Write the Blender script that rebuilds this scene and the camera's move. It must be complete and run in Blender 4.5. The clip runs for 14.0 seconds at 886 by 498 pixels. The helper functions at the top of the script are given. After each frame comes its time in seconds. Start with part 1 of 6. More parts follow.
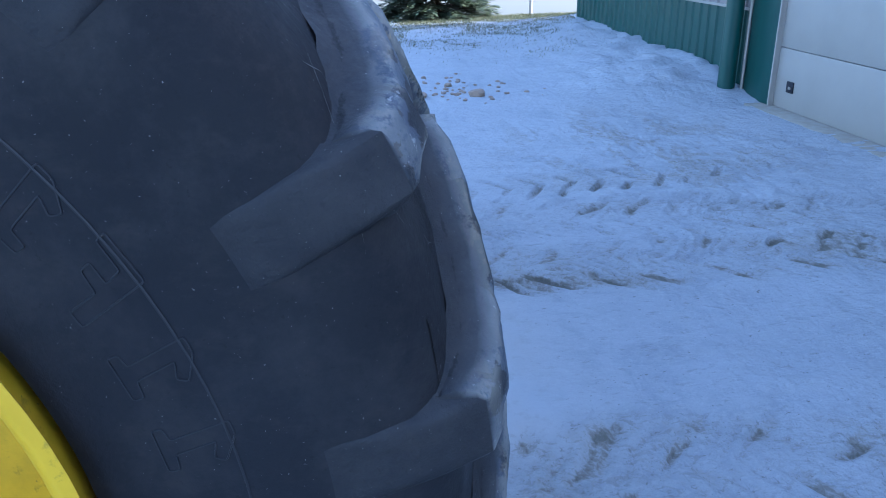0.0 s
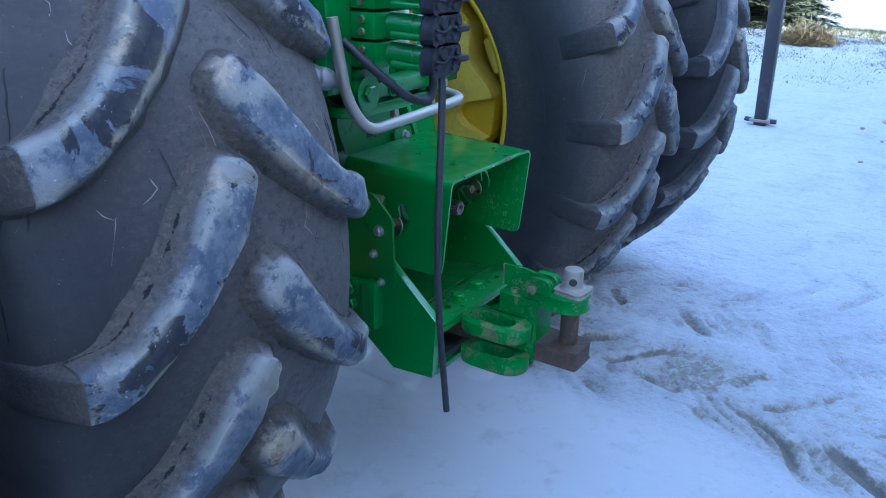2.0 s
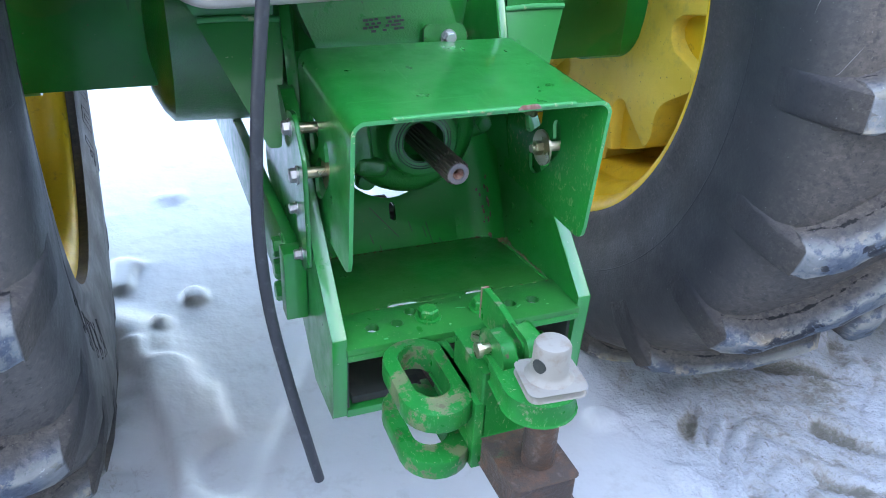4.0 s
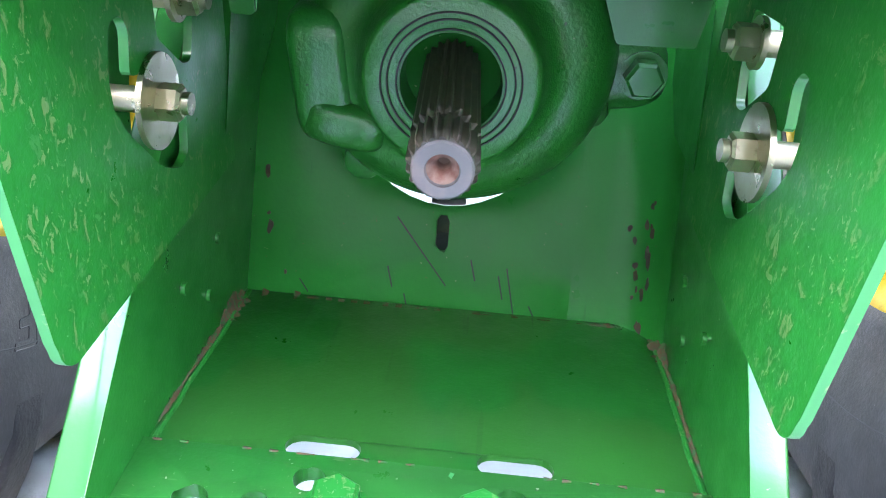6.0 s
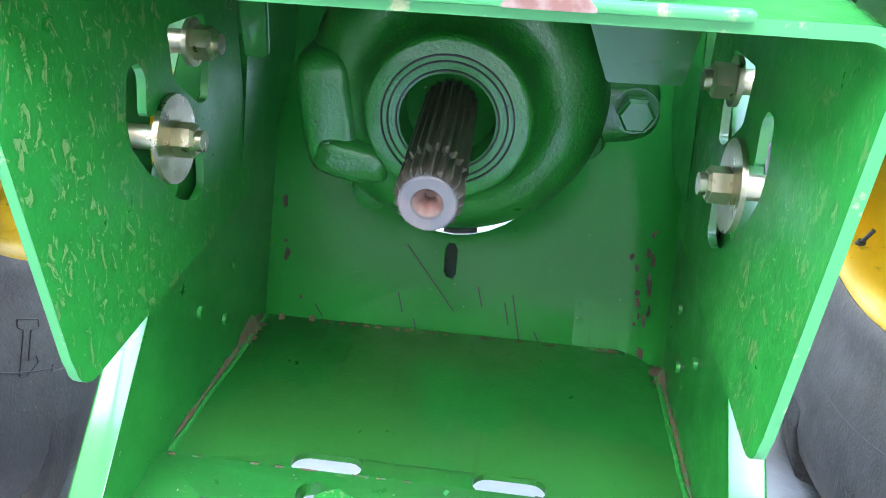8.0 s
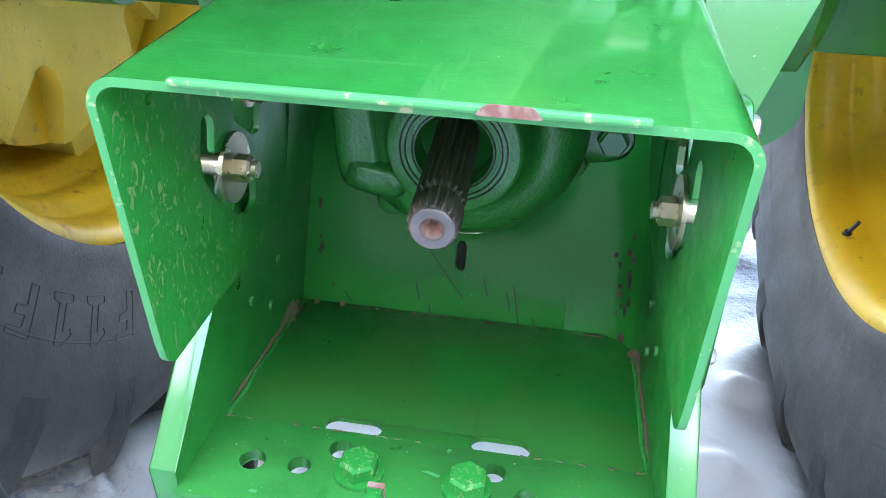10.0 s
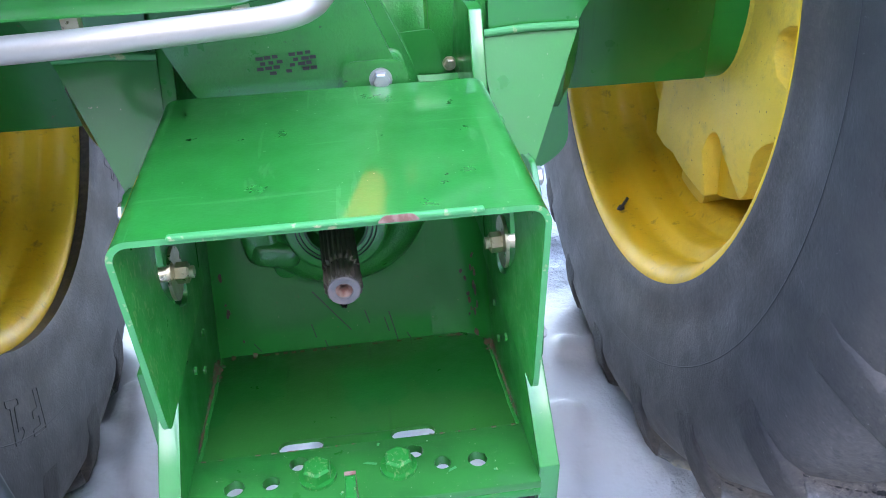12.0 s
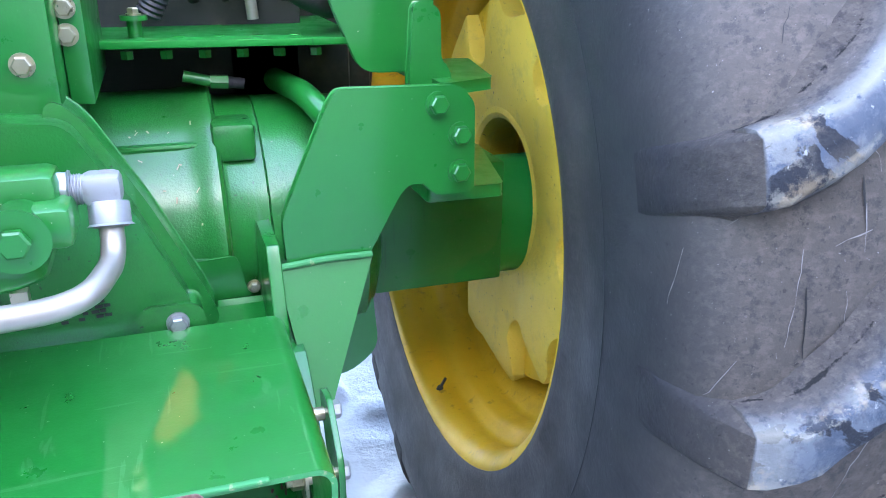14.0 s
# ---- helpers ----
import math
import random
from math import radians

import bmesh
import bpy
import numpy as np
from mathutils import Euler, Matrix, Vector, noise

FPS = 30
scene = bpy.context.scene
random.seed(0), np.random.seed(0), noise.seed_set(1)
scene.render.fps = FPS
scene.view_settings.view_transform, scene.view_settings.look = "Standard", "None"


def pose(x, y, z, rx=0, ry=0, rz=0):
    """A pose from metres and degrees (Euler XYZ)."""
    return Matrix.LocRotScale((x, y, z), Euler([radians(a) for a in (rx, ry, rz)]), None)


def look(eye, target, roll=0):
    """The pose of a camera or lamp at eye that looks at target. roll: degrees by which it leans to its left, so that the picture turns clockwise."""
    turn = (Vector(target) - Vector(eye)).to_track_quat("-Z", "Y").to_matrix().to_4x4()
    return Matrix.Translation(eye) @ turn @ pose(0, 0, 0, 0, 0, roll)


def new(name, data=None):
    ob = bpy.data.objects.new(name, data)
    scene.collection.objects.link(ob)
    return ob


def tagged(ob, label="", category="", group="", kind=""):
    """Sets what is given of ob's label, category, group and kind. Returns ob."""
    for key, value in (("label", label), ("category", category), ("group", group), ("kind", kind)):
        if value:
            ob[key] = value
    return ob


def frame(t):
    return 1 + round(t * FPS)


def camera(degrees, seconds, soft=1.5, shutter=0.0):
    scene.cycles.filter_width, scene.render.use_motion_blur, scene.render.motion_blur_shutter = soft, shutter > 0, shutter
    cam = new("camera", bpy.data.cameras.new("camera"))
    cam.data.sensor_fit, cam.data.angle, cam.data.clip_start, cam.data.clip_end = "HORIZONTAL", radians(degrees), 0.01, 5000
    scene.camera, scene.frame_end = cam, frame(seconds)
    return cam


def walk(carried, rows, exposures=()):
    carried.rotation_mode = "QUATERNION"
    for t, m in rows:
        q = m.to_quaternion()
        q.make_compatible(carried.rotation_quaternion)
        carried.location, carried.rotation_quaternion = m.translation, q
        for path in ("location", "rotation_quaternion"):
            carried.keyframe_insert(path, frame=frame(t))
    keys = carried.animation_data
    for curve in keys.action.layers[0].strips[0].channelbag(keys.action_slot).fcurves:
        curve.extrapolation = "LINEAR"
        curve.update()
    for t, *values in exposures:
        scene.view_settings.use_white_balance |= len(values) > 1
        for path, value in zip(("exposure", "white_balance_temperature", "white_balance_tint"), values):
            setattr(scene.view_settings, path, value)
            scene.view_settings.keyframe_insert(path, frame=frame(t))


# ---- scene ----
cam = camera(58.7, 14.0, soft=1.0)
PATH = [
    (0, (-2.877, -0.087, 1.621), (-1.027, -0.314, 0.897), -0.4),
    (0.5, (-2.653, -0.37, 1.611), (-0.79, -0.199, 0.903), -0.0),
    (1, (-2.388, -0.66, 1.62), (-0.586, -0.15, 0.917), 0.3),
    (1.5, (-2.108, -0.967, 1.607), (-0.412, -0.18, 0.899), 0.7),
    (2, (-1.758, -1.1, 1.581), (-0.204, -0.079, 0.843), 1.0),
    (2.5, (-1.398, -1.203, 1.571), (-0.023, 0.014, 0.778), 1.8),
    (3, (-1.035, -1.29, 1.532), (0.121, 0.102, 0.678), 2.4),
    (3.2, (-0.91, -1.285, 1.499), (0.149, 0.164, 0.617), 2.6),
    (5.3, (-0.025, -0.538, 1.187), (0.061, 1.169, 0.15), 3.3),
    (5.5, (0.006, -0.473, 1.131), (0.014, 1.235, 0.089), 3.5),
    (6, (0.022, -0.409, 1.069), (-0.056, 1.313, 0.055), 4.0),
    (6.5, (0.034, -0.415, 1.077), (-0.078, 1.32, 0.088), 3.6),
    (7, (0.037, -0.428, 1.075), (-0.089, 1.313, 0.098), 3.3),
    (7.5, (0.04, -0.432, 1.079), (-0.104, 1.314, 0.114), 3.1),
    (7.7, (0.047, -0.431, 1.083), (-0.115, 1.315, 0.121), 2.8),
    (9.8, (0.079, -0.52, 1.17), (-0.157, 1.187, 0.155), 2.3),
    (10, (0.087, -0.535, 1.192), (-0.159, 1.155, 0.151), 2.0),
    (10.5, (0.107, -0.591, 1.241), (-0.136, 1.066, 0.147), 1.2),
    (11, (0.113, -0.641, 1.275), (-0.118, 0.99, 0.141), 0.2),
    (11.5, (0.067, -0.709, 1.305), (-0.053, 0.931, 0.166), -1.6),
    (12, (0.023, -0.747, 1.374), (0.23, 0.955, 0.344), -2.0),
    (12.5, (0.06, -0.742, 1.473), (0.555, 0.988, 0.601), -1.8),
    (13, (0.102, -0.752, 1.514), (0.743, 0.977, 0.74), -1.6),
    (13.5, (0.122, -0.76, 1.517), (0.801, 0.972, 0.782), -0.8),
    (14, (0.088, -0.753, 1.514), (0.709, 1.002, 0.784), 0.6),
]
EXPOSURES = [
    (0.0, 2.2, 4950, 12), (1.0, 2.25, 4900, 12), (2.0, 2.93, 5100, 11), (2.5, 3.22, 5450, 14), (3.0, 3.55, 5850, 13), (5.5, 5.03, 6900, 16), (6.3, 5.45, 6950, 17),
    (7.5, 5.45, 6850, 14), (10.0, 4.92, 6850, 15), (11.5, 4.6, 6800, 14), (12.5, 4.52, 6150, 27), (13.25, 4.34, 6000, 20), (14.0, 4.32, 6150, 19),
]
walk(cam, [(t, look(eye, aim, roll)) for t, eye, aim, roll in PATH], EXPOSURES)

# ---- light: low winter sun behind the shed, open sky over the shaded yard ----
SUN_EL, SUN_AZ = radians(24), radians(186)
world = bpy.data.worlds.new("winter_sky")
scene.world = world
world.use_nodes = True
wn = world.node_tree.nodes
sky = wn.new("ShaderNodeTexSky")
sky.sky_type, sky.sun_disc = "NISHITA", False
sky.sun_elevation, sky.sun_rotation = SUN_EL, SUN_AZ
sky.air_density, sky.dust_density, sky.ozone_density = 1.0, 1.6, 1.0
haze = wn.new("ShaderNodeMix")  # thin even winter haze over the whole sky
haze.data_type, haze.blend_type = "RGBA", "ADD"
haze.inputs[0].default_value = 1.0
haze.inputs[7].default_value = (0.46, 0.54, 0.66, 1)
world.node_tree.links.new(sky.outputs[0], haze.inputs[6])
world.node_tree.links.new(haze.outputs[2], wn["Background"].inputs[0])
wn["Background"].inputs[1].default_value = 0.13
sun = new("sun", bpy.data.lights.new("sun", "SUN"))
sun.data.energy, sun.data.angle, sun.data.color = 3.5, radians(0.5), (1.0, 0.93, 0.82)
sun_from = Vector((math.sin(SUN_AZ) * math.cos(SUN_EL), math.cos(SUN_AZ) * math.cos(SUN_EL), math.sin(SUN_EL)))
sun.matrix_world = look(sun_from * 50, (0, 0, 0))

# ---- materials ----
def mat(name, base, rough=0.5, metal=0.0, coat=0.0, spec=0.5):
    m = bpy.data.materials.new(name)
    m.use_nodes = True
    b = m.node_tree.nodes["Principled BSDF"]
    b.inputs["Base Color"].default_value = (*base, 1)
    b.inputs["Roughness"].default_value = rough
    b.inputs["Metallic"].default_value = metal
    b.inputs["Coat Weight"].default_value = coat
    b.inputs["Coat Roughness"].default_value = 0.15
    b.inputs["Specular IOR Level"].default_value = spec
    return m


def node(m, kind, **values):
    n = m.node_tree.nodes.new(kind)
    for key, value in values.items():
        n.inputs[key].default_value = value
    return n


def link(m, a, b):
    m.node_tree.links.new(a, b)


def coords(m):
    """Object coordinates, shifted from object to object."""
    add = node(m, "ShaderNodeVectorMath")
    add.operation = "MULTIPLY_ADD"
    info = node(m, "ShaderNodeObjectInfo")
    link(m, info.outputs["Random"], add.inputs[0])
    add.inputs[1].default_value = (37.0, 23.0, 51.0)
    link(m, node(m, "ShaderNodeTexCoord").outputs["Object"], add.inputs[2])
    return add.outputs[0]


def noise_mask(m, scale, low, high, detail=6.0, rough=0.6, vec=None, stretch=None, distort=0.0):
    """A soft mask from noise, 0 below low and 1 above high."""
    vec = vec or coords(m)
    if stretch:
        mp = node(m, "ShaderNodeMapping", Scale=stretch)
        link(m, vec, mp.inputs["Vector"])
        vec = mp.outputs[0]
    n = node(m, "ShaderNodeTexNoise", Scale=scale, Detail=detail, Roughness=rough, Distortion=distort)
    link(m, vec, n.inputs["Vector"])
    r = node(m, "ShaderNodeMapRange")
    r.inputs["From Min"].default_value, r.inputs["From Max"].default_value = low, high
    link(m, n.outputs["Fac"], r.inputs["Value"])
    return r.outputs["Result"]


def times(m, a, b):
    n = node(m, "ShaderNodeMath")
    n.operation = "MULTIPLY"
    link(m, a, n.inputs[0])
    if isinstance(b, float):
        n.inputs[1].default_value = b
    else:
        link(m, b, n.inputs[1])
    return n.outputs[0]


def layer(m, mask, colour, amount=1.0):
    """Lays a colour over the base colour where the mask is set."""
    b = m.node_tree.nodes["Principled BSDF"]
    mix = node(m, "ShaderNodeMix")
    mix.data_type = "RGBA"
    if b.inputs["Base Color"].links:
        link(m, b.inputs["Base Color"].links[0].from_socket, mix.inputs[6])
    else:
        mix.inputs[6].default_value = b.inputs["Base Color"].default_value
    mix.inputs[7].default_value = (*colour, 1)
    link(m, times(m, mask, amount), mix.inputs[0])
    link(m, mix.outputs[2], b.inputs["Base Color"])


def rough_by(m, mask, low, high):
    r = node(m, "ShaderNodeMapRange")
    r.inputs["To Min"].default_value, r.inputs["To Max"].default_value = low, high
    link(m, mask, r.inputs["Value"])
    link(m, r.outputs["Result"], m.node_tree.nodes["Principled BSDF"].inputs["Roughness"])


def bump(m, height, strength, distance):
    b = m.node_tree.nodes["Principled BSDF"]
    n = node(m, "ShaderNodeBump", Strength=strength, Distance=distance)
    link(m, height, n.inputs["Height"])
    if b.inputs["Normal"].links:
        link(m, b.inputs["Normal"].links[0].from_socket, n.inputs["Normal"])
    link(m, n.outputs[0], b.inputs["Normal"])


def green_paint(name, scratches):
    m = mat(name, (0.008, 0.156, 0.021), 0.34, coat=0.5, spec=0.4)
    m.node_tree.nodes["Principled BSDF"].inputs["Coat IOR"].default_value = 1.7
    m.node_tree.nodes["Principled BSDF"].inputs["Coat Roughness"].default_value = 0.12
    layer(m, noise_mask(m, 5, 0.35, 0.75), (0.011, 0.190, 0.027), 0.7)
    layer(m, noise_mask(m, 14, 0.52, 0.8), (0.033, 0.172, 0.042), 0.3)
    if scratches == 2:
        layer(m, noise_mask(m, 190, 0.595, 0.645, 5, 0.62, stretch=(1, 0.6, 0.4), distort=0.8), (0.10, 0.26, 0.09), 0.45)
        layer(m, noise_mask(m, 150, 0.64, 0.675, 5, 0.66, stretch=(1, 0.8, 0.5), distort=0.8), (0.36, 0.31, 0.17), 0.7)
        layer(m, noise_mask(m, 9, 0.62, 0.72, 3), (0.10, 0.30, 0.09), 0.4)
    if scratches == 1:
        layer(m, noise_mask(m, 120, 0.68, 0.71, 3, 0.55, stretch=(0.3, 1, 1)), (0.16, 0.30, 0.11), 0.5)
        layer(m, noise_mask(m, 3.6, 0.525, 0.55, 3, 0.5), (0.030, 0.160, 0.030), 0.45)
        layer(m, noise_mask(m, 60, 0.58, 0.68, 6, 0.7), (0.08, 0.17, 0.05), 0.35)
        layer(m, noise_mask(m, 9, 0.52, 0.70, 8, 0.7), (0.012, 0.085, 0.020), 0.5)
        layer(m, noise_mask(m, 260, 0.70, 0.72, 3, 0.6), (0.30, 0.27, 0.16), 0.5)
        layer(m, noise_mask(m, 2.6, 0.46, 0.58, 5, 0.55), (0.016, 0.105, 0.020), 0.6)
    layer(m, noise_mask(m, 160, 0.74, 0.77, 2), (0.45, 0.42, 0.3), 0.6)
    rough_by(m, noise_mask(m, 22, 0.3, 0.75), 0.26, 0.5)
    if name == "green_cast_iron":
        m.node_tree.nodes["Principled BSDF"].inputs["Coat Weight"].default_value = 0.5
        m.node_tree.nodes["Principled BSDF"].inputs["Coat Roughness"].default_value = 0.22
    if scratches:
        m.node_tree.nodes["Principled BSDF"].inputs["Coat Weight"].default_value = 0.22 if scratches == 1 else 0.05
        m.node_tree.nodes["Principled BSDF"].inputs["Specular IOR Level"].default_value = 0.2 if scratches == 1 else 0.13
    bump(m, noise_mask(m, 260, 0.3, 0.7, 2), 0.05, 0.002)
    return m


GREEN = green_paint("green_paint", 0)
TOP_GREEN = green_paint("green_paint_scratched", 0)
for sx, sy in ((1.0, 0.07), (0.05, 1.0), (0.5, 0.09)):
    layer(TOP_GREEN, noise_mask(TOP_GREEN, 90, 0.68, 0.70, 3, 0.5, stretch=(sx, sy, 1), distort=0.3), (0.06, 0.24, 0.07), 0.35)
TOP_GREEN.node_tree.nodes["Principled BSDF"].inputs["Coat Weight"].default_value = 0.9
TOP_GREEN.node_tree.nodes["Principled BSDF"].inputs["Coat Roughness"].default_value = 0.06
layer(TOP_GREEN, noise_mask(TOP_GREEN, 14, 0.60, 0.72, 7, 0.7), (0.035, 0.20, 0.05), 0.3)
GREEN_USED = green_paint("green_paint_rubbed", 1)
GREEN_WORN = green_paint("green_paint_scuffed", 2)
BOX_GREEN = green_paint("green_paint_inside", 0)
FLOOR_GREEN = green_paint("green_paint_shaded", 0)
for m, coat in ((BOX_GREEN, 0.22), (FLOOR_GREEN, 0.28)):
    bsdf = m.node_tree.nodes["Principled BSDF"]
    bsdf.inputs["Coat Weight"].default_value, bsdf.inputs["Coat IOR"].default_value = coat, 1.5
    bsdf.inputs["Coat Roughness"].default_value, bsdf.inputs["Specular IOR Level"].default_value = 0.2, 0.15
    layer(m, noise_mask(m, 40, 0.64, 0.70, 7, 0.7), (0.05, 0.12, 0.035), 0.45)
    layer(m, noise_mask(m, 150, 0.70, 0.73, 3), (0.11, 0.06, 0.03), 0.7)
    layer(m, noise_mask(m, 75, 0.69, 0.71, 3, 0.5, stretch=(1, 0.06, 0.06)), (0.006, 0.05, 0.012), 0.6)
    bump(m, noise_mask(m, 28, 0.3, 0.7, 4), 0.10, 0.003)
# broad lighter patches put light for the dim inside into the colour
layer(BOX_GREEN, noise_mask(BOX_GREEN, 4, 0.20, 0.60, 4), (0.012, 0.215, 0.032), 0.8)
layer(GREEN_WORN, noise_mask(GREEN_WORN, 4, 0.30, 0.65, 5), (0.014, 0.215, 0.034), 0.6)
layer(GREEN_WORN, times(GREEN_WORN, noise_mask(GREEN_WORN, 7, 0.42, 0.58, 5), noise_mask(GREEN_WORN, 130, 0.565, 0.615, 5, 0.64, stretch=(1, 0.8, 0.5), distort=0.8)), (0.28, 0.29, 0.13), 0.45)
# darker green puts shade into the paint, under a dried film in hard-edged patches
layer(FLOOR_GREEN, noise_mask(FLOOR_GREEN, 3, 0.30, 0.60, 4), (0.007, 0.098, 0.014), 0.75)
layer(FLOOR_GREEN, noise_mask(FLOOR_GREEN, 4.6, 0.52, 0.535, 3, 0.45), (0.034, 0.125, 0.022), 0.4)
layer(FLOOR_GREEN, noise_mask(FLOOR_GREEN, 14, 0.56, 0.68, 6, 0.65, stretch=(0.5, 1, 1)), (0.042, 0.115, 0.026), 0.35)
CHIPPED = green_paint("green_paint_chipped", 2)
layer(CHIPPED, noise_mask(CHIPPED, 22, 0.575, 0.615, 8, 0.72), (0.24, 0.205, 0.135), 0.75)
layer(CHIPPED, noise_mask(CHIPPED, 6, 0.42, 0.70, 6, 0.6), (0.016, 0.095, 0.024), 0.7)
layer(CHIPPED, noise_mask(CHIPPED, 34, 0.66, 0.69, 7, 0.7), (0.10, 0.06, 0.045), 0.85)
LOOP = green_paint("green_paint_knocked_off", 2)
layer(LOOP, noise_mask(LOOP, 15, 0.52, 0.56, 8, 0.72), (0.20, 0.155, 0.095), 0.75)
layer(LOOP, noise_mask(LOOP, 30, 0.58, 0.63, 7, 0.7), (0.11, 0.07, 0.05), 0.7)
layer(LOOP, noise_mask(LOOP, 7, 0.40, 0.65, 5), (0.014, 0.11, 0.026), 0.5)
CAST = green_paint("green_cast_iron", 0)
layer(CAST, noise_mask(CAST, 3.5, 0.45, 0.70, 6, 0.65), (0.030, 0.120, 0.022), 0.5)
layer(CAST, noise_mask(CAST, 30, 0.50, 0.75, 7, 0.7), (0.012, 0.085, 0.022), 0.45)
layer(CAST, noise_mask(CAST, 26, 0.62, 0.70, 5, 0.6, stretch=(1, 0.12, 0.12)), (0.06, 0.22, 0.09), 0.45)
layer(CAST, noise_mask(CAST, 110, 0.70, 0.73, 3), (0.02, 0.018, 0.014), 0.7)
bump(CAST, noise_mask(CAST, 260, 0.25, 0.75, 3), 0.22, 0.003)
EDGE = mat("green_paint_edge", (0.04, 0.24, 0.07), 0.5)
layer(EDGE, noise_mask(EDGE, 45, 0.6, 0.66), (0.42, 0.36, 0.2), 0.8)
layer(EDGE, noise_mask(EDGE, 23, 0.68, 0.72), (0.22, 0.08, 0.06), 0.8)

YELLOW = mat("yellow_paint", (0.72, 0.45, 0.012), 0.5, coat=0.04, spec=0.35)
layer(YELLOW, noise_mask(YELLOW, 6, 0.45, 0.8), (0.60, 0.38, 0.015), 0.6)
layer(YELLOW, noise_mask(YELLOW, 4, 0.50, 0.75, 9, 0.7), (0.30, 0.18, 0.012), 0.55)
layer(YELLOW, noise_mask(YELLOW, 26, 0.58, 0.70, 8, 0.7), (0.12, 0.08, 0.03), 0.55)
layer(YELLOW, noise_mask(YELLOW, 120, 0.74, 0.77, 2), (0.12, 0.09, 0.04), 0.8)
rough_by(YELLOW, noise_mask(YELLOW, 12, 0.3, 0.7), 0.42, 0.68)
bump(YELLOW, noise_mask(YELLOW, 90, 0.3, 0.7, 2), 0.1, 0.002)

DISC = mat("dull_pale_yellow_casting", (0.74, 0.53, 0.065), 0.6, spec=0.3)
layer(DISC, noise_mask(DISC, 5, 0.42, 0.75, 6), (0.60, 0.42, 0.04), 0.7)
layer(DISC, noise_mask(DISC, 16, 0.54, 0.72, 8, 0.7), (0.34, 0.26, 0.08), 0.5)
layer(DISC, noise_mask(DISC, 110, 0.70, 0.74, 2), (0.10, 0.08, 0.04), 0.8)
bump(DISC, noise_mask(DISC, 120, 0.3, 0.7, 3), 0.2, 0.003)


def rubber(name, lug=False, darker=False, fade_span=(-0.06, 0.16)):
    """Dark tyre rubber: dusty across the tread, not on the sidewalls; bars worn pale on top with rubbed rims. darker:
    lower tones and less dust on the half to -x.
    """
    dark = darker and fade_span[0] > -0.1
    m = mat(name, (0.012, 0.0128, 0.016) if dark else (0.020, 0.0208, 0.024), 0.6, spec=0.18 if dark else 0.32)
    sep = node(m, "ShaderNodeSeparateXYZ")
    link(m, node(m, "ShaderNodeTexCoord").outputs["Object"], sep.inputs[0])
    across = node(m, "ShaderNodeMath")
    across.operation = "ABSOLUTE"
    link(m, sep.outputs[0], across.inputs[0])
    tread = node(m, "ShaderNodeMapRange")
    tread.inputs["From Min"].default_value, tread.inputs["From Max"].default_value = 0.342, 0.296
    link(m, across.outputs[0], tread.inputs["Value"])
    tread = tread.outputs["Result"]
    if darker:
        # the dust layer fades out towards the -x half of the tread
        span_mask = node(m, "ShaderNodeMapRange")
        span_mask.inputs["From Min"].default_value, span_mask.inputs["From Max"].default_value = fade_span
        span_mask.inputs["To Min"].default_value = 0.12
        link(m, sep.outputs[0], span_mask.inputs["Value"])
        tread = times(m, tread, span_mask.outputs["Result"])
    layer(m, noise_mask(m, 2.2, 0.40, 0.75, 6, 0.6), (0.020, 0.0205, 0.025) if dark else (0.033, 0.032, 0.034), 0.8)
    layer(m, noise_mask(m, 6, 0.48, 0.68, 9, 0.7), (0.044, 0.042, 0.043), 0.5)
    layer(m, noise_mask(m, 26, 0.52, 0.70, 8, 0.7, stretch=(1, 0.5, 1)), (0.040, 0.036, 0.034), 0.35)
    layer(m, times(m, tread, noise_mask(m, 3.5, -0.15, 0.50, 6, 0.6)), (0.046, 0.042, 0.041) if dark else (0.088, 0.078, 0.072) if darker else (0.078, 0.065, 0.054), 0.85)
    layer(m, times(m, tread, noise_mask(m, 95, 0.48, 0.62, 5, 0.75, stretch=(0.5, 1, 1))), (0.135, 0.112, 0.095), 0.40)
    layer(m, times(m, tread, noise_mask(m, 60, 0.52, 0.62, 6, 0.75)), (0.022, 0.021, 0.024), 0.6)
    layer(m, noise_mask(m, 110, 0.62, 0.67, 5, 0.7), (0.010, 0.010, 0.012), 0.55)
    if lug:
        top = node(m, "ShaderNodeAttribute")
        top.attribute_name = "worn"
        rim = node(m, "ShaderNodeAttribute")
        rim.attribute_name = "rim"
        top, rim = top.outputs["Fac"], rim.outputs["Fac"]
        layer(m, top, (0.070, 0.084, 0.112) if darker else (0.070, 0.088, 0.120), 0.92)
        layer(m, times(m, top, noise_mask(m, 22, 0.46, 0.56, 9, 0.72)), (0.19, 0.205, 0.225), 0.22 if darker else 0.38)
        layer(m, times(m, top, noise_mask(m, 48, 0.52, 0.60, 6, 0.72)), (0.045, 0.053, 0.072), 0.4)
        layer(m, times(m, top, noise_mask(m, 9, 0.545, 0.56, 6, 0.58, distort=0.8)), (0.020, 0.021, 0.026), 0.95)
        layer(m, times(m, rim, noise_mask(m, 16, 0.44, 0.50, 9, 0.72)), (0.32, 0.30, 0.25), 0.45 if darker else 0.62)
        layer(m, times(m, rim, noise_mask(m, 9, 0.56, 0.60, 8, 0.68)), (0.40, 0.31, 0.20), 0.2 if darker else 0.5)
        layer(m, times(m, top, noise_mask(m, 70, 0.64, 0.68, 5, 0.7)), (0.55, 0.55, 0.53), 0.4)
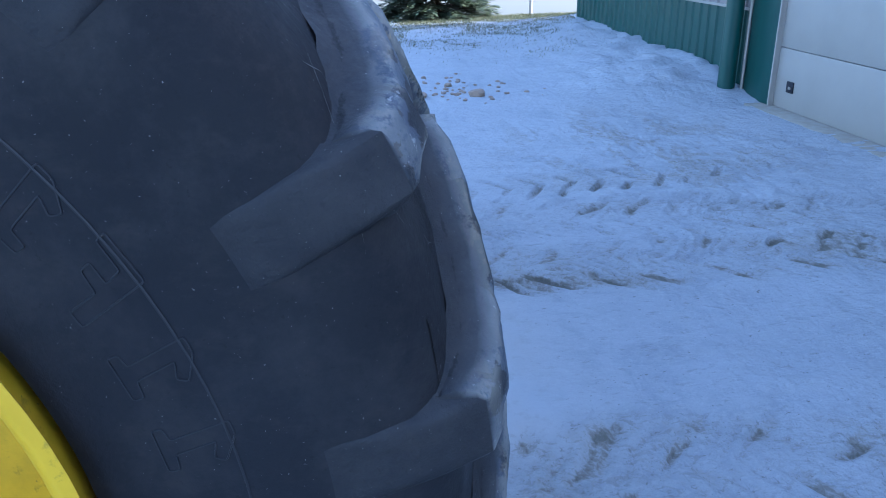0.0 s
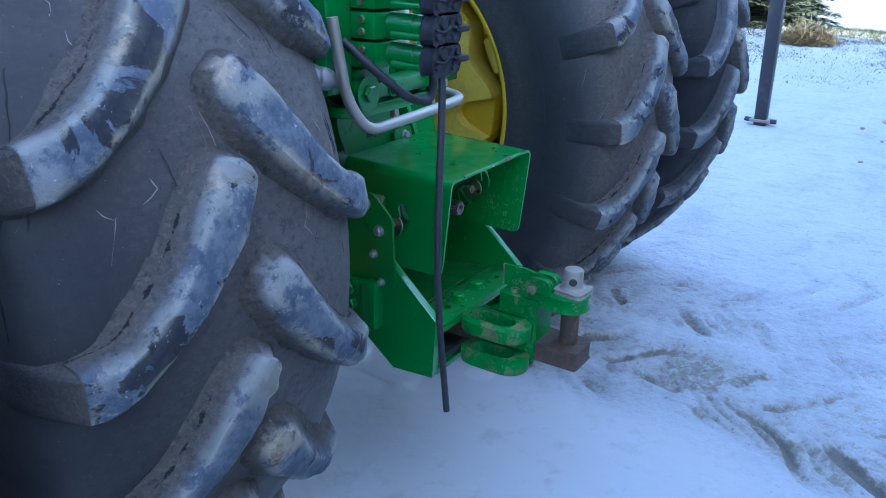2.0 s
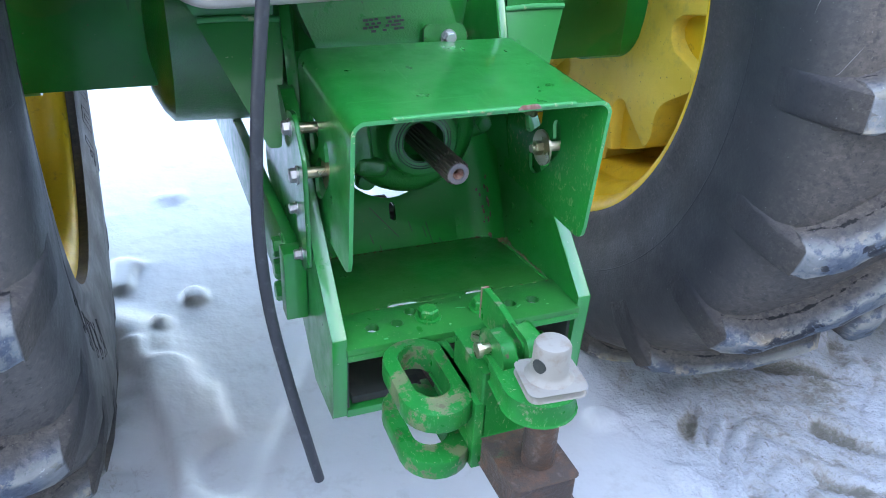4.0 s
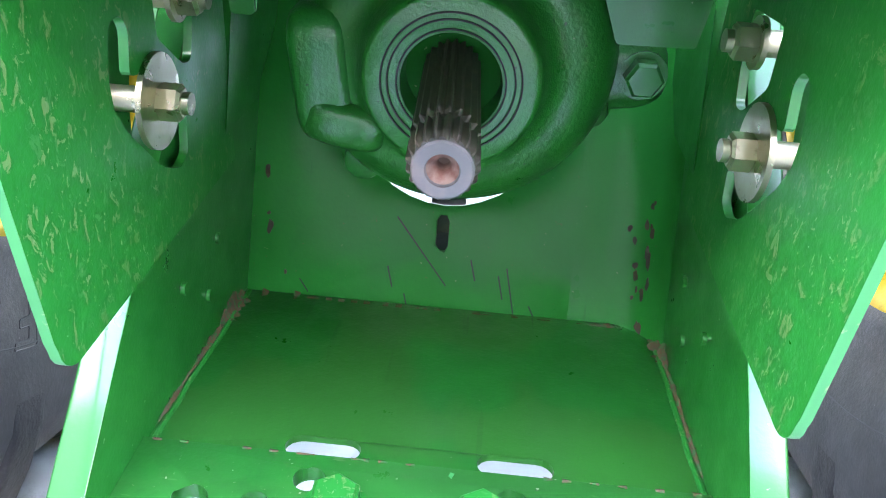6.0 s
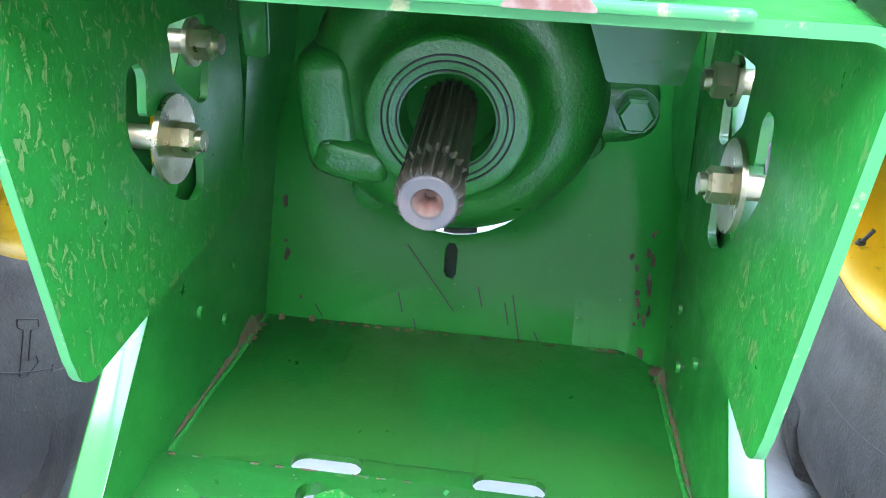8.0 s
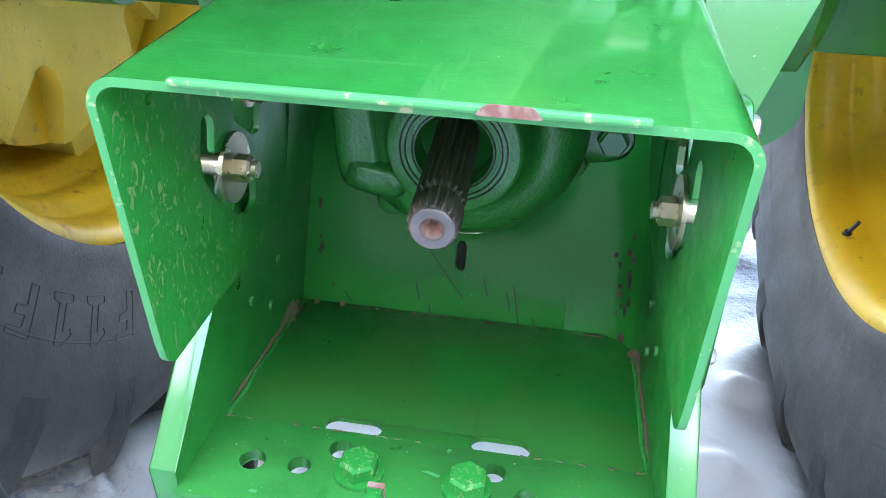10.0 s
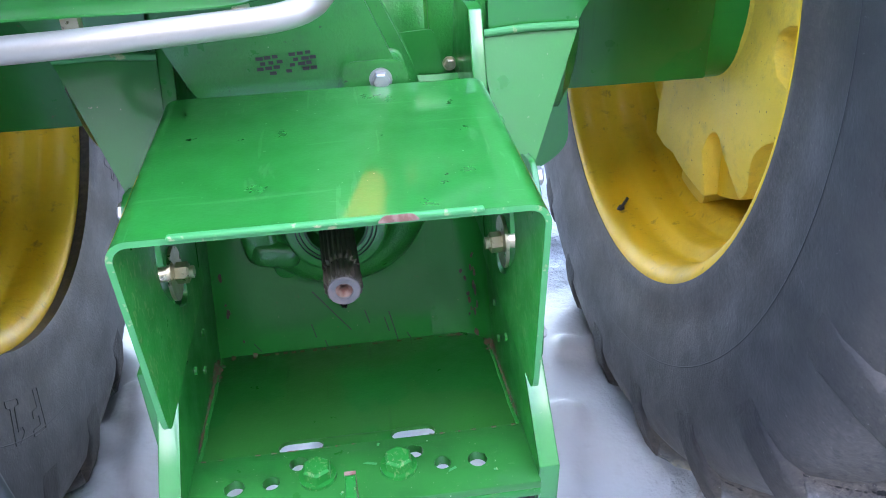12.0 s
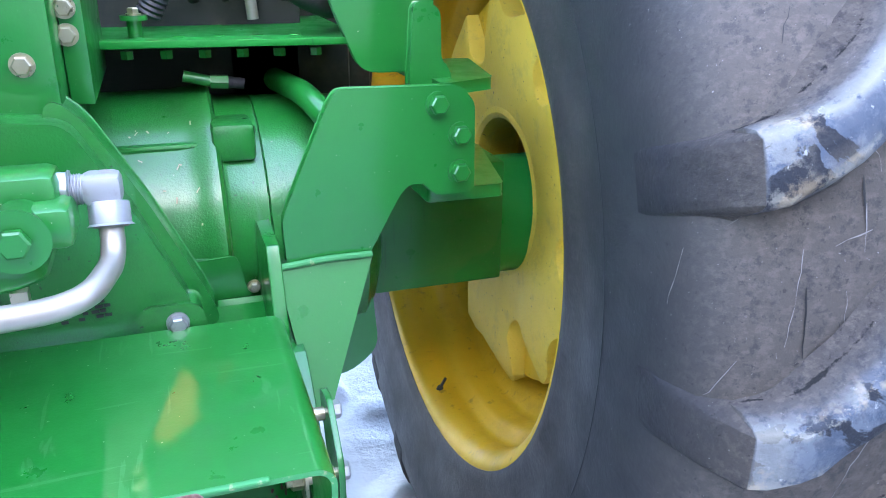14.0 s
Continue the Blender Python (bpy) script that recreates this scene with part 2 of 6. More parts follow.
    if lug:
        # black broken line along the foot of each bar's upper flank
        seam = node(m, "ShaderNodeAttribute")
        seam.attribute_name = "seam"
        gap = node(m, "ShaderNodeMath")
        gap.operation = "ADD"
        link(m, seam.outputs["Fac"], gap.inputs[0])
        link(m, noise_mask(m, 28, 0.2, 0.8, 8, 0.7), gap.inputs[1])
        edge = node(m, "ShaderNodeMapRange")
        edge.inputs["From Min"].default_value, edge.inputs["From Max"].default_value = 1.42, 1.52
        link(m, gap.outputs[0], edge.inputs["Value"])
        layer(m, edge.outputs["Result"], (0.006, 0.006, 0.007), 0.9)
    layer(m, noise_mask(m, 230, 0.715, 0.735, 3), (0.4, 0.39, 0.37), 0.4)
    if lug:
        m.node_tree.nodes["Principled BSDF"].inputs["Specular IOR Level"].default_value = 0.42 if darker else 0.16
    rough_by(m, noise_mask(m, 8, 0.35, 0.7), 0.55 if lug else 0.45, 0.8 if lug else 0.7)
    bump(m, noise_mask(m, 150, 0.25, 0.75, 5), 0.3 if lug else 0.16, 0.004)
    bump(m, noise_mask(m, 18, 0.3, 0.7, 6), 0.25 if lug else 0.08, 0.010 if lug else 0.005)
    return m


RUBBER = rubber("tyre_rubber")
LUG = rubber("tyre_bar_rubber", True)
RUBBER_OUTER = rubber("darker_tyre_rubber", False, True)
RUBBER_SIDE = rubber("half_darker_tyre_rubber", False, True, (-0.24, 0.04))
LUG_DARKER = rubber("darker_tyre_bar_rubber", True, True)
CRACK = mat("black_wet_crack", (0.004, 0.004, 0.005), 0.45)
SCRAPE = mat("pale_scraped_rubber", (0.20, 0.19, 0.18), 0.8)
MOULD = mat("moulded_rubber_line", (0.012, 0.013, 0.017), 0.55)

STEEL = mat("zinc_plated_steel", (0.50, 0.44, 0.30), 0.34, 0.95)
layer(STEEL, noise_mask(STEEL, 90, 0.6, 0.7), (0.25, 0.2, 0.13), 0.6)
rough_by(STEEL, noise_mask(STEEL, 60, 0.3, 0.7), 0.22, 0.5)
ZINC = mat("grey_zinc_plated_steel", (0.42, 0.42, 0.42), 0.4, 0.8)
layer(ZINC, noise_mask(ZINC, 80, 0.55, 0.7), (0.25, 0.22, 0.18), 0.6)
ALU = mat("silver_coated_tube", (0.40, 0.365, 0.315), 0.45, 0.7)
layer(ALU, noise_mask(ALU, 30, 0.6, 0.75, stretch=(1, 4, 4)), (0.36, 0.33, 0.3), 0.5)
SHAFT = mat("oiled_shaft_steel", (0.105, 0.088, 0.072), 0.58, 0.2)
layer(SHAFT, noise_mask(SHAFT, 60, 0.5, 0.7), (0.16, 0.12, 0.09), 0.7)
END = mat("machined_shaft_end", (0.14, 0.13, 0.135), 0.6, 0.3)
layer(END, noise_mask(END, 40, 0.5, 0.75), (0.3, 0.2, 0.17), 0.5)
RUST = mat("rusty_steel", (0.060, 0.041, 0.032), 0.65, 0.25)
layer(RUST, noise_mask(RUST, 26, 0.45, 0.7, 8, 0.7), (0.16, 0.070, 0.030), 0.75)
layer(RUST, noise_mask(RUST, 60, 0.56, 0.66, 6, 0.7), (0.16, 0.125, 0.10), 0.5)
layer(RUST, noise_mask(RUST, 12, 0.66, 0.72), (0.02, 0.16, 0.05), 0.4)
bump(RUST, noise_mask(RUST, 120, 0.3, 0.7), 0.4, 0.003)
GRIME = mat("dried_brown_mud", (0.115, 0.060, 0.026), 0.9)
layer(GRIME, noise_mask(GRIME, 60, 0.45, 0.6), (0.09, 0.06, 0.04), 0.8)
layer(GRIME, noise_mask(GRIME, 170, 0.50, 0.56, 6, 0.7), (0.010, 0.12, 0.028), 0.85)
RUST_EDGE = mat("bare_rusted_edge", (0.17, 0.07, 0.05), 0.7)
layer(RUST_EDGE, noise_mask(RUST_EDGE, 90, 0.45, 0.6), (0.30, 0.22, 0.18), 0.5)
PINSTEEL = mat("dull_grey_pin_steel", (0.24, 0.215, 0.180), 0.6, 0.2)
layer(PINSTEEL, noise_mask(PINSTEEL, 35, 0.5, 0.7), (0.17, 0.11, 0.07), 0.7)
BLACK = mat("black_plastic", (0.018, 0.018, 0.023), 0.65, spec=0.25)
layer(BLACK, noise_mask(BLACK, 40, 0.5, 0.75), (0.055, 0.055, 0.068), 0.6)
HOSE = mat("black_rubber_hose", (0.018, 0.019, 0.022), 0.5)
layer(HOSE, noise_mask(HOSE, 60, 0.55, 0.75), (0.07, 0.07, 0.075), 0.5)
# near-black base puts deep shade into the colour; brown patches are grime
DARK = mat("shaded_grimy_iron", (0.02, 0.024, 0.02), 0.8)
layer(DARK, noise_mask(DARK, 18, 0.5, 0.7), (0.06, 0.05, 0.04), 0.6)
INK = mat("black_print", (0.02, 0.02, 0.02), 0.6)
PALE = mat("pale_print", (0.6, 0.6, 0.56), 0.6)
ORANGE = mat("orange_plastic", (0.85, 0.24, 0.01), 0.5)
layer(ORANGE, noise_mask(ORANGE, 12, 0.4, 0.7), (0.62, 0.30, 0.03), 0.6)
PRIMER = mat("worn_yellow_patch", (0.36, 0.32, 0.03), 0.5)
layer(PRIMER, noise_mask(PRIMER, 30, 0.45, 0.6), (0.03, 0.24, 0.05), 0.6)

SNOW = mat("trodden_snow", (0.40, 0.41, 0.43), 0.75, spec=0.3)
packed = node(SNOW, "ShaderNodeAttribute")
packed.attribute_name = "packed"
loose = node(SNOW, "ShaderNodeMath")
loose.operation = "SUBTRACT"
loose.inputs[0].default_value = 1.0
link(SNOW, packed.outputs["Fac"], loose.inputs[1])
loose = loose.outputs[0]
for mask, colour, amount in (
    (noise_mask(SNOW, 0.9, 0.42, 0.75, 8, 0.65), (0.33, 0.34, 0.36), 0.7),
    # bluish-grey streaks: older icy snow, with the dents' shade put into the colour
    (noise_mask(SNOW, 9, 0.52, 0.66, 8, 0.7, stretch=(1, 0.4, 1), distort=0.4), (0.27, 0.285, 0.315), 0.45),
    (noise_mask(SNOW, 2.4, 0.52, 0.64, 10, 0.74, stretch=(0.45, 1, 1), distort=0.5), (0.26, 0.275, 0.305), 0.5),
    (noise_mask(SNOW, 24, 0.56, 0.63, 9, 0.75, stretch=(1, 0.4, 1)), (0.25, 0.245, 0.235), 0.55),
    (noise_mask(SNOW, 60, 0.53, 0.62, 6, 0.7, stretch=(1, 0.5, 1)), (0.47, 0.48, 0.50), 0.4),
    (noise_mask(SNOW, 55, 0.665, 0.69, 4, 0.6, stretch=(1, 0.6, 1)), (0.13, 0.115, 0.10), 0.7),
):
    layer(SNOW, times(SNOW, loose, mask), colour, amount)
layer(SNOW, times(SNOW, packed.outputs["Fac"], noise_mask(SNOW, 3, 0.30, 0.70, 6, 0.6)), (0.40, 0.382, 0.368), 0.8)
layer(SNOW, times(SNOW, packed.outputs["Fac"], noise_mask(SNOW, 11, 0.56, 0.70, 7, 0.65)), (0.30, 0.285, 0.27), 0.55)
at = node(SNOW, "ShaderNodeAttribute")
at.attribute_name = "bare"
worn_by = node(SNOW, "ShaderNodeTexNoise", Scale=30.0, Detail=11.0, Roughness=0.72, Distortion=0.5)
stretch = node(SNOW, "ShaderNodeMapping", Scale=(0.8, 1.0, 1.0))
link(SNOW, coords(SNOW), stretch.inputs["Vector"])
link(SNOW, stretch.outputs[0], worn_by.inputs["Vector"])
total = node(SNOW, "ShaderNodeMath")
total.operation = "ADD"
link(SNOW, at.outputs["Fac"], total.inputs[0])
link(SNOW, worn_by.outputs["Fac"], total.inputs[1])
driven = node(SNOW, "ShaderNodeMapRange")
driven.inputs["From Min"].default_value, driven.inputs["From Max"].default_value = 0.12, 0.45
link(SNOW, at.outputs["Fac"], driven.inputs["Value"])
driven = driven.outputs["Result"]
layer(SNOW, times(SNOW, driven, noise_mask(SNOW, 5, 0.30, 0.70, 6, 0.65)), (0.29, 0.285, 0.285), 0.6)
layer(SNOW, times(SNOW, driven, noise_mask(SNOW, 34, 0.53, 0.58, 8, 0.74, stretch=(1, 0.6, 1), distort=0.6)), (0.21, 0.19, 0.16), 0.7)
layer(SNOW, times(SNOW, driven, noise_mask(SNOW, 52, 0.60, 0.64, 6, 0.7, stretch=(0.6, 1, 1), distort=0.8)), (0.12, 0.10, 0.075), 0.8)
for low, high, colour, amount in ((0.82, 1.02, (0.33, 0.315, 0.295), 0.6), (1.0, 1.10, (0.19, 0.17, 0.135), 0.75), (1.13, 1.22, (0.11, 0.10, 0.075), 0.65)):
    step = node(SNOW, "ShaderNodeMapRange")
    step.inputs["From Min"].default_value, step.inputs["From Max"].default_value = low, high
    link(SNOW, total.outputs[0], step.inputs["Value"])
    layer(SNOW, step.outputs["Result"], colour, amount)
rough_by(SNOW, packed.outputs["Fac"], 0.75, 0.52)
bump(SNOW, times(SNOW, loose, noise_mask(SNOW, 7, 0.2, 0.8, 8, 0.6)), 0.5, 0.05)
bump(SNOW, times(SNOW, loose, noise_mask(SNOW, 45, 0.2, 0.8, 5, 0.6)), 0.45, 0.012)
layer(SNOW, times(SNOW, loose, noise_mask(SNOW, 120, 0.54, 0.64, 5, 0.7)), (0.29, 0.30, 0.32), 0.35)
bump(SNOW, times(SNOW, loose, noise_mask(SNOW, 110, 0.25, 0.75, 4, 0.6)), 0.35, 0.006)
bump(SNOW, noise_mask(SNOW, 14, 0.3, 0.7, 3, 0.5), 0.10, 0.02)

SHED_GREEN = mat("green_painted_sheet_metal", (0.008, 0.056, 0.046), 0.4)
layer(SHED_GREEN, noise_mask(SHED_GREEN, 3, 0.4, 0.8, stretch=(3, 3, 0.5)), (0.018, 0.086, 0.070), 0.6)
SHED_GREY = mat("grey_sheet_metal", (0.23, 0.205, 0.19), 0.5)
layer(SHED_GREY, noise_mask(SHED_GREY, 3, 0.4, 0.8, stretch=(3, 3, 0.5)), (0.28, 0.255, 0.235), 0.7)
DOOR_WHITE = mat("off_white_door_skin", (0.34, 0.31, 0.27), 0.55)
layer(DOOR_WHITE, noise_mask(DOOR_WHITE, 2.5, 0.4, 0.8), (0.29, 0.265, 0.225), 0.6)
bump(DOOR_WHITE, noise_mask(DOOR_WHITE, 300, 0.3, 0.7, 2), 0.25, 0.002)
CONCRETE = mat("concrete_sill", (0.33, 0.3, 0.25), 0.85)
layer(CONCRETE, noise_mask(CONCRETE, 12, 0.4, 0.7), (0.24, 0.2, 0.15), 0.7)
ROOF = mat("roof_sheet", (0.35, 0.36, 0.37), 0.5)
STONE = mat("field_stone", (0.34, 0.25, 0.18), 0.85)
layer(STONE, noise_mask(STONE, 18, 0.4, 0.7), (0.2, 0.16, 0.14), 0.7)
NEEDLE = mat("spruce_needles", (0.060, 0.088, 0.055), 0.6)
rnd = node(NEEDLE, "ShaderNodeNewGeometry")
layer(NEEDLE, rnd.outputs["Random Per Island"], (0.15, 0.17, 0.085), 0.9)
BARK = mat("spruce_bark", (0.09, 0.065, 0.045), 0.9)
layer(BARK, noise_mask(BARK, 20, 0.4, 0.7), (0.05, 0.04, 0.03), 0.8)
GRASS = mat("dry_winter_grass", (0.16, 0.14, 0.06), 0.85)
rnd = node(GRASS, "ShaderNodeNewGeometry")
layer(GRASS, rnd.outputs["Random Per Island"], (0.09, 0.11, 0.05), 0.9)
FITTING = mat("dull_plated_fitting", (0.36, 0.365, 0.375), 0.48, 0.5)
layer(FITTING, noise_mask(FITTING, 60, 0.55, 0.7), (0.24, 0.21, 0.17), 0.5)
rough_by(FITTING, noise_mask(FITTING, 90, 0.3, 0.7), 0.32, 0.6)
CHAFF = mat("pale_chaff", (0.34, 0.31, 0.17), 0.9)
STRAW = mat("yellow_straw", (0.42, 0.31, 0.13), 0.85)
rnd = node(STRAW, "ShaderNodeNewGeometry")
layer(STRAW, rnd.outputs["Random Per Island"], (0.3, 0.2, 0.08), 0.9)
POST_BLACK = mat("black_painted_post", (0.02, 0.02, 0.026), 0.5)
layer(POST_BLACK, noise_mask(POST_BLACK, 10, 0.55, 0.75), (0.07, 0.06, 0.06), 0.6)

# ---- mesh helpers ----
def place(name, bm, materials, parent=None, label="", bevel=0.0, sharp=35):
    """Links a bmesh as one mesh object; materials is one material or a list for its slots."""
    if bevel:
        bmesh.ops.remove_doubles(bm, verts=bm.verts, dist=1e-6)
        edges = [e for e in bm.edges if len(e.link_faces) == 2 and e.calc_face_angle(0) > radians(25)]
        bmesh.ops.bevel(bm, geom=edges, offset=bevel, segments=2, profile=0.5, affect="EDGES", clamp_overlap=True)
    bmesh.ops.recalc_face_normals(bm, faces=bm.faces)
    me = bpy.data.meshes.new(name)
    bm.to_mesh(me)
    bm.free()
    for m in materials if isinstance(materials, list) else [materials]:
        me.materials.append(m)
    me.shade_smooth()
    me.set_sharp_from_angle(angle=radians(sharp))
    ob = new(name, me)
    if parent is not None:
        ob.parent = parent
    if label:
        ob["label"] = label
    return ob


def part(name, bm, material, parent, label="", bevel=0.0, sharp=35):
    return place(name, bm, material, parent, label, bevel, sharp)


def box(bm, x0, x1, y0, y1, z0, z1, m=None):
    v = [bm.verts.new((x, y, z)) for x in (x0, x1) for y in (y0, y1) for z in (z0, z1)]
    for f in ((0, 1, 3, 2), (4, 6, 7, 5), (0, 4, 5, 1), (2, 3, 7, 6), (0, 2, 6, 4), (1, 5, 7, 3)):
        bm.faces.new([v[i] for i in f])
    if m is not None:
        bmesh.ops.transform(bm, matrix=m, verts=v)
    return v


def basis(axis):
    """Two unit vectors square to the axis and to each other."""
    a = Vector(axis).normalized()
    u = a.cross((0, 0, 1) if abs(a.z) < 0.9 else (1, 0, 0)).normalized()
    return u, a.cross(u)


def rod(bm, p0, p1, r, seg=24, r1=None, turn=0.0):
    """A closed cylinder or cone from p0 to p1."""
    p0, p1 = Vector(p0), Vector(p1)
    u, v = basis(p1 - p0)
    rings = []
    for p, rad in ((p0, r), (p1, r if r1 is None else r1)):
        rings.append([bm.verts.new(p + (u * math.cos(a) + v * math.sin(a)) * rad) for a in (turn + 2 * math.pi * i / seg for i in range(seg))])
    for i in range(seg):
        j = (i + 1) % seg
        bm.faces.new((rings[0][i], rings[0][j], rings[1][j], rings[1][i]))
    bm.faces.new(rings[0])
    bm.faces.new(rings[1])


def lathe(bm, profile, origin, axis, seg=64, closed=False):
    """Turns (distance along the axis, radius) points round the axis."""
    o, a = Vector(origin), Vector(axis).normalized()
    u, v = basis(a)
    rings = [[bm.verts.new(o + a * d + (u * math.cos(t) + v * math.sin(t)) * r) for t in (2 * math.pi * i / seg for i in range(seg))] for d, r in profile]
    n = len(rings)
    for k in range(n if closed else n - 1):
        for i in range(seg):
            j = (i + 1) % seg
            bm.faces.new((rings[k][i], rings[k][j], rings[(k + 1) % n][j], rings[(k + 1) % n][i]))
    return rings


def sheet(bm, outer, holes, origin, u, v, thick, n=None):
    """A plate from a 2D outline with holes, thick along its normal from the origin's plane."""
    o, u, v = Vector(origin), Vector(u), Vector(v)
    n = Vector(n) if n else u.cross(v).normalized()
    edges, loops = [], []
    for loop in [outer] + list(holes):
        vs = [bm.verts.new(o + u * a + v * b) for a, b in loop]
        loops.append(vs)
        edges += [bm.edges.new((vs[i], vs[(i + 1) % len(vs)])) for i in range(len(vs))]
    if holes:
        faces = [f for f in bmesh.ops.triangle_fill(bm, use_beauty=True, use_dissolve=False, edges=edges)["geom"] if isinstance(f, bmesh.types.BMFace)]
    else:
        faces = [bm.faces.new(loops[0])]
    top = {w: bm.verts.new(w.co + n * thick) for loop in loops for w in loop}
    for f in faces:
        bm.faces.new([top[w] for w in reversed(f.verts)])
    for vs in loops:
        for i in range(len(vs)):
            j = (i + 1) % len(vs)
            bm.faces.new((vs[i], vs[j], top[vs[j]], top[vs[i]]))


def circle2(cx, cy, r, seg=20, ry=None):
    return [(cx + r * math.cos(2 * math.pi * i / seg), cy + (ry or r) * math.sin(2 * math.pi * i / seg)) for i in range(seg)]


def stadium(cx, cy, half, r, seg=8):
    right = [(cx + half + r * math.cos(a), cy + r * math.sin(a)) for a in (math.pi * (i / seg - 0.5) for i in range(seg + 1))]
    left = [(cx - half + r * math.cos(a), cy + r * math.sin(a)) for a in (math.pi * (i / seg + 0.5) for i in range(seg + 1))]
    return right + left


def rounded(points, r, seg=4):
    """Rounds the corners of a 2D outline."""
    out, n = [], len(points)
    for i in range(n):
        p, a, b = Vector(points[i]), Vector(points[i - 1]), Vector(points[(i + 1) % n])
        rr = min(r, (a - p).length * 0.45, (b - p).length * 0.45)
        p0, p1 = p + (a - p).normalized() * rr, p + (b - p).normalized() * rr
        for k in range(seg + 1):
            t = k / seg
            q = p0 * (1 - t) ** 2 + p * 2 * t * (1 - t) + p1 * t * t
            out.append((q.x, q.y))
    return out


def smooth_path(points, radius, seg=6):
    """Rounds the inner corners of a 3D polyline."""
    pts = [Vector(p) for p in points]
    out = [pts[0]]
    for i in range(1, len(pts) - 1):
        p, a, b = pts[i], pts[i - 1], pts[i + 1]
        r = min(radius, (a - p).length * 0.48, (b - p).length * 0.48)
        p0, p1 = p + (a - p).normalized() * r, p + (b - p).normalized() * r
        out += [p0 * (1 - t) ** 2 + p * 2 * t * (1 - t) + p1 * t * t for t in (k / seg for k in range(seg + 1))]
    return out + [pts[-1]]


def pipe(bm, points, r, seg=14, ribs=0.0):
    """A round tube along a polyline, closed at both ends."""
    pts = [Vector(p) for p in points]
    t0 = (pts[1] - pts[0]).normalized()
    u, _ = basis(t0)
    rings = []
    for i, p in enumerate(pts):
        t = (pts[min(i + 1, len(pts) - 1)] - pts[max(i - 1, 0)]).normalized()
        u = (u - t * u.dot(t)).normalized()
        v = t.cross(u)
        rr = r * (1 + (ribs if i % 2 else 0))
        rings.append([bm.verts.new(p + (u * math.cos(a) + v * math.sin(a)) * rr) for a in (2 * math.pi * k / seg for k in range(seg))])
    for a, b in zip(rings, rings[1:]):
        for i in range(seg):
            j = (i + 1) % seg
            bm.faces.new((a[i], a[j], b[j], b[i]))
    bm.faces.new(rings[0])
    bm.faces.new(rings[-1])


def hex_bolt(bm, at, axis, r, h, washer=True):
    a, p = Vector(axis).normalized(), Vector(at)
    if washer:
        rod(bm, p, p + a * h * 0.22, r * 1.25, 20)
    rod(bm, p + a * h * 0.2, p + a * h * 0.85, r, 6)
    rod(bm, p + a * h * 0.85, p + a * h, r * 0.98, 6, r * 0.82)


def bolt(at, axis, r, h, parent, material=None, washer=True, label=""):
    bm = bmesh.new()
    hex_bolt(bm, at, axis, r, h, washer)
    return part("bolt", bm, material or GREEN, parent, label, sharp=25)

# ---- ground: one sheet of trodden snow out to the horizon ----
AXLE_Y, AXLE_Z, TYRE_R = 0.795, 0.993, 1.055
HOUSING_Y = 0.758
WHEEL_X = {"left_inner": -0.955, "left_outer": -1.855, "right_inner": 0.940, "right_outer": 1.88}



def wheel_y(cx):
    """The duals stand a little further back on the left."""
    return AXLE_Y - (0.030 if cx < -1.5 else 0.0)


def steps(fine0, fine1, step, far):
    out = list(np.arange(fine0, fine1 + step / 2, step))
    d = step
    while out[-1] < far:
        d *= 1.03
        out.append(out[-1] + d)
    d = step
    while out[0] > -far:
        d *= 1.03
        out.insert(0, out[0] - d)
    return np.array(out)


def smooth(a, b, x):
    t = np.clip((x - a) / (b - a), 0, 1)
    return t * t * (3 - 2 * t)


LATTICE = np.random.RandomState(7).rand(256, 256)


def value_noise(X, Y, wave):
    """Smooth lattice noise, 0 to 1, with the given wavelength."""
    u, v = X / wave, Y / wave
    i, j = np.floor(u).astype(int), np.floor(v).astype(int)
    fu, fv = u - i, v - j
    fu, fv = fu * fu * (3 - 2 * fu), fv * fv * (3 - 2 * fv)
    a, b = LATTICE[i % 256, j % 256], LATTICE[(i + 1) % 256, j % 256]
    c, d = LATTICE[i % 256, (j + 1) % 256], LATTICE[(i + 1) % 256, (j + 1) % 256]
    return (a * (1 - fu) + b * fu) * (1 - fv) + (c * (1 - fu) + d * fu) * fv


def ridged(X, Y, wave):
    return 1 - np.abs(2 * value_noise(X, Y, wave) - 1)


def packed_ice(X, Y):
    """The strip between the wheels, packed to grey ice."""
    wob = 0.10 * (value_noise(X + 12, Y + 6, 0.35) - 0.5)
    return smooth(0.80, 0.55, np.abs(X + 0.06) + wob) * smooth(-1.15, -0.55, Y + wob)


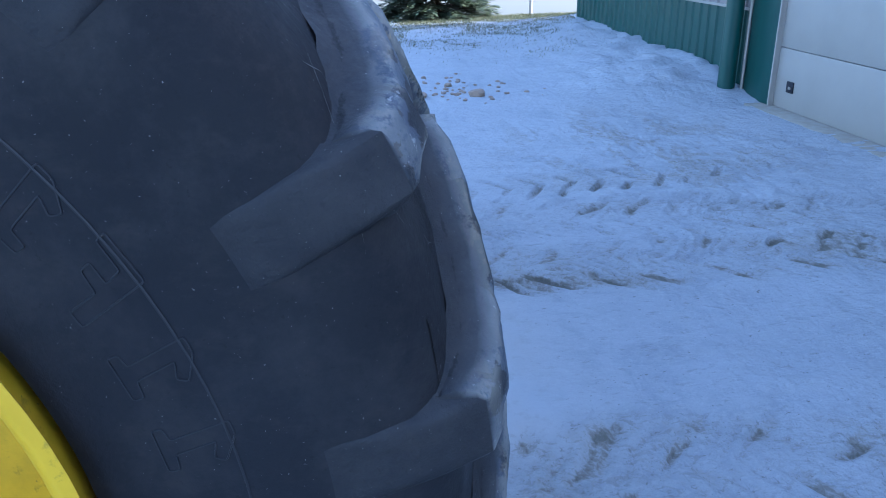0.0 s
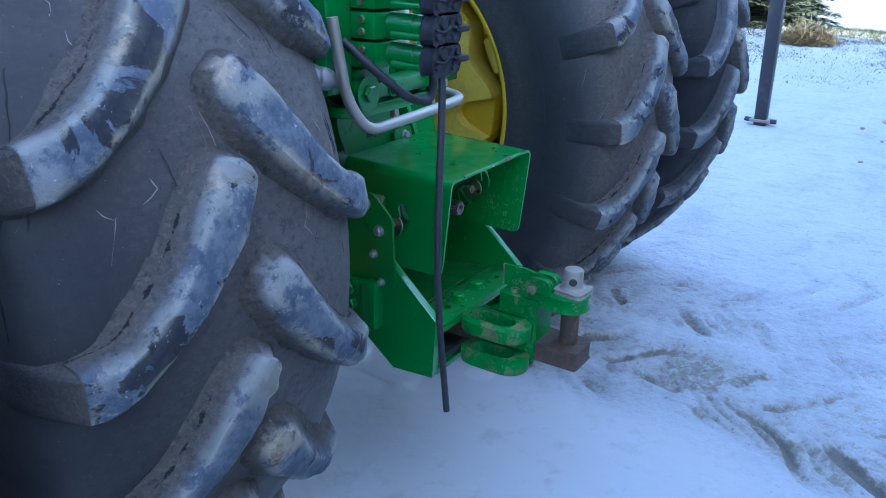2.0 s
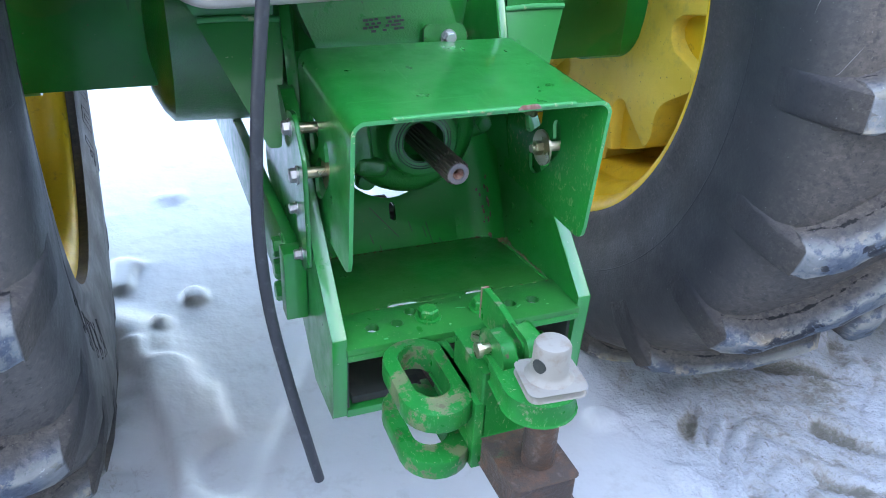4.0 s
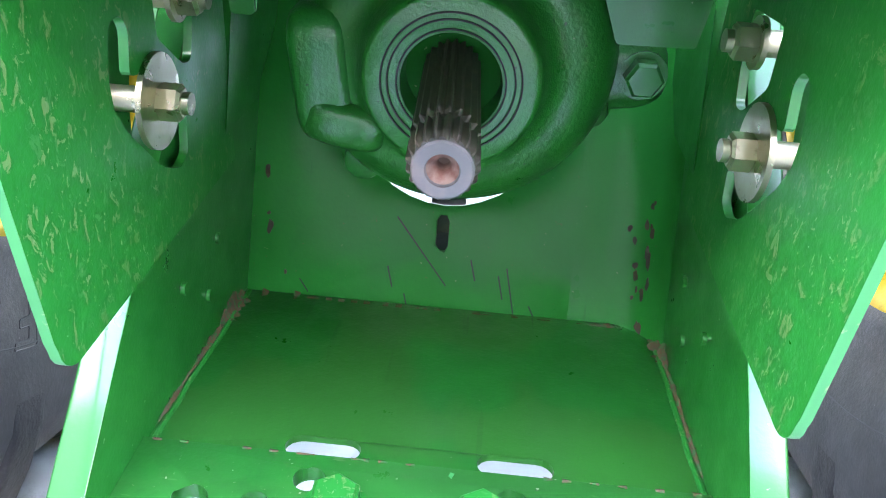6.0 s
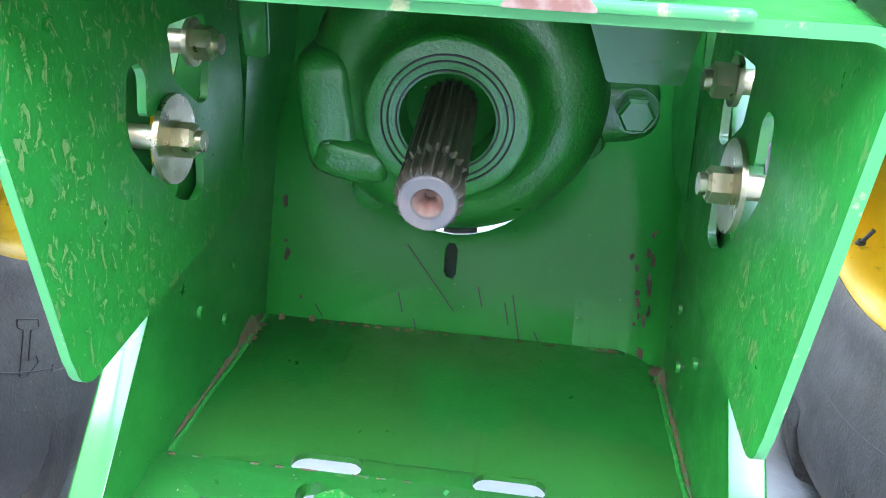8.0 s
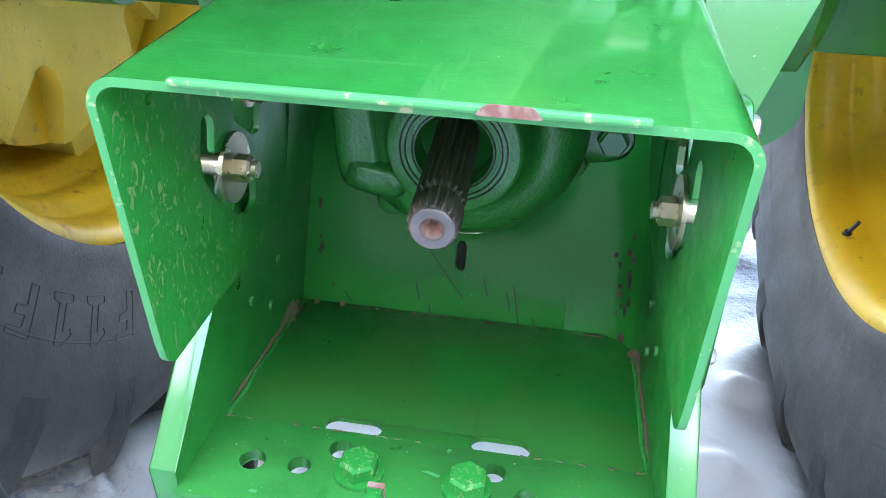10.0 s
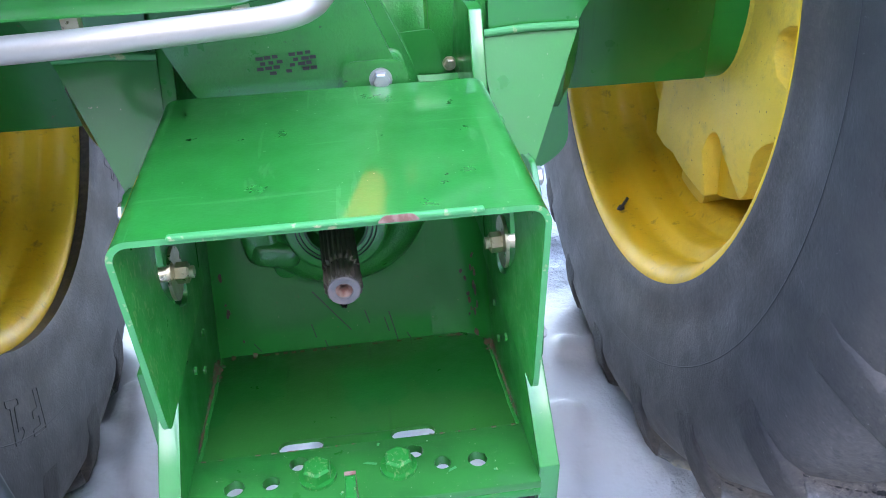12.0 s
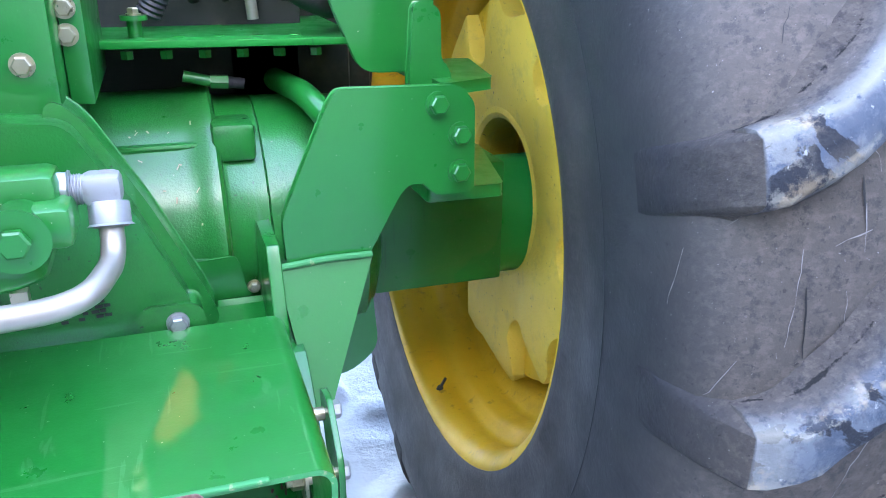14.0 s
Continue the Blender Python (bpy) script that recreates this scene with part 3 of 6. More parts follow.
def ground_relief(X, Y):
    """Height and bareness of the snow at X, Y."""
    near = smooth(60, 8, np.hypot(X, Y))
    wx = X + 0.25 * value_noise(X + 31, Y + 57, 0.8)
    wy = Y + 0.25 * value_noise(X + 77, Y + 13, 0.8)
    patch = smooth(0.30, 0.75, 0.65 * value_noise(wx + 3, wy + 8, 0.9) + 0.35 * value_noise(wx + 40, wy + 21, 0.3))
    z = 0.05 * (value_noise(X + 11, Y + 5, 2.7) - 0.5) * near
    # windblown crust: low scales drawn out along the yard
    rough = 0.30 + 0.70 * smooth(0.35, 0.70, value_noise(X + 9, Y + 3, 1.1))
    rough = rough * (1 - 0.92 * packed_ice(X, Y))
    crust = np.zeros_like(X)
    for wave, amp in ((0.46, 0.024), (0.22, 0.018), (0.11, 0.010), (0.055, 0.004)):
        crust += amp * (ridged(wx * 1.5 + 5.3 * wave, wy * 0.75 + 9.1 * wave, wave) - 0.6)
    tracks = np.zeros_like(X)
    dent = np.zeros_like(X)
    bare = np.zeros_like(X)
    for cx, shift, amount in ((-0.86, 0.0, 0.9), (-1.78, 0.1, 0.6), (0.99, 0.05, 1.0), (1.72, 0.16, 0.75)):
        # the ruts bend slightly
        bend = cx - 0.08 * smooth(-0.8, -3.0, Y) + 0.16 * (value_noise(X + 5, Y + 9 + cx, 0.30) - 0.5)
        off = np.abs(X - bend)
        lane = smooth(0.46, 0.22, off) * near * np.where(Y < 0.45, 1.0, smooth(1.2, 0.6, Y) * 0.5)
        side = np.where(X > bend, 0.155, 0.0)
        wave = ((Y + shift + 0.80 * off + side + 0.16 * (value_noise(X, Y, 0.25) - 0.5)) / 0.31) % 1.0
        bar = smooth(0.02, 0.08, wave) * smooth(0.32, 0.24, wave) * smooth(0.02, 0.07, off)
        lip = np.exp(-((wave - 0.41) / 0.06) ** 2)
        hold = (0.45 + 0.55 * patch) * (0.35 + 0.65 * smooth(0.28, 0.55, value_noise(wx + cx, wy, 0.13)))
        bar = bar * smooth(0.25, 0.55, value_noise(wx + 3 * cx, wy + 1, 0.11))
        dent += lane * (-0.012 - 0.026 * bar * hold + 0.012 * lip * hold)
        dent += 0.010 * np.exp(-((off - 0.40) / 0.035) ** 2) * near * patch * np.where(Y < 0.4, 1.0, 0.0)
        tracks = np.maximum(tracks, lane)
        grit = smooth(0.45, 0.75, 0.6 * value_noise(wx + 21, wy * 1.3 + 2, 0.12) + 0.4 * value_noise(wx + 1, wy + 33, 0.05))
        w2 = ((Y + shift + 0.80 * off + 0.5 * side + 0.10 * (value_noise(X + 4, Y + 2, 0.18) - 0.5)) / 0.085) % 1.0
        fine = smooth(0.05, 0.25, w2) * smooth(0.65, 0.45, w2) * smooth(0.42, 0.62, value_noise(wx + 5, wy + 7, 0.16))
        dent -= lane * 0.010 * fine
        bare = np.maximum(bare, amount * lane * (0.22 + 0.26 * patch + 0.32 * bar + 0.12 * fine + 0.14 * grit))
    # an older pass of tracks slanting over the yard
    for c0, slope in ((2.3, 0.19),):
        off = np.abs(X - (c0 - slope * (Y + 0.8)))
        lane = smooth(0.34, 0.22, off) * near * smooth(-0.2, -0.9, Y)
        wave = ((Y * 1.1 - 0.7 * off + 0.05 * value_noise(X, Y, 0.3)) / 0.27) % 1.0
        bar = smooth(0.0, 0.10, wave) * smooth(0.34, 0.24, wave) * smooth(0.25, 0.55, value_noise(wx + 6, wy + 4, 0.15))
        dent -= lane * 0.040 * bar * (0.3 + 0.7 * patch)
        tracks = np.maximum(tracks, 0.6 * lane)
        bare = np.maximum(bare, lane * (0.10 + 0.24 * patch + 0.30 * bar))
    z += near * rough * crust * (1 - 0.45 * tracks) + dent
    # icy ground worn through the snow before the shed door, and by the turning wheels
    ice = smooth(2.2, 0.5, np.hypot((X - 3.4) / 1.3, (Y + 2.6) / 1.0)) * smooth(0.42, 0.66, 0.55 * value_noise(wx * 0.7 + 15, wy * 1.6 + 2, 0.35) + 0.45 * value_noise(wx * 0.8 + 5, wy * 2.0 + 8, 0.08))
    worn = smooth(0.8, 0.2, np.hypot((X - 1.08) / 0.5, (Y + 0.35) / 0.8)) * smooth(0.35, 0.65, value_noise(wx + 2, wy + 8, 0.22))
    bare = np.maximum(bare, np.maximum(0.50 * ice, 0.58 * worn))
    # a narrow ridge on the smooth strip between the wheels
    z += 0.010 * smooth(0.05, 0.0, np.abs(X + 0.12 + 0.5 * (0.7 - Y))) * smooth(-0.3, 0.1, Y) * smooth(2.5, 1.2, Y)
    # snow pushed up round the tyres
    for cx in WHEEL_X.values():
        d = np.hypot((X - cx) / 0.42, (Y - wheel_y(cx)) / 0.36)
        z += 0.035 * np.exp(-((d - 1.05) / 0.22) ** 2)
    # lumps of snow fallen beside the inner tyres
    lump = smooth(0.66, 0.86, value_noise(X * 1.0 + 51, Y * 0.8 + 27, 0.105))
    z += 0.024 * lump * smooth(0.34, 0.12, np.abs(np.abs(X + 0.01) - 0.52)) * smooth(-0.5, 0.2, Y) * smooth(2.6, 1.6, Y)
    # the dimpled bank along the shed
    bank = smooth(2.4, 0.3, Y + 4.52 + 0.12 * (X - 6)) * smooth(4.9, 6.6, X) * smooth(15.5, 12.0, X)
    z += bank * (0.24 + 0.10 * (ridged(wx + 4, wy + 2, 0.42) - 0.5) + 0.07 * (value_noise(wx + 8, wy + 1, 0.2) - 0.5))
    # the yard's edge rises a little, then the land falls away
    z += 0.10 * smooth(8, 13, X) * (0.7 + 0.3 * np.sin(0.9 * Y + 0.4 * X)) * smooth(60, 17, X) - 0.115 * np.maximum(0, X - 15.2)
    return z, bare


xs, ys = steps(-2.6, 3.2, 0.014, 700), steps(-3.0, 1.2, 0.014, 700)
GX, GY = np.meshgrid(xs, ys, indexing="ij")
GZ, GB = ground_relief(GX, GY)
nx, ny = GX.shape
idx = np.arange(nx * ny).reshape(nx, ny)
quads = np.stack([idx[:-1, :-1], idx[1:, :-1], idx[1:, 1:], idx[:-1, 1:]], -1).reshape(-1, 4)
me = bpy.data.meshes.new("ground")
me.vertices.add(nx * ny)
me.vertices.foreach_set("co", np.stack([GX, GY, GZ], -1).reshape(-1))
me.loops.add(quads.size)
me.loops.foreach_set("vertex_index", quads.reshape(-1))
me.polygons.add(len(quads))
me.polygons.foreach_set("loop_start", np.arange(len(quads)) * 4)
me.polygons.foreach_set("loop_total", np.full(len(quads), 4))
me.update()
me.attributes.new("bare", "FLOAT", "POINT").data.foreach_set("value", GB.reshape(-1))
me.attributes.new("packed", "FLOAT", "POINT").data.foreach_set("value", packed_ice(GX, GY).reshape(-1))
me.materials.append(SNOW)
me.shade_smooth()
ground = tagged(new("ground", me), "trodden snow over a farmyard with tyre tracks", "ground", kind="structure")


def ground_z(x, y):
    return float(ground_relief(np.array([float(x)]), np.array([float(y)]))[0][0])


# ---- the shed that shades the yard ----
SHED_Y, SHED_X0, SHED_X1, SHED_H = -4.52, -9.0, 12.2, 4.6
shed = tagged(new("shed"), "green and grey ribbed metal farm shed with an off-white overhead door", "shed", kind="structure")
DOOR_X0, DOOR_X1, DOOR_H = 0.9, 4.88, 3.6


def ribbed(bm, x0, x1, z0, z1, y, pitch=0.23, depth=0.022):
    """Ribbed sheet between x0 and x1 facing +y."""
    xs2, x = [], x0
    while x < x1:
        xs2 += [(x, 0), (x + pitch * 0.62, 0), (x + pitch * 0.70, depth), (x + pitch * 0.90, depth), (x + pitch * 0.98, 0)]
        x += pitch
    xs2 = [(min(a, x1), b) for a, b in xs2]
    row0 = [bm.verts.new((a, y + b, z0)) for a, b in xs2]
    row1 = [bm.verts.new((a, y + b, z1)) for a, b in xs2]
    for i in range(len(xs2) - 1):
        if xs2[i + 1][0] - xs2[i][0] > 1e-4:
            bm.faces.new((row0[i], row0[i + 1], row1[i + 1], row1[i]))


for x0, x1 in ((SHED_X0, DOOR_X0), (5.5, SHED_X1)):
    bm = bmesh.new()
    ribbed(bm, x0, x1, -0.1, 0.93, SHED_Y)
    part("wainscot", bm, SHED_GREEN, shed, "dark green ribbed lower sheeting")
    bm = bmesh.new()
    ribbed(bm, x0, x1, 0.93, SHED_H, SHED_Y + 0.004)
    part("cladding", bm, SHED_GREY, shed, "light grey ribbed sheeting")
    bm = bmesh.new()
    box(bm, x0, x1, SHED_Y - 0.01, SHED_Y + 0.04, 0.915, 0.945)
    part("trim", bm, DOOR_WHITE, shed, "pale trim strip")
    bm = bmesh.new()
    box(bm, x0, x1, SHED_Y - 0.2, SHED_Y - 0.02, -0.2, SHED_H)
    part("wall", bm, SHED_GREY, shed)
bm = bmesh.new()
box(bm, DOOR_X0, 5.5, SHED_Y - 0.2, SHED_Y - 0.02, DOOR_H, SHED_H)
box(bm, SHED_X0, SHED_X0 + 0.2, SHED_Y - 10, SHED_Y - 0.2, -0.2, SHED_H)
box(bm, SHED_X1 - 0.2, SHED_X1, SHED_Y - 10, SHED_Y - 0.2, -0.2, SHED_H)
box(bm, SHED_X0, SHED_X1, SHED_Y - 10.2, SHED_Y - 10, -0.2, SHED_H)
part("wall", bm, SHED_GREY, shed)
bm = bmesh.new()
sheet(bm, [(-0.5, SHED_H - 0.02), (-5.1, SHED_H + 1.5), (-10.7, SHED_H - 0.02), (-10.7, SHED_H + 0.1), (-5.1, SHED_H + 1.65), (0.45, SHED_H + 0.1), (0.45, SHED_H - 0.02)],
      [], (SHED_X0 - 0.4, SHED_Y, 0), (0, 1, 0), (0, 0, 1), SHED_X1 - SHED_X0 + 0.8, (1, 0, 0))
part("roof", bm, ROOF, shed)
bm = bmesh.new()
box(bm, 4.89, 5.5, SHED_Y - 0.15, SHED_Y + 0.03, -0.05, SHED_H)
part("door_jamb", bm, SHED_GREEN, shed, "dark green flat door jamb", bevel=0.008)
bm = bmesh.new()
box(bm, 4.875, 4.90, SHED_Y - 0.12, SHED_Y + 0.045, -0.02, DOOR_H)
part("door_seal", bm, DOOR_WHITE, shed, "pale weather strip")
bm = bmesh.new()
box(bm, DOOR_X0 - 0.1, 5.05, SHED_Y - 0.3, SHED_Y + 0.22, -0.25, 0.012)
part("sill", bm, CONCRETE, shed, "bare concrete door sill", bevel=0.01)
z = 0.015
while z < DOOR_H:
    bm = bmesh.new()
    box(bm, DOOR_X0, DOOR_X1, SHED_Y - 0.07, SHED_Y - 0.01, z, min(z + 0.594, DOOR_H))
    part("door_panel", bm, DOOR_WHITE, shed, bevel=0.004)
    z += 0.6
bm = bmesh.new()
box(bm, 4.53, 4.65, SHED_Y - 0.012, SHED_Y + 0.004, 0.19, 0.30)
part("lock_plate", bm, BLACK, shed, "black recessed lift handle", bevel=0.004)
bm = bmesh.new()
box(bm, 4.56, 4.605, SHED_Y + 0.003, SHED_Y + 0.012, 0.225, 0.25)
part("handle", bm, PINSTEEL, shed, bevel=0.003)
bm = bmesh.new()
rod(bm, (5.56, SHED_Y + 0.19, -0.2), (5.56, SHED_Y + 0.19, SHED_H - 0.1), 0.095, 32)
downpipe = part("downpipe", bm, SHED_GREEN, shed, "thick green round downpipe")
bm = bmesh.new()
rod(bm, (5.47, SHED_Y + 0.05, -0.1), (5.47, SHED_Y + 0.05, SHED_H - 0.1), 0.018, 12)
part("conduit", bm, ALU, shed, "pale conduit")

# ---- tractor ----
tractor = tagged(new("tractor"), "green farm tractor with yellow dual rear wheels parked on snow", "tractor")

# tyre section: sideways offset and radius, from bead to bead
HALF_PROFILE = [(0.318, 0.585), (0.326, 0.61), (0.322, 0.640), (0.330, 0.68), (0.340, 0.74), (0.344, 0.80), (0.340, 0.87), (0.324, 0.92),
                (0.300, 0.950), (0.24, 0.980), (0.16, 0.997), (0.08, 1.005)]


def tread_radius(off):
    return TYRE_R - 0.35 * abs(off) ** 2.0 - 1.2 * max(0, abs(off) - 0.24) ** 1.5


def carcass_radius(off):
    pts = sorted((o, r) for o, r in HALF_PROFILE[7:] + [(0.0, 1.007)])
    return float(np.interp(abs(off), [p[0] for p in pts], [p[1] for p in pts]))


def side_off(r):
    """Sideways offset of the sidewall at a radius."""
    return float(np.interp(r, [p[1] for p in HALF_PROFILE[:8]], [p[0] for p in HALF_PROFILE[:8]]))


def lug_mesh(side, wear, material):
    """One curved tread bar on the side +1 or -1 of the centre line, its shoulder end at angle 0; returns its mesh."""
    bm = bmesh.new()
    for key in ("worn", "rim", "seam"):
        bm.verts.layers.float.new(key)
    worn, rim, seam = (bm.verts.layers.float[key] for key in ("worn", "rim", "seam"))
    rng = random.Random(wear)

    def centre(off):
        return radians(18.5) * max(0.0, (0.325 - off) / 0.347) ** 1.85

    secs = []
    start, stop, n, cap = 0.046, 0.304, 13, 5
    for k in range(cap):
        u = 1.0 - k / cap
        secs.append((start - 0.036 * math.sin(u * math.pi / 2), math.sqrt(max(0.0, 1 - u * u)) if k else 0.22, 0.006 * u * u))
    for k in range(n + 1):
        secs.append((start + (stop - start) * k / n, 1.0, 0.0))
    rows = []
    for i, (off, wide, drop) in enumerate(secs):
        s = max(0.0, min(1.0, (off - start) / (stop - start)))
        half = (0.0400 - 0.010 * smooth(0.0, 0.5, s) + 0.008 * smooth(0.6, 1.0, s)) * wide * rng.uniform(0.96, 1.04)
        o0 = max(off, start)
        d = centre(o0 - 0.002) - centre(o0 + 0.002)
        t = Vector((-0.004, d)).normalized()
        normal = Vector((-t.y, t.x)).lerp(Vector((0, -1)), float(smooth(0.45, 0.98, s))).normalized()
        top = tread_radius(off) - drop + rng.uniform(-0.003, 0.002)
        base = carcass_radius(off) - 0.004
        lean = (0.5 + 0.5 * wide) * (1 - 0.62 * float(smooth(0.62, 1.0, s)))
        prof = [(half + 0.040 * lean, base - 0.004, 0, 0), (half + 0.020 * lean, base + 0.010, 0, 0), (half + 0.009, base + 0.030, 0.12, 0.1), (half + 0.002, top - 0.011, 0.65, 0.9), (half - 0.005, top - 0.0025, 1, 1.0), (half * 0.55, top + 0.001, 1, 0.12)]
        row = []
        for c, rad, wv, rv in prof + [(0.0, top + 0.002, 1, 0)] + [(-c, r2, a2, b2) for c, r2, a2, b2 in reversed(prof)]:
            jit = rng.uniform(-0.0022, 0.0022)
            p = Vector((off, centre(off))) + normal * (c + jit)
            if i < cap and rad < top - 0.02:
                p += t * 0.022 * (1 - wide)
            o2 = min(p.x, 0.315)
            v = bm.verts.new((side * o2, -(rad + jit) * math.cos(p.y), (rad + jit) * math.sin(p.y)))
            v[worn], v[rim] = wv, max(rv, wv * (0.9 if i < cap + 1 else 0.55 if i > cap + n - 2 else 0.0)) * (0.6 if wv < 1 else 1.0)
            v[seam] = 1.0 if len(row) == 11 and i >= cap else 0.0
            row.append(v)
        rows.append(row)
    # the flat end face running down the shoulder onto the sidewall
    for off, back, w, top, base in ((0.3070, 0.3040, 0.0375, tread_radius(0.304) - 0.004, carcass_radius(0.30)), (0.3275, 0.319, 0.039, 0.945, 0.915), (0.3425, 0.330, 0.044, 0.876, 0.862), (0.3425, 0.334, 0.047, 0.825, 0.815)):
        row = []
        for side_c, half_row in ((1, range(6)), (0, range(1)), (-1, range(5, -1, -1))):
            for j in half_row:
                if side_c == 0:
                    a, rad, o2 = 0.0, top, off
                else:
                    a = (w + 0.014, w + 0.008, w + 0.004, w, w - 0.005, w * 0.55)[j]
                    rad = (base - 0.006, base + 0.006, (top + base) / 2, top - 0.007, top, top)[j]
                    o2 = (back, back, (off + back) / 2, off - 0.001, off, off)[j]
                a *= -side_c
                row.append(bm.verts.new((side * o2, -rad * math.cos(a), rad * math.sin(a))))
        rows.append(row)
    for a, b in zip(rows, rows[1:]):
        for j in range(len(a) - 1):
            bm.faces.new((a[j], a[j + 1], b[j + 1], b[j]))
    bm.faces.new(rows[0])
    bm.faces.new(rows[-1])
    ob = place("tread_lug", bm, material, sharp=34)
    me = ob.data
    bpy.data.objects.remove(ob)
    return me


LUGS = {(side, k): lug_mesh(side, 10 * k + side, LUG) for side in (1, -1) for k in range(4)}
DARKER_LUGS = {k: lug_mesh(-1, 10 * k + 3, LUG_DARKER) for k in range(4)}


def sidewall_letters(tyre, sx, seed):
    """Thin raised outlines of large moulded shapes round the sidewall."""
    rng = random.Random(seed)
    shapes = [
        [(0.1, 0), (0.8, 0), (0.8, 0.15), (0.6, 0.18), (0.72, 1), (0.5, 1), (0.15, 0.78), (0.22, 0.64), (0.46, 0.74), (0.36, 0.18), (0.1, 0.15)],
        [(0.1, 0), (0.36, 0), (0.42, 0.42), (0.75, 0.46), (0.78, 0.62), (0.46, 0.60), (0.52, 0.84), (0.95, 0.86), (0.98, 1), (0.28, 1)],
        [(0.0, 0.05), (0.7, 0), (0.9, 1), (0.62, 1), (0.5, 0.25), (0.3, 0.27), (0.4, 0.95), (0.15, 0.95)],
    ]
    for begin, count, size in ((6, 6, 0.080), (118, 6, 0.080), (188, 6, 0.080), (296, 6, 0.080)):
        for k in range(count):
            shape = shapes[rng.randrange(3)]
            loop = []
            for u, v in rounded(shape, 0.04, 2):
                r = 0.668 + size * v
                a = radians(begin + k * 7.6) + (u - 0.5) * size * 0.95 / 0.71
                loop.append((sx * (side_off(r) + 0.0004), -r * math.cos(a), r * math.sin(a)))
            bm = bmesh.new()
            pipe(bm, loop + loop[:2], 0.0011, 5)
            part("moulded_letter", bm, MOULD, tyre)


def build_tyre(cx, phase_left, phase_right, label):
    """phase: where the bars' shoulder ends stand, in degrees above the axle at the rear, for the side to -x and to +x."""
    bm = bmesh.new()
    prof = [(-o, r) for o, r in HALF_PROFILE] + [(0.0, 1.007)] + [(o, r) for o, r in reversed(HALF_PROFILE)]
    inner = [(0.29, 0.59), (-0.29, 0.59)]
    lathe(bm, prof + inner, (0, 0, 0), (1, 0, 0), 120, closed=True)
    outer = abs(cx) > 1.5
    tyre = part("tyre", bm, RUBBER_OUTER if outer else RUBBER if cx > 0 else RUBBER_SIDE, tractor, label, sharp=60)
    tyre.location = (cx, wheel_y(cx), AXLE_Z)
    for sx in (-1, 1):
        if cx < 0:
            sidewall_letters(tyre, sx, 3 + sx)
        bm = bmesh.new()
        for r, w in ((0.742, 0.0014),):
            off = side_off(r) + 0.0008
            lathe(bm, [(sx * off, r - w), (sx * (off + 0.0005), r), (sx * off, r + w)], (0, 0, 0), (1, 0, 0), 120)
        part("mould_line", bm, MOULD, tyre, "fine dark mould line round the shoulder")
    for side, phase in ((-1, phase_left), (1, phase_right)):
        for k in range(20):
            lug = new("tread_lug", DARKER_LUGS[(k * 7 + 2) % 4] if outer and side < 0 else LUGS[side, (k * 7 + 2) % 4])
            lug.parent = tyre
            lug.rotation_euler = (-radians(phase + 18 * k), 0, 0)
    return tyre


def surface_line(name, tyre, points, width, material, faint=0.0, seed=1):
    """A thin uneven line on a tyre through (sideways offset, degrees above the axle at the rear) points."""
    rng = random.Random(seed)
    bm = bmesh.new()
    pts = []
    for (o0, a0), (o1, a1) in zip(points, points[1:]):
        n = max(2, int(math.hypot(o1 - o0, radians(a1 - a0)) / 0.012))
        pts += [(o0 + (o1 - o0) * k / n, a0 + (a1 - a0) * k / n) for k in range(n)]
    pts.append(points[-1])
    row, wob = None, 0.0
    for i, (o, a) in enumerate(pts):
        wob = wob * 0.7 + rng.uniform(-0.0016, 0.0016)
        r = (carcass_radius(o) if abs(o) < 0.316 else float(np.interp(abs(o), [0.316, 0.340, 0.344], [0.93, 0.87, 0.80]))) + 0.0014
        o_, a_ = pts[max(i - 1, 0)]
        o1, a1 = pts[min(i + 1, len(pts) - 1)]
        t = Vector((o1 - o_, radians(a1 - a_)))
        t = t.normalized() if t.length > 0 else Vector((0, 1))
        w = width * rng.uniform(0.5, 1.3) * (0.35 if i in (0, len(pts) - 1) else 0.25 if rng.random() < faint else 1.0)
        now = []
        for c in (-w + wob, w + wob):
            x, ang = o - t.y * c, radians(a) + t.x * c
            now.append(bm.verts.new((x, -r * math.cos(ang), r * math.sin(ang))))
        if row:
            bm.faces.new((row[0], row[1], now[1], now[0]))
        row = now
    ob = part(name, bm, material, tyre)
    return ob


tyres = {
    "left_inner": build_tyre(WHEEL_X["left_inner"], -0.5, 7.5, "black tractor tyre with worn grey tread bars, inner left"),
    "left_outer": build_tyre(WHEEL_X["left_outer"], 8.0, 16.6, "black tractor tyre with worn grey tread bars, outer left"),
    "right_inner": build_tyre(WHEEL_X["right_inner"], 0.2, 8.9, "black tractor tyre with worn grey tread bars, inner right"),
    "right_outer": build_tyre(WHEEL_X["right_outer"], 6.0, 15.0, "black tractor tyre with worn grey tread bars, outer right"),
}
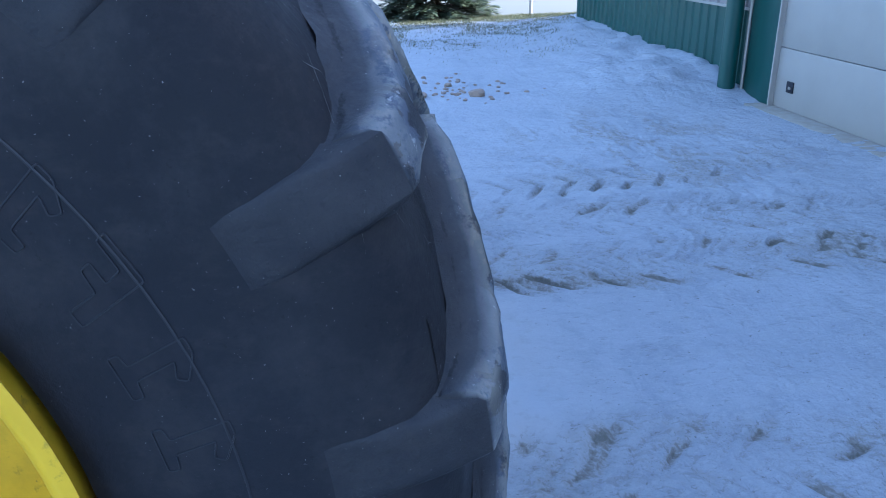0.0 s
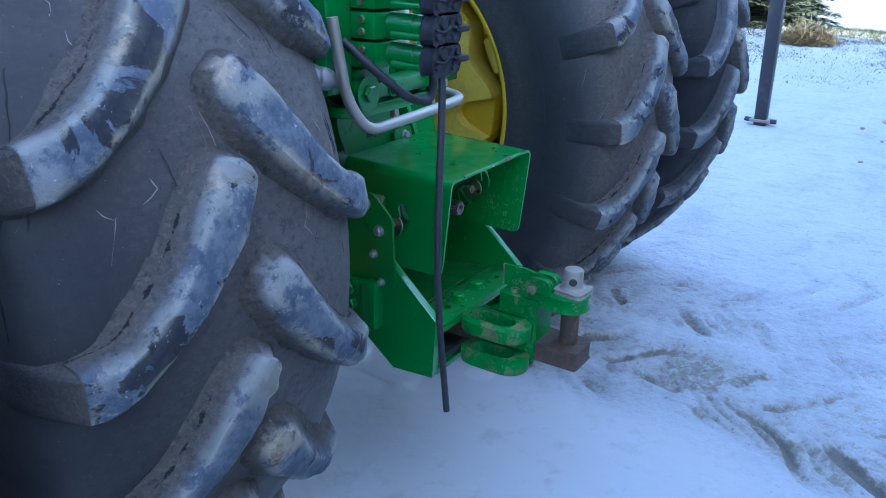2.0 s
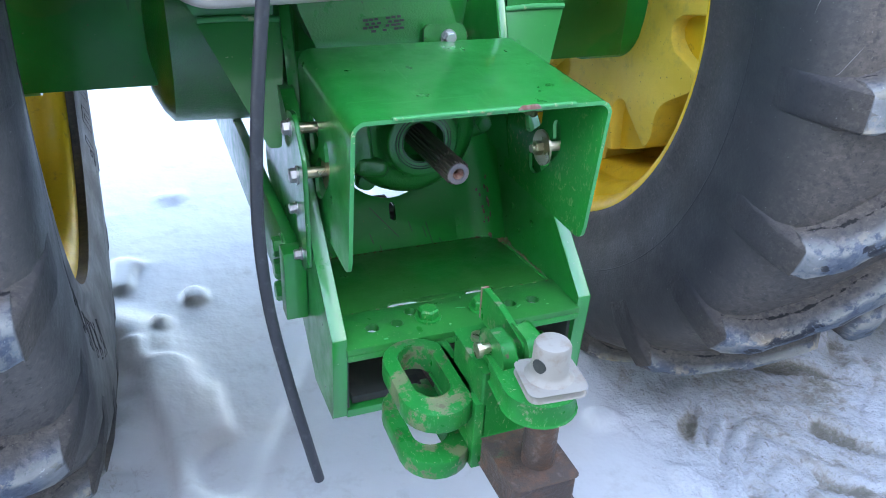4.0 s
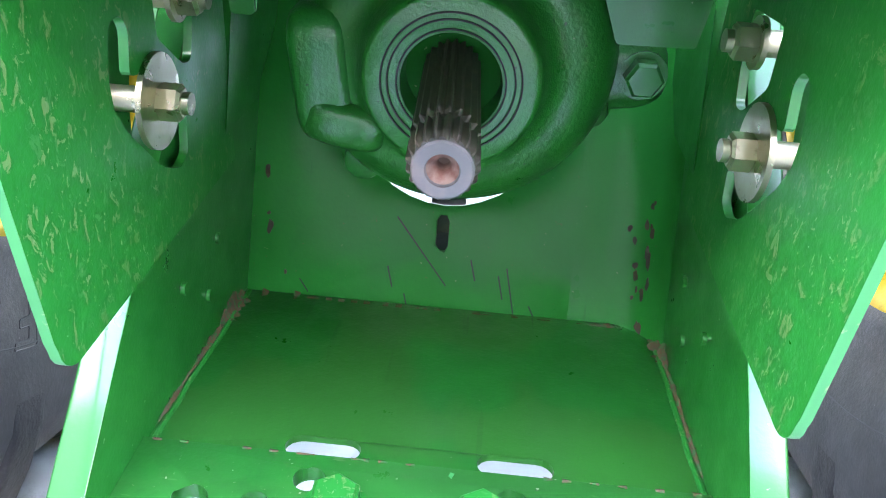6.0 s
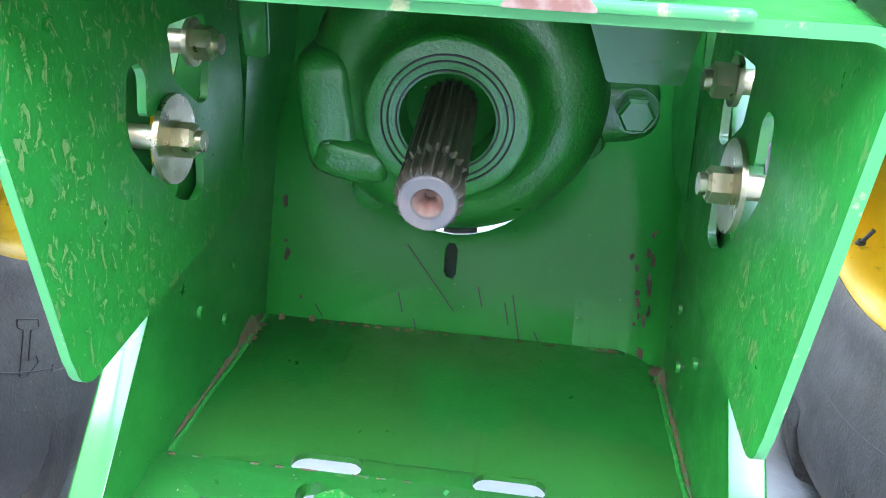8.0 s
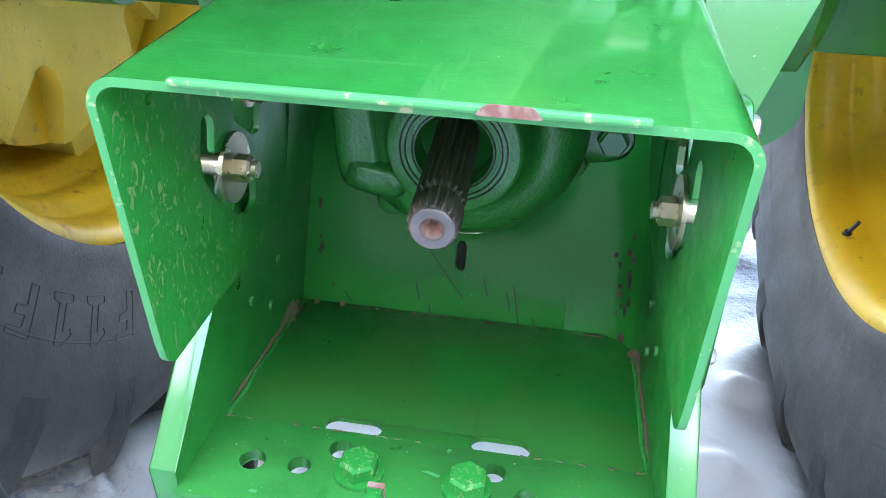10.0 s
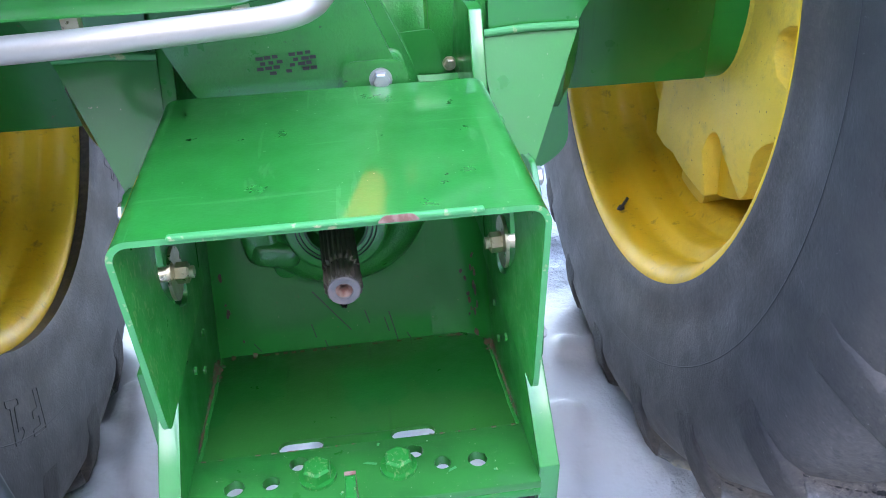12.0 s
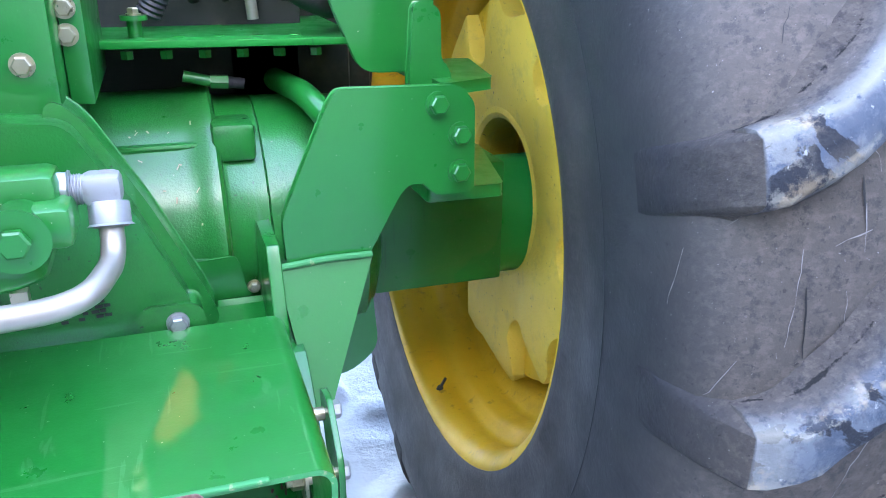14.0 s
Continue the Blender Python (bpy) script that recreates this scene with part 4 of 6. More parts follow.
# black cracks and drips
for key, width, points in (
    ("left_inner", 0.0014, [(-0.267, 26), (-0.293, 19.8), (-0.308, 17.5)]), ("left_inner", 0.0022, [(-0.311, 17.1), (-0.322, 13.2), (-0.332, 8.9), (-0.334, 4.5), (-0.336, 1.5)]),
    ("left_inner", 0.0026, [(-0.334, 1.5), (-0.339, -2.7)]), ("left_inner", 0.0020, [(-0.320, 1.0), (-0.330, -2.4)]), ("left_inner", 0.0018, [(-0.292, 16.8), (-0.302, 13.6)]),
    ("left_inner", 0.0012, [(-0.032, 30.6), (-0.092, 28.7), (-0.12, 26)]), ("left_inner", 0.0012, [(0.085, 28), (0.12, 25)]), ("left_inner", 0.0012, [(0.13, 29), (0.165, 23.5)]),
    ("left_inner", 0.0016, [(0.275, 17), (0.285, 12.5)]), ("left_inner", 0.0014, [(0.262, 16.5), (0.28, 12.3)]), ("left_inner", 0.0014, [(-0.115, 17.5), (-0.10, 13.2)]), ("left_inner", 0.0014, [(-0.13, 12.5), (-0.095, 8.5)]),
    ("right_inner", 0.0014, [(-0.241, 10.9), (-0.240, 6.3)]), ("right_inner", 0.0012, [(-0.177, 17.5), (-0.178, 14.0)]), ("right_inner", 0.0016, [(-0.225, 3.4), (-0.16, 6.2), (-0.10, 9.0)]),
    ("left_outer", 0.0024, [(-0.279, 15.8), (-0.290, 11.5), (-0.294, 9.0)]), ("left_outer", 0.0014, [(0.05, 24), (0.09, 20.5), (0.10, 17.5)]), ("left_outer", 0.0014, [(-0.19, 24), (-0.15, 17), (-0.16, 11)]),
    ("left_outer", 0.0012, [(-0.21, 33), (-0.25, 27), (-0.25, 23)]),
):
    surface_line("crack", tyres[key], points, width, CRACK, 0.06, len(points) + int(width * 1e5))
# a scatter of short scrapes and checks over the tread
rng = random.Random(77)
for key, lo, hi in (("left_inner", -8, 34), ("right_inner", -4, 34), ("left_outer", 8, 40)):
    for k in range(24):
        o, a = rng.uniform(-0.27, 0.27), rng.uniform(lo, hi)
        steep = rng.uniform(0.6, 2.6) * rng.choice((-1, 1))
        pale = k % 3
        points = [(o, a), (o + rng.uniform(-0.012, 0.012), a + steep * 0.5), (o + rng.uniform(-0.02, 0.02), a + steep)]
        surface_line("scrape" if pale else "crack", tyres[key], points, rng.uniform(0.0005, 0.0011), SCRAPE if pale else CRACK, 0.3, 500 + k)
# thin pale scrapes
for key, points in (
    ("right_inner", [(-0.186, 22), (-0.329, 13.9), (-0.338, 9)]), ("right_inner", [(-0.243, 13.3), (-0.257, 7)]), ("right_inner", [(-0.176, 15.8), (-0.178, 12.8)]), ("right_inner", [(-0.17, 14.2), (-0.21, 13.4)]),
    ("right_inner", [(-0.12, 2.5), (-0.16, -2), (-0.18, -6)]), ("left_inner", [(0.256, 17.4), (0.268, 11)]), ("left_inner", [(-0.043, 20.3), (-0.032, 14.3)]), ("left_inner", [(-0.202, 13.1), (-0.223, 9.4)]),
    ("left_inner", [(-0.032, 19.7), (-0.010, 14.5)]), ("left_inner", [(0.0, 20.5), (0.022, 15.2)]), ("left_inner", [(-0.10, -4), (-0.09, -9)]), ("left_inner", [(-0.05, -3), (-0.045, -9)]), ("left_inner", [(-0.25, 20), (-0.33, 12)]),
    ("left_outer", [(-0.25, 33), (-0.30, 26), (-0.335, 17)]), ("left_outer", [(0.10, 31), (0.16, 26)]), ("right_inner", [(-0.30, 6), (-0.336, 0)]), ("right_outer", [(-0.15, 12), (-0.2, 6)]),
):
    surface_line("scrape", tyres[key], points, 0.0008, SCRAPE, 0.35, int(1000 + points[0][0] * 777))


def build_rim(cx, inward):
    """A steel rim with a scalloped centre disc; inward is the x direction towards the tractor's middle."""
    bm = bmesh.new()
    lathe(bm, [(-0.312, 0.612), (-0.322, 0.618), (-0.326, 0.608), (-0.318, 0.594), (-0.306, 0.583), (-0.290, 0.577), (-0.262, 0.573), (-0.248, 0.577), (-0.234, 0.572), (-0.218, 0.552), (-0.205, 0.545), (-0.170, 0.541), (-0.158, 0.544), (-0.148, 0.538), (-0.128, 0.512), (-0.112, 0.506), (-0.05, 0.503),
               (0.05, 0.503), (0.112, 0.506), (0.128, 0.512), (0.148, 0.538), (0.158, 0.544), (0.170, 0.541), (0.205, 0.545), (0.218, 0.552), (0.234, 0.572), (0.248, 0.577), (0.262, 0.573), (0.290, 0.577), (0.306, 0.583), (0.318, 0.594), (0.326, 0.608), (0.322, 0.618), (0.312, 0.612),
               (0.30, 0.600), (-0.30, 0.600)], (0, 0, 0), (1, 0, 0), 96, closed=True)
    rim = part("rim", bm, YELLOW, tractor, "yellow painted steel rim", sharp=60)
    rim.location = (cx, wheel_y(cx), AXLE_Z)
    rim.scale = (1.0, 0.957, 0.957)
    # centre disc with six U-shaped notches
    outline = []
    for k in range(6):
        a0 = radians(60 * k - 6.0)
        for d in np.linspace(-30, 30, 25)[:-1]:
            notch = 10.0
            if abs(d) < notch:
                t = d / notch
                r = 0.455 - 0.15 * math.sqrt(max(0.0, 1 - abs(t) ** 2.6))
            else:
                r = 0.455 - 0.055 * smooth(10, 30, abs(d))
            a = a0 + radians(d)
            outline.append((-r * math.cos(a), r * math.sin(a)))
    hole = circle2(0, 0, 0.168, 48)
    bm = bmesh.new()
    sheet(bm, outline, [hole], (inward * 0.195, 0, 0), (0, 1, 0), (0, 0, 1), 0.10, (-inward, 0, 0))
    for v in bm.verts:
        r = math.hypot(v.co.y, v.co.z)
        v.co.x += inward * (-0.018 * smooth(0.40, 0.22, r) - 0.02 * smooth(0.40, 0.455, r))
    disc = part("wheel_disc", bm, DISC, rim, "yellow cast wheel centre with scalloped edge", bevel=0.008, sharp=30)
    # the disc's smooth-edged back, which closes the notches as pockets
    bm = bmesh.new()
    back = []
    for d in range(0, 360, 3):
        dd = abs((d + 6.0 + 30) % 60 - 30)
        r = 0.452 - 0.055 * smooth(10, 30, dd)
        back.append((-r * math.cos(radians(d)), r * math.sin(radians(d))))
    sheet(bm, back, [hole], (inward * 0.145, 0, 0), (0, 1, 0), (0, 0, 1), 0.075, (-inward, 0, 0))
    part("disc_back", bm, YELLOW, rim, bevel=0.004, sharp=30)
    bm = bmesh.new()
    lathe(bm, [(inward * 0.10, 0.170), (inward * 0.176, 0.172), (inward * 0.181, 0.182), (inward * 0.178, 0.20)], (0, 0, 0), (1, 0, 0), 64)
    part("hub_lip", bm, DISC, rim)
    if abs(cx) < 1.5:
        bm = bmesh.new()
        dish = circle2(0, 0, 0.506, 72)
        ports = [circle2(0.385 * math.cos(radians(60 * k + 12)), 0.385 * math.sin(radians(60 * k + 12)), 0.048, 20) for k in range(6)]
        sheet(bm, dish, [circle2(0, 0, 0.165, 48)] + ports, (-inward * 0.105, 0, 0), (0, 1, 0), (0, 0, 1), 0.02, (inward, 0, 0))
        part("outer_dish", bm, YELLOW, rim, "yellow outer dish with six round ports", bevel=0.003)
    for k in range(6):
        a = radians(60 * k + 24)
        bm = bmesh.new()
        u = Vector((0, -math.cos(a), math.sin(a)))
        v = Vector((1, 0, 0)).cross(u)
        m = Matrix((( -inward, 0, 0, 0), (0, u.y, v.y, 0), (0, u.z, v.z, 0), (0, 0, 0, 1)))
        box(bm, -0.13, 0.02, 0.44, 0.535, -0.07, 0.07, m)
        part("rim_clamp", bm, DISC, rim, bevel=0.01)
    return rim


RIM_SHIFT = {"left_inner": -0.030, "left_outer": -0.036, "right_inner": 0.008, "right_outer": 0.008}
rims = {k: build_rim(x + RIM_SHIFT[k], -1 if x > 0 else 1) for k, x in WHEEL_X.items()}
bm = bmesh.new()
rod(bm, (0.665, 0.888, 0.452), (0.676, 0.880, 0.482), 0.004, 10)
rod(bm, (0.663, 0.890, 0.446), (0.666, 0.887, 0.455), 0.008, 12)
part("valve_stem", bm, HOSE, tractor, "black tyre valve in the rim well")

# ---- axle and its housing ----
for sx in (1, -1):
    X = lambda x: sx * x
    bm = bmesh.new()
    lathe(bm, [(0.0, 0.0), (0.0, 0.262), (0.10, 0.263), (0.128, 0.267), (0.142, 0.275), (0.156, 0.276), (0.162, 0.270), (0.165, 0.252), (0.172, 0.248), (0.232, 0.246), (0.234, 0.242), (0.236, 0.246), (0.40, 0.240), (0.42, 0.215), (0.44, 0.17), (0.46, 0.0)],
          (0, HOUSING_Y, AXLE_Z), (sx, 0, 0), 64)
    housing = part("axle_housing", bm, CAST, tractor, "green cast axle housing", sharp=30)
    for zz, half in ((1.192, 0.0065), (1.02, 0.008)):
        bm = bmesh.new()
        y0 = HOUSING_Y - math.sqrt(0.262 ** 2 - (zz - AXLE_Z) ** 2)
        v = box(bm, min(X(-0.0), X(0.13)), max(X(-0.0), X(0.13)), y0 - 0.007, y0 + 0.03, zz - half, zz + half)
        part("rib", bm, CAST, housing, bevel=0.006)
    bm = bmesh.new()
    y0 = HOUSING_Y - 0.170
    box(bm, min(X(0.152), X(0.222)), max(X(0.152), X(0.222)), y0 - 0.02, y0 + 0.07, 1.165, 1.228)
    part("boss", bm, CAST, housing, bevel=0.008)
    # same green paint as its neighbours, its shade put into the colour
    bm = bmesh.new()
    box(bm, min(X(0.425), X(0.69)), max(X(0.425), X(0.69)), 0.595, 0.94, 0.875, 1.12)
    part("axle_box", bm, FLOOR_GREEN, tractor, "green square axle carrier, darkened for shade", bevel=0.006)
    bm = bmesh.new()
    rod(bm, (X(0.66), HOUSING_Y, 0.955), (X(2.1), HOUSING_Y, 0.955), 0.128, 48)
    part("axle_shaft", bm, BOX_GREEN, tractor, "green round axle tube")
    bm = bmesh.new()
    rod(bm, (X(0.62), 0.62, 1.118), (X(0.62), 0.62, 1.138), 0.028, 20)
    part("plug", bm, GREEN, tractor)
    # flat clamp plates over the carrier
    bm = bmesh.new()
    sheet(bm, rounded([(X(0.47), 0.40), (X(0.60), 0.40), (X(0.66), 0.66), (X(0.47), 0.66)], 0.01), [], (0, 0, 1.118), (1, 0, 0), (0, 1, 0), 0.022, (0, 0, 1))
    part("clamp_plate", bm, GREEN, tractor, bevel=0.003)
    bm = bmesh.new()
    sheet(bm, rounded([(X(0.50), 0.42), (X(0.60), 0.46), (X(0.64), 0.68), (X(0.50), 0.68)], 0.01), [], (0, 0, 1.285), (1, 0, 0), (0, 1, 0), 0.02, (0, 0, 1))
    part("clamp_plate", bm, GREEN, tractor, bevel=0.003)
    # upright bracket plate with three bolts
    u = Vector((sx, 0.1, 0)).normalized()
    org = Vector((X(0.337), 0.345, -0.006))
    outline = [(-0.106, 1.068), (-0.109, 1.142), (-0.038, 1.296), (-0.022, 1.322), (0.170, 1.316), (0.195, 1.290), (0.197, 1.150), (0.131, 1.152), (0.115, 1.173), (0.086, 1.174), (0.070, 1.158), (0.018, 1.068)]
    bm = bmesh.new()
    sheet(bm, rounded(outline, 0.012), [], org, u, (0, 0, 1), 0.018, (-0.1 * sx, 0.995, 0))
    bracket = part("bracket", bm, GREEN, tractor, "green bolted steel bracket plate", bevel=0.002)
    for du, z in ((0.133, 1.292), (0.171, 1.243), (0.171, 1.184)):
        bolt(org + u * du + Vector((0, 0, z)), (0.1 * sx, -0.995, 0), 0.0155, 0.015, bracket)
    bm = bmesh.new()
    across = Vector((sx, 0.1, 0)).normalized()
    down = Vector((X(-0.0), -0.090, -0.190)).normalized()
    out = across.cross(down).normalized()
    out = out if out.y > 0 else -out
    sheet(bm, rounded([(-0.002, 0.0), (0.147, 0.0), (0.050, 0.225), (0.030, 0.225)], 0.005), [], (X(0.215), 0.330, 1.064), across, down, 0.012, out)
    part("gusset", bm, GREEN, tractor, "pale green sloping gusset plate", bevel=0.002)
    bm = bmesh.new()
    pipe(bm, smooth_path([(X(0.219), 0.328, 1.065), (X(0.287), 0.334, 1.068), (X(0.359), 0.341, 1.065)], 0.02), 0.0055, 10)
    part("weld_bead", bm, EDGE, bracket)
    bm = bmesh.new()
    sheet(bm, [(0.455, 1.098), (0.335, 1.098), (0.245, 0.880), (0.215, 0.80), (0.30, 0.80), (0.50, 0.93)], [], (X(0.200), 0, 0), (0, 1, 0), (0, 0, 1), 0.02, (sx, 0, 0))
    part("gusset", bm, GREEN, tractor, bevel=0.002)
    # rounded lower case behind the gusset
    if sx > 0:
        bm = bmesh.new()
        sheet(bm, rounded([(0.24, 0.80), (0.40, 1.02), (0.42, 0.78), (0.36, 0.735), (0.28, 0.74)], 0.03), [], (0, 0.56, 0), (sx, 0, 0), (0, 0, 1), 0.30, (0, 1, 0))
        part("lower_case", bm, GREEN, tractor, bevel=0.01)
    # tall plate and tab beside the wheel
    bm = bmesh.new()
    sheet(bm, rounded([(X(0.415), 1.30), (X(0.53), 1.30), (X(0.56), 1.60), (X(0.36), 1.60), (X(0.36), 1.43)], 0.03), [], (0, 0.60, 0), (1, 0, 0), (0, 0, 1), 0.02, (0, 1, 0))
    part("cab_mount", bm, GREEN, tractor, bevel=0.003)
    bm = bmesh.new()
    sheet(bm, rounded([(X(0.462), 1.285), (X(0.535), 1.285), (X(0.525), 1.32), (X(0.512), 1.335), (X(0.51), 1.415), (X(0.47), 1.425)], 0.016), [], (0, 0.47, 0), (1, 0, 0), (0, 0, 1), 0.025, (0, 1, 0))
    part("tab", bm, GREEN, tractor, bevel=0.003)
    bm = bmesh.new()
    pipe(bm, smooth_path([(X(0.29), 0.80, 1.262), (X(0.32), 0.62, 1.262), (X(0.36), 0.53, 1.205), (X(0.39), 0.50, 1.10)], 0.08), 0.022, 14)
    part("breather_pipe", bm, GREEN, tractor)
    # plate behind the shield's rear corner
    bm = bmesh.new()
    sheet(bm, rounded([(X(0.07), 1.02), (X(0.117), 0.905), (X(0.177), 0.906), (X(0.195), 1.02)] if sx > 0 else [(X(0.165), 1.02), (X(0.168), 0.905), (X(0.185), 0.905), (X(0.19), 1.02)], 0.003), [], (0, 0.205, 0), (1, 0, 0), (0, 0, 1), 0.008, (0, 1, 0))
    part("shield_lug", bm, GREEN, tractor, bevel=0.0015)
    # side plates of the drawbar frame
    outline = [(-0.081, 0.648), (-0.072, 0.482), (0.056, 0.472), (0.150, 0.545), (0.26, 0.565), (0.40, 0.62), (0.46, 0.74), (0.46, 0.96), (0.26, 0.96), (0.215, 0.93), (0.045, 0.76)]
    bm = bmesh.new()
    sheet(bm, outline, [], (X(0.213), 0, 0), (0, 1, 0), (0, 0, 1), 0.025, (sx, 0, 0))
    side_plate = part("frame_side", bm, GREEN, tractor, "thick green steel frame side plate", bevel=0.0015)
    # narrow bolted strip outside it
    bm = bmesh.new()
    sheet(bm, rounded([(0.165, 0.955), (0.115, 0.965), (0.052, 0.905), (0.045, 0.715), (0.070, 0.700), (0.105, 0.705), (0.12, 0.86)], 0.014), [], (X(0.2385), 0, 0), (0, 1, 0), (0, 0, 1), 0.008, (sx, 0, 0))
    part("bolted_strip", bm, GREEN, tractor, bevel=0.0015)
    for y, z, r in ((0.135, 0.935, 0.0125), (0.092, 0.868, 0.0125), (0.110, 0.80, 0.009), (0.086, 0.724, 0.009)):
        bolt((X(0.2465), y, z), (sx, 0, 0), r, 0.014, tractor, ZINC, True, "grey zinc plated hex bolt")
    # long side strut running forward under the tractor, with its bolted end plate
    bm = bmesh.new()
    wide = 0.022 if sx < 0 else 0.008
    box(bm, min(X(0.240), X(0.240 + wide)), max(X(0.240), X(0.240 + wide)), 0.13, 1.9, 0.565, 0.715)
    part("side_strut", bm, GREEN, tractor, "green flat steel strut under the tractor", bevel=0.002)
    bm = bmesh.new()
    box(bm, min(X(0.239), X(0.239 + 1.8 * wide)), max(X(0.239), X(0.239 + 1.8 * wide)), 0.088, 0.128, 0.590, 0.725)
    part("strut_stop", bm, GREEN, tractor, bevel=0.002)
    for z in (0.60, 0.648, 0.695):
        bolt((X(0.241 + wide), 0.175, z), (sx, 0, 0), 0.019, 0.020 if sx < 0 else 0.010, tractor)

# ---- drawbar frame: floor, back, shelf ----
bm = bmesh.new()
holes = [circle2(x, y, r, 20) for x, y, r in ((-0.159, -0.039, 0.0125), (-0.114, -0.038, 0.0105), (-0.081, -0.011, 0.0115), (0.066, -0.013, 0.0115), (0.099, -0.039, 0.0105), (0.144, -0.040, 0.0125))]
sheet(bm, [(-0.2145, -0.088), (0.2145, -0.088), (0.2145, 0.0145), (-0.2145, 0.0145)], holes, (0, 0, 0.620), (1, 0, 0), (0, 1, 0), 0.012, (0, 0, 1))
part("shelf", bm, GREEN_USED, tractor, "drilled green shelf plate", bevel=0.0012)
bm = bmesh.new()
box(bm, -0.2142, 0.2142, -0.0885, -0.0785, 0.6075, 0.6198)
part("shelf_lip", bm, GREEN_USED, tractor, bevel=0.0012)
for y, z, half, n in ((0.0128, 0.6322, 0.205, 60), (0.2600, 0.6005, 0.200, 60)):
    # dirt caught along the seams of the floor
    rng = random.Random(int(y * 1000))
    bm = bmesh.new()
    row = None
    for k in range(n + 1):
        x = -half + 2 * half * k / n
        w = 0.0022 * rng.uniform(0.15, 1.0) * (2.2 if abs(x) > 0.15 and y > 0.1 else 1.0)
        now = [bm.verts.new((x, y - w, z + (0.0004 if y < 0.1 else 0.0010))), bm.verts.new((x, y, z + 0.0012)), bm.verts.new((x, y + w, z + 0.0004 + (w if y > 0.1 else 0)))]
        if row and rng.random() > 0.62:
            for j in range(2):
                bm.faces.new((row[j], row[j + 1], now[j + 1], now[j]))
        row = now
    tagged(part("dirt_line", bm, GRIME, tractor), "dirt caught in the floor seam", kind="stuff")
bm = bmesh.new()
floor_v = Vector((0, 0.253, -0.027)).normalized()
flen = Vector((0, 0.253, -0.027)).length
sl = [stadium(-0.0795, 0.0165, 0.0165, 0.013), stadium(0.0690, 0.0165, 0.0165, 0.013)]
sheet(bm, [(-0.2145, 0), (0.2145, 0), (0.2145, flen + 0.004), (-0.2145, flen + 0.004)], sl, (0, 0.0125, 0.626), (1, 0, 0), floor_v, 0.006, (0, -0.106, -0.994))
part("floor_plate", bm, FLOOR_GREEN, tractor, "sloping green floor plate with two slots", bevel=0.001)
# back plate, leaning forward, with its slot and the curved cut-out under the gear case
bm = bmesh.new()
arc = [(0.2145, -0.012), (0.2145, 0.43), (0.130, 0.43)] + [(0.142 * math.cos(a) - 0.012, 0.327 - 0.204 * math.sin(a)) for a in np.linspace(0.0, math.pi, 25)] + [(-0.154, 0.43), (-0.2145, 0.43), (-0.2145, -0.012)]
back_v = Vector((0, 0.45, 1)).normalized()
sheet(bm, arc, [[(x * 0.0065 - 0.012, 0.093 + y) for x, y in ((-1, -0.012), (-0.5, -0.018), (0.5, -0.018), (1, -0.012), (1, 0.014), (0.5, 0.02), (-0.5, 0.02), (-1, 0.014))]], (0, 0.2655, 0.582), (1, 0, 0), back_v, 0.01, (0, 1, -0.45))
# it rolls round into the side wall
BEND, PLATE_N = 0.058, Vector((0, -1, 0.45)).normalized()
rows = []
for k in range(18):
    a = math.pi / 2 * min(k, 16) / 16
    off = Vector((-1, 0, 0)) * (BEND * (1 - math.cos(a)) + (0.03 if k == 17 else 0)) + PLATE_N * (BEND * (1 - math.sin(a)) + 0.0006 - (0.0004 if k == 17 else 0))
    rows.append([bm.verts.new(Vector((0.2132, 0.2655, 0.582)) + off + back_v * h) for h in (0.0, 0.14, 0.28, 0.42)])
for p, q in zip(rows, rows[1:]):
    for j in range(3):
        bm.faces.new((p[j], p[j + 1], q[j + 1], q[j]))
part("back_plate", bm, BOX_GREEN, tractor, "green back plate with a rolled corner, scratched, with a slot", bevel=0.001)
for sx in (1, -1):
    # weld seams, crusted with dried mud
    rng = random.Random(5 + sx)
    bm = bmesh.new()
    pipe(bm, [(sx * (0.2085 + rng.uniform(-0.001, 0.001)), 0.02 + 0.0245 * i, 0.6255 - 0.0026 * i + rng.uniform(-0.0006, 0.0006)) for i in range(11)], 0.0026, 8)
    part("weld_bead", bm, GREEN_WORN, tractor)
    for y0, y1, w in ((0.035, 0.12, 0.004), (0.10, 0.20, 0.006), (0.185, 0.262, 0.013)):
        bm = bmesh.new()
        rows = []
        for k in range(19):
            y = y0 + (y1 - y0) * k / 18
            z = 0.6267 - 0.107 * (y - 0.0125)
            fade = math.sin(math.pi * k / 18) ** 0.6
            a, b, lump = w * fade * rng.uniform(0.5, 1.5), w * fade * rng.uniform(0.4, 1.3), 0.35 * w * rng.uniform(0.6, 1.3) * fade
            rows.append([bm.verts.new(p) for p in ((sx * 0.2128, y, z + a), (sx * (0.2128 - lump), y + rng.uniform(-0.002, 0.002), z + lump), (sx * (0.2128 - b), y, z + 0.0004))])
        for p, q in zip(rows, rows[1:]):
            for j in range(2):
                bm.faces.new((p[j], p[j + 1], q[j + 1], q[j]))
        part("dried_mud", bm, GRIME, tractor, "dried brown mud along the weld", sharp=80)
    for y, z in ((0.165, 0.66), (0.115, 0.70), (0.20, 0.70)):
        bm = bmesh.new()
        rod(bm, (sx * 0.2135, y, z), (sx * 0.2095, y, z), 0.0055, 14)
        part("bolt_end", bm, GREEN, tractor)
# dark block added behind the slot so that it shows black
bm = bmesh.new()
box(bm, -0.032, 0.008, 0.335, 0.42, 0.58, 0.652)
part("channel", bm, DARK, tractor)
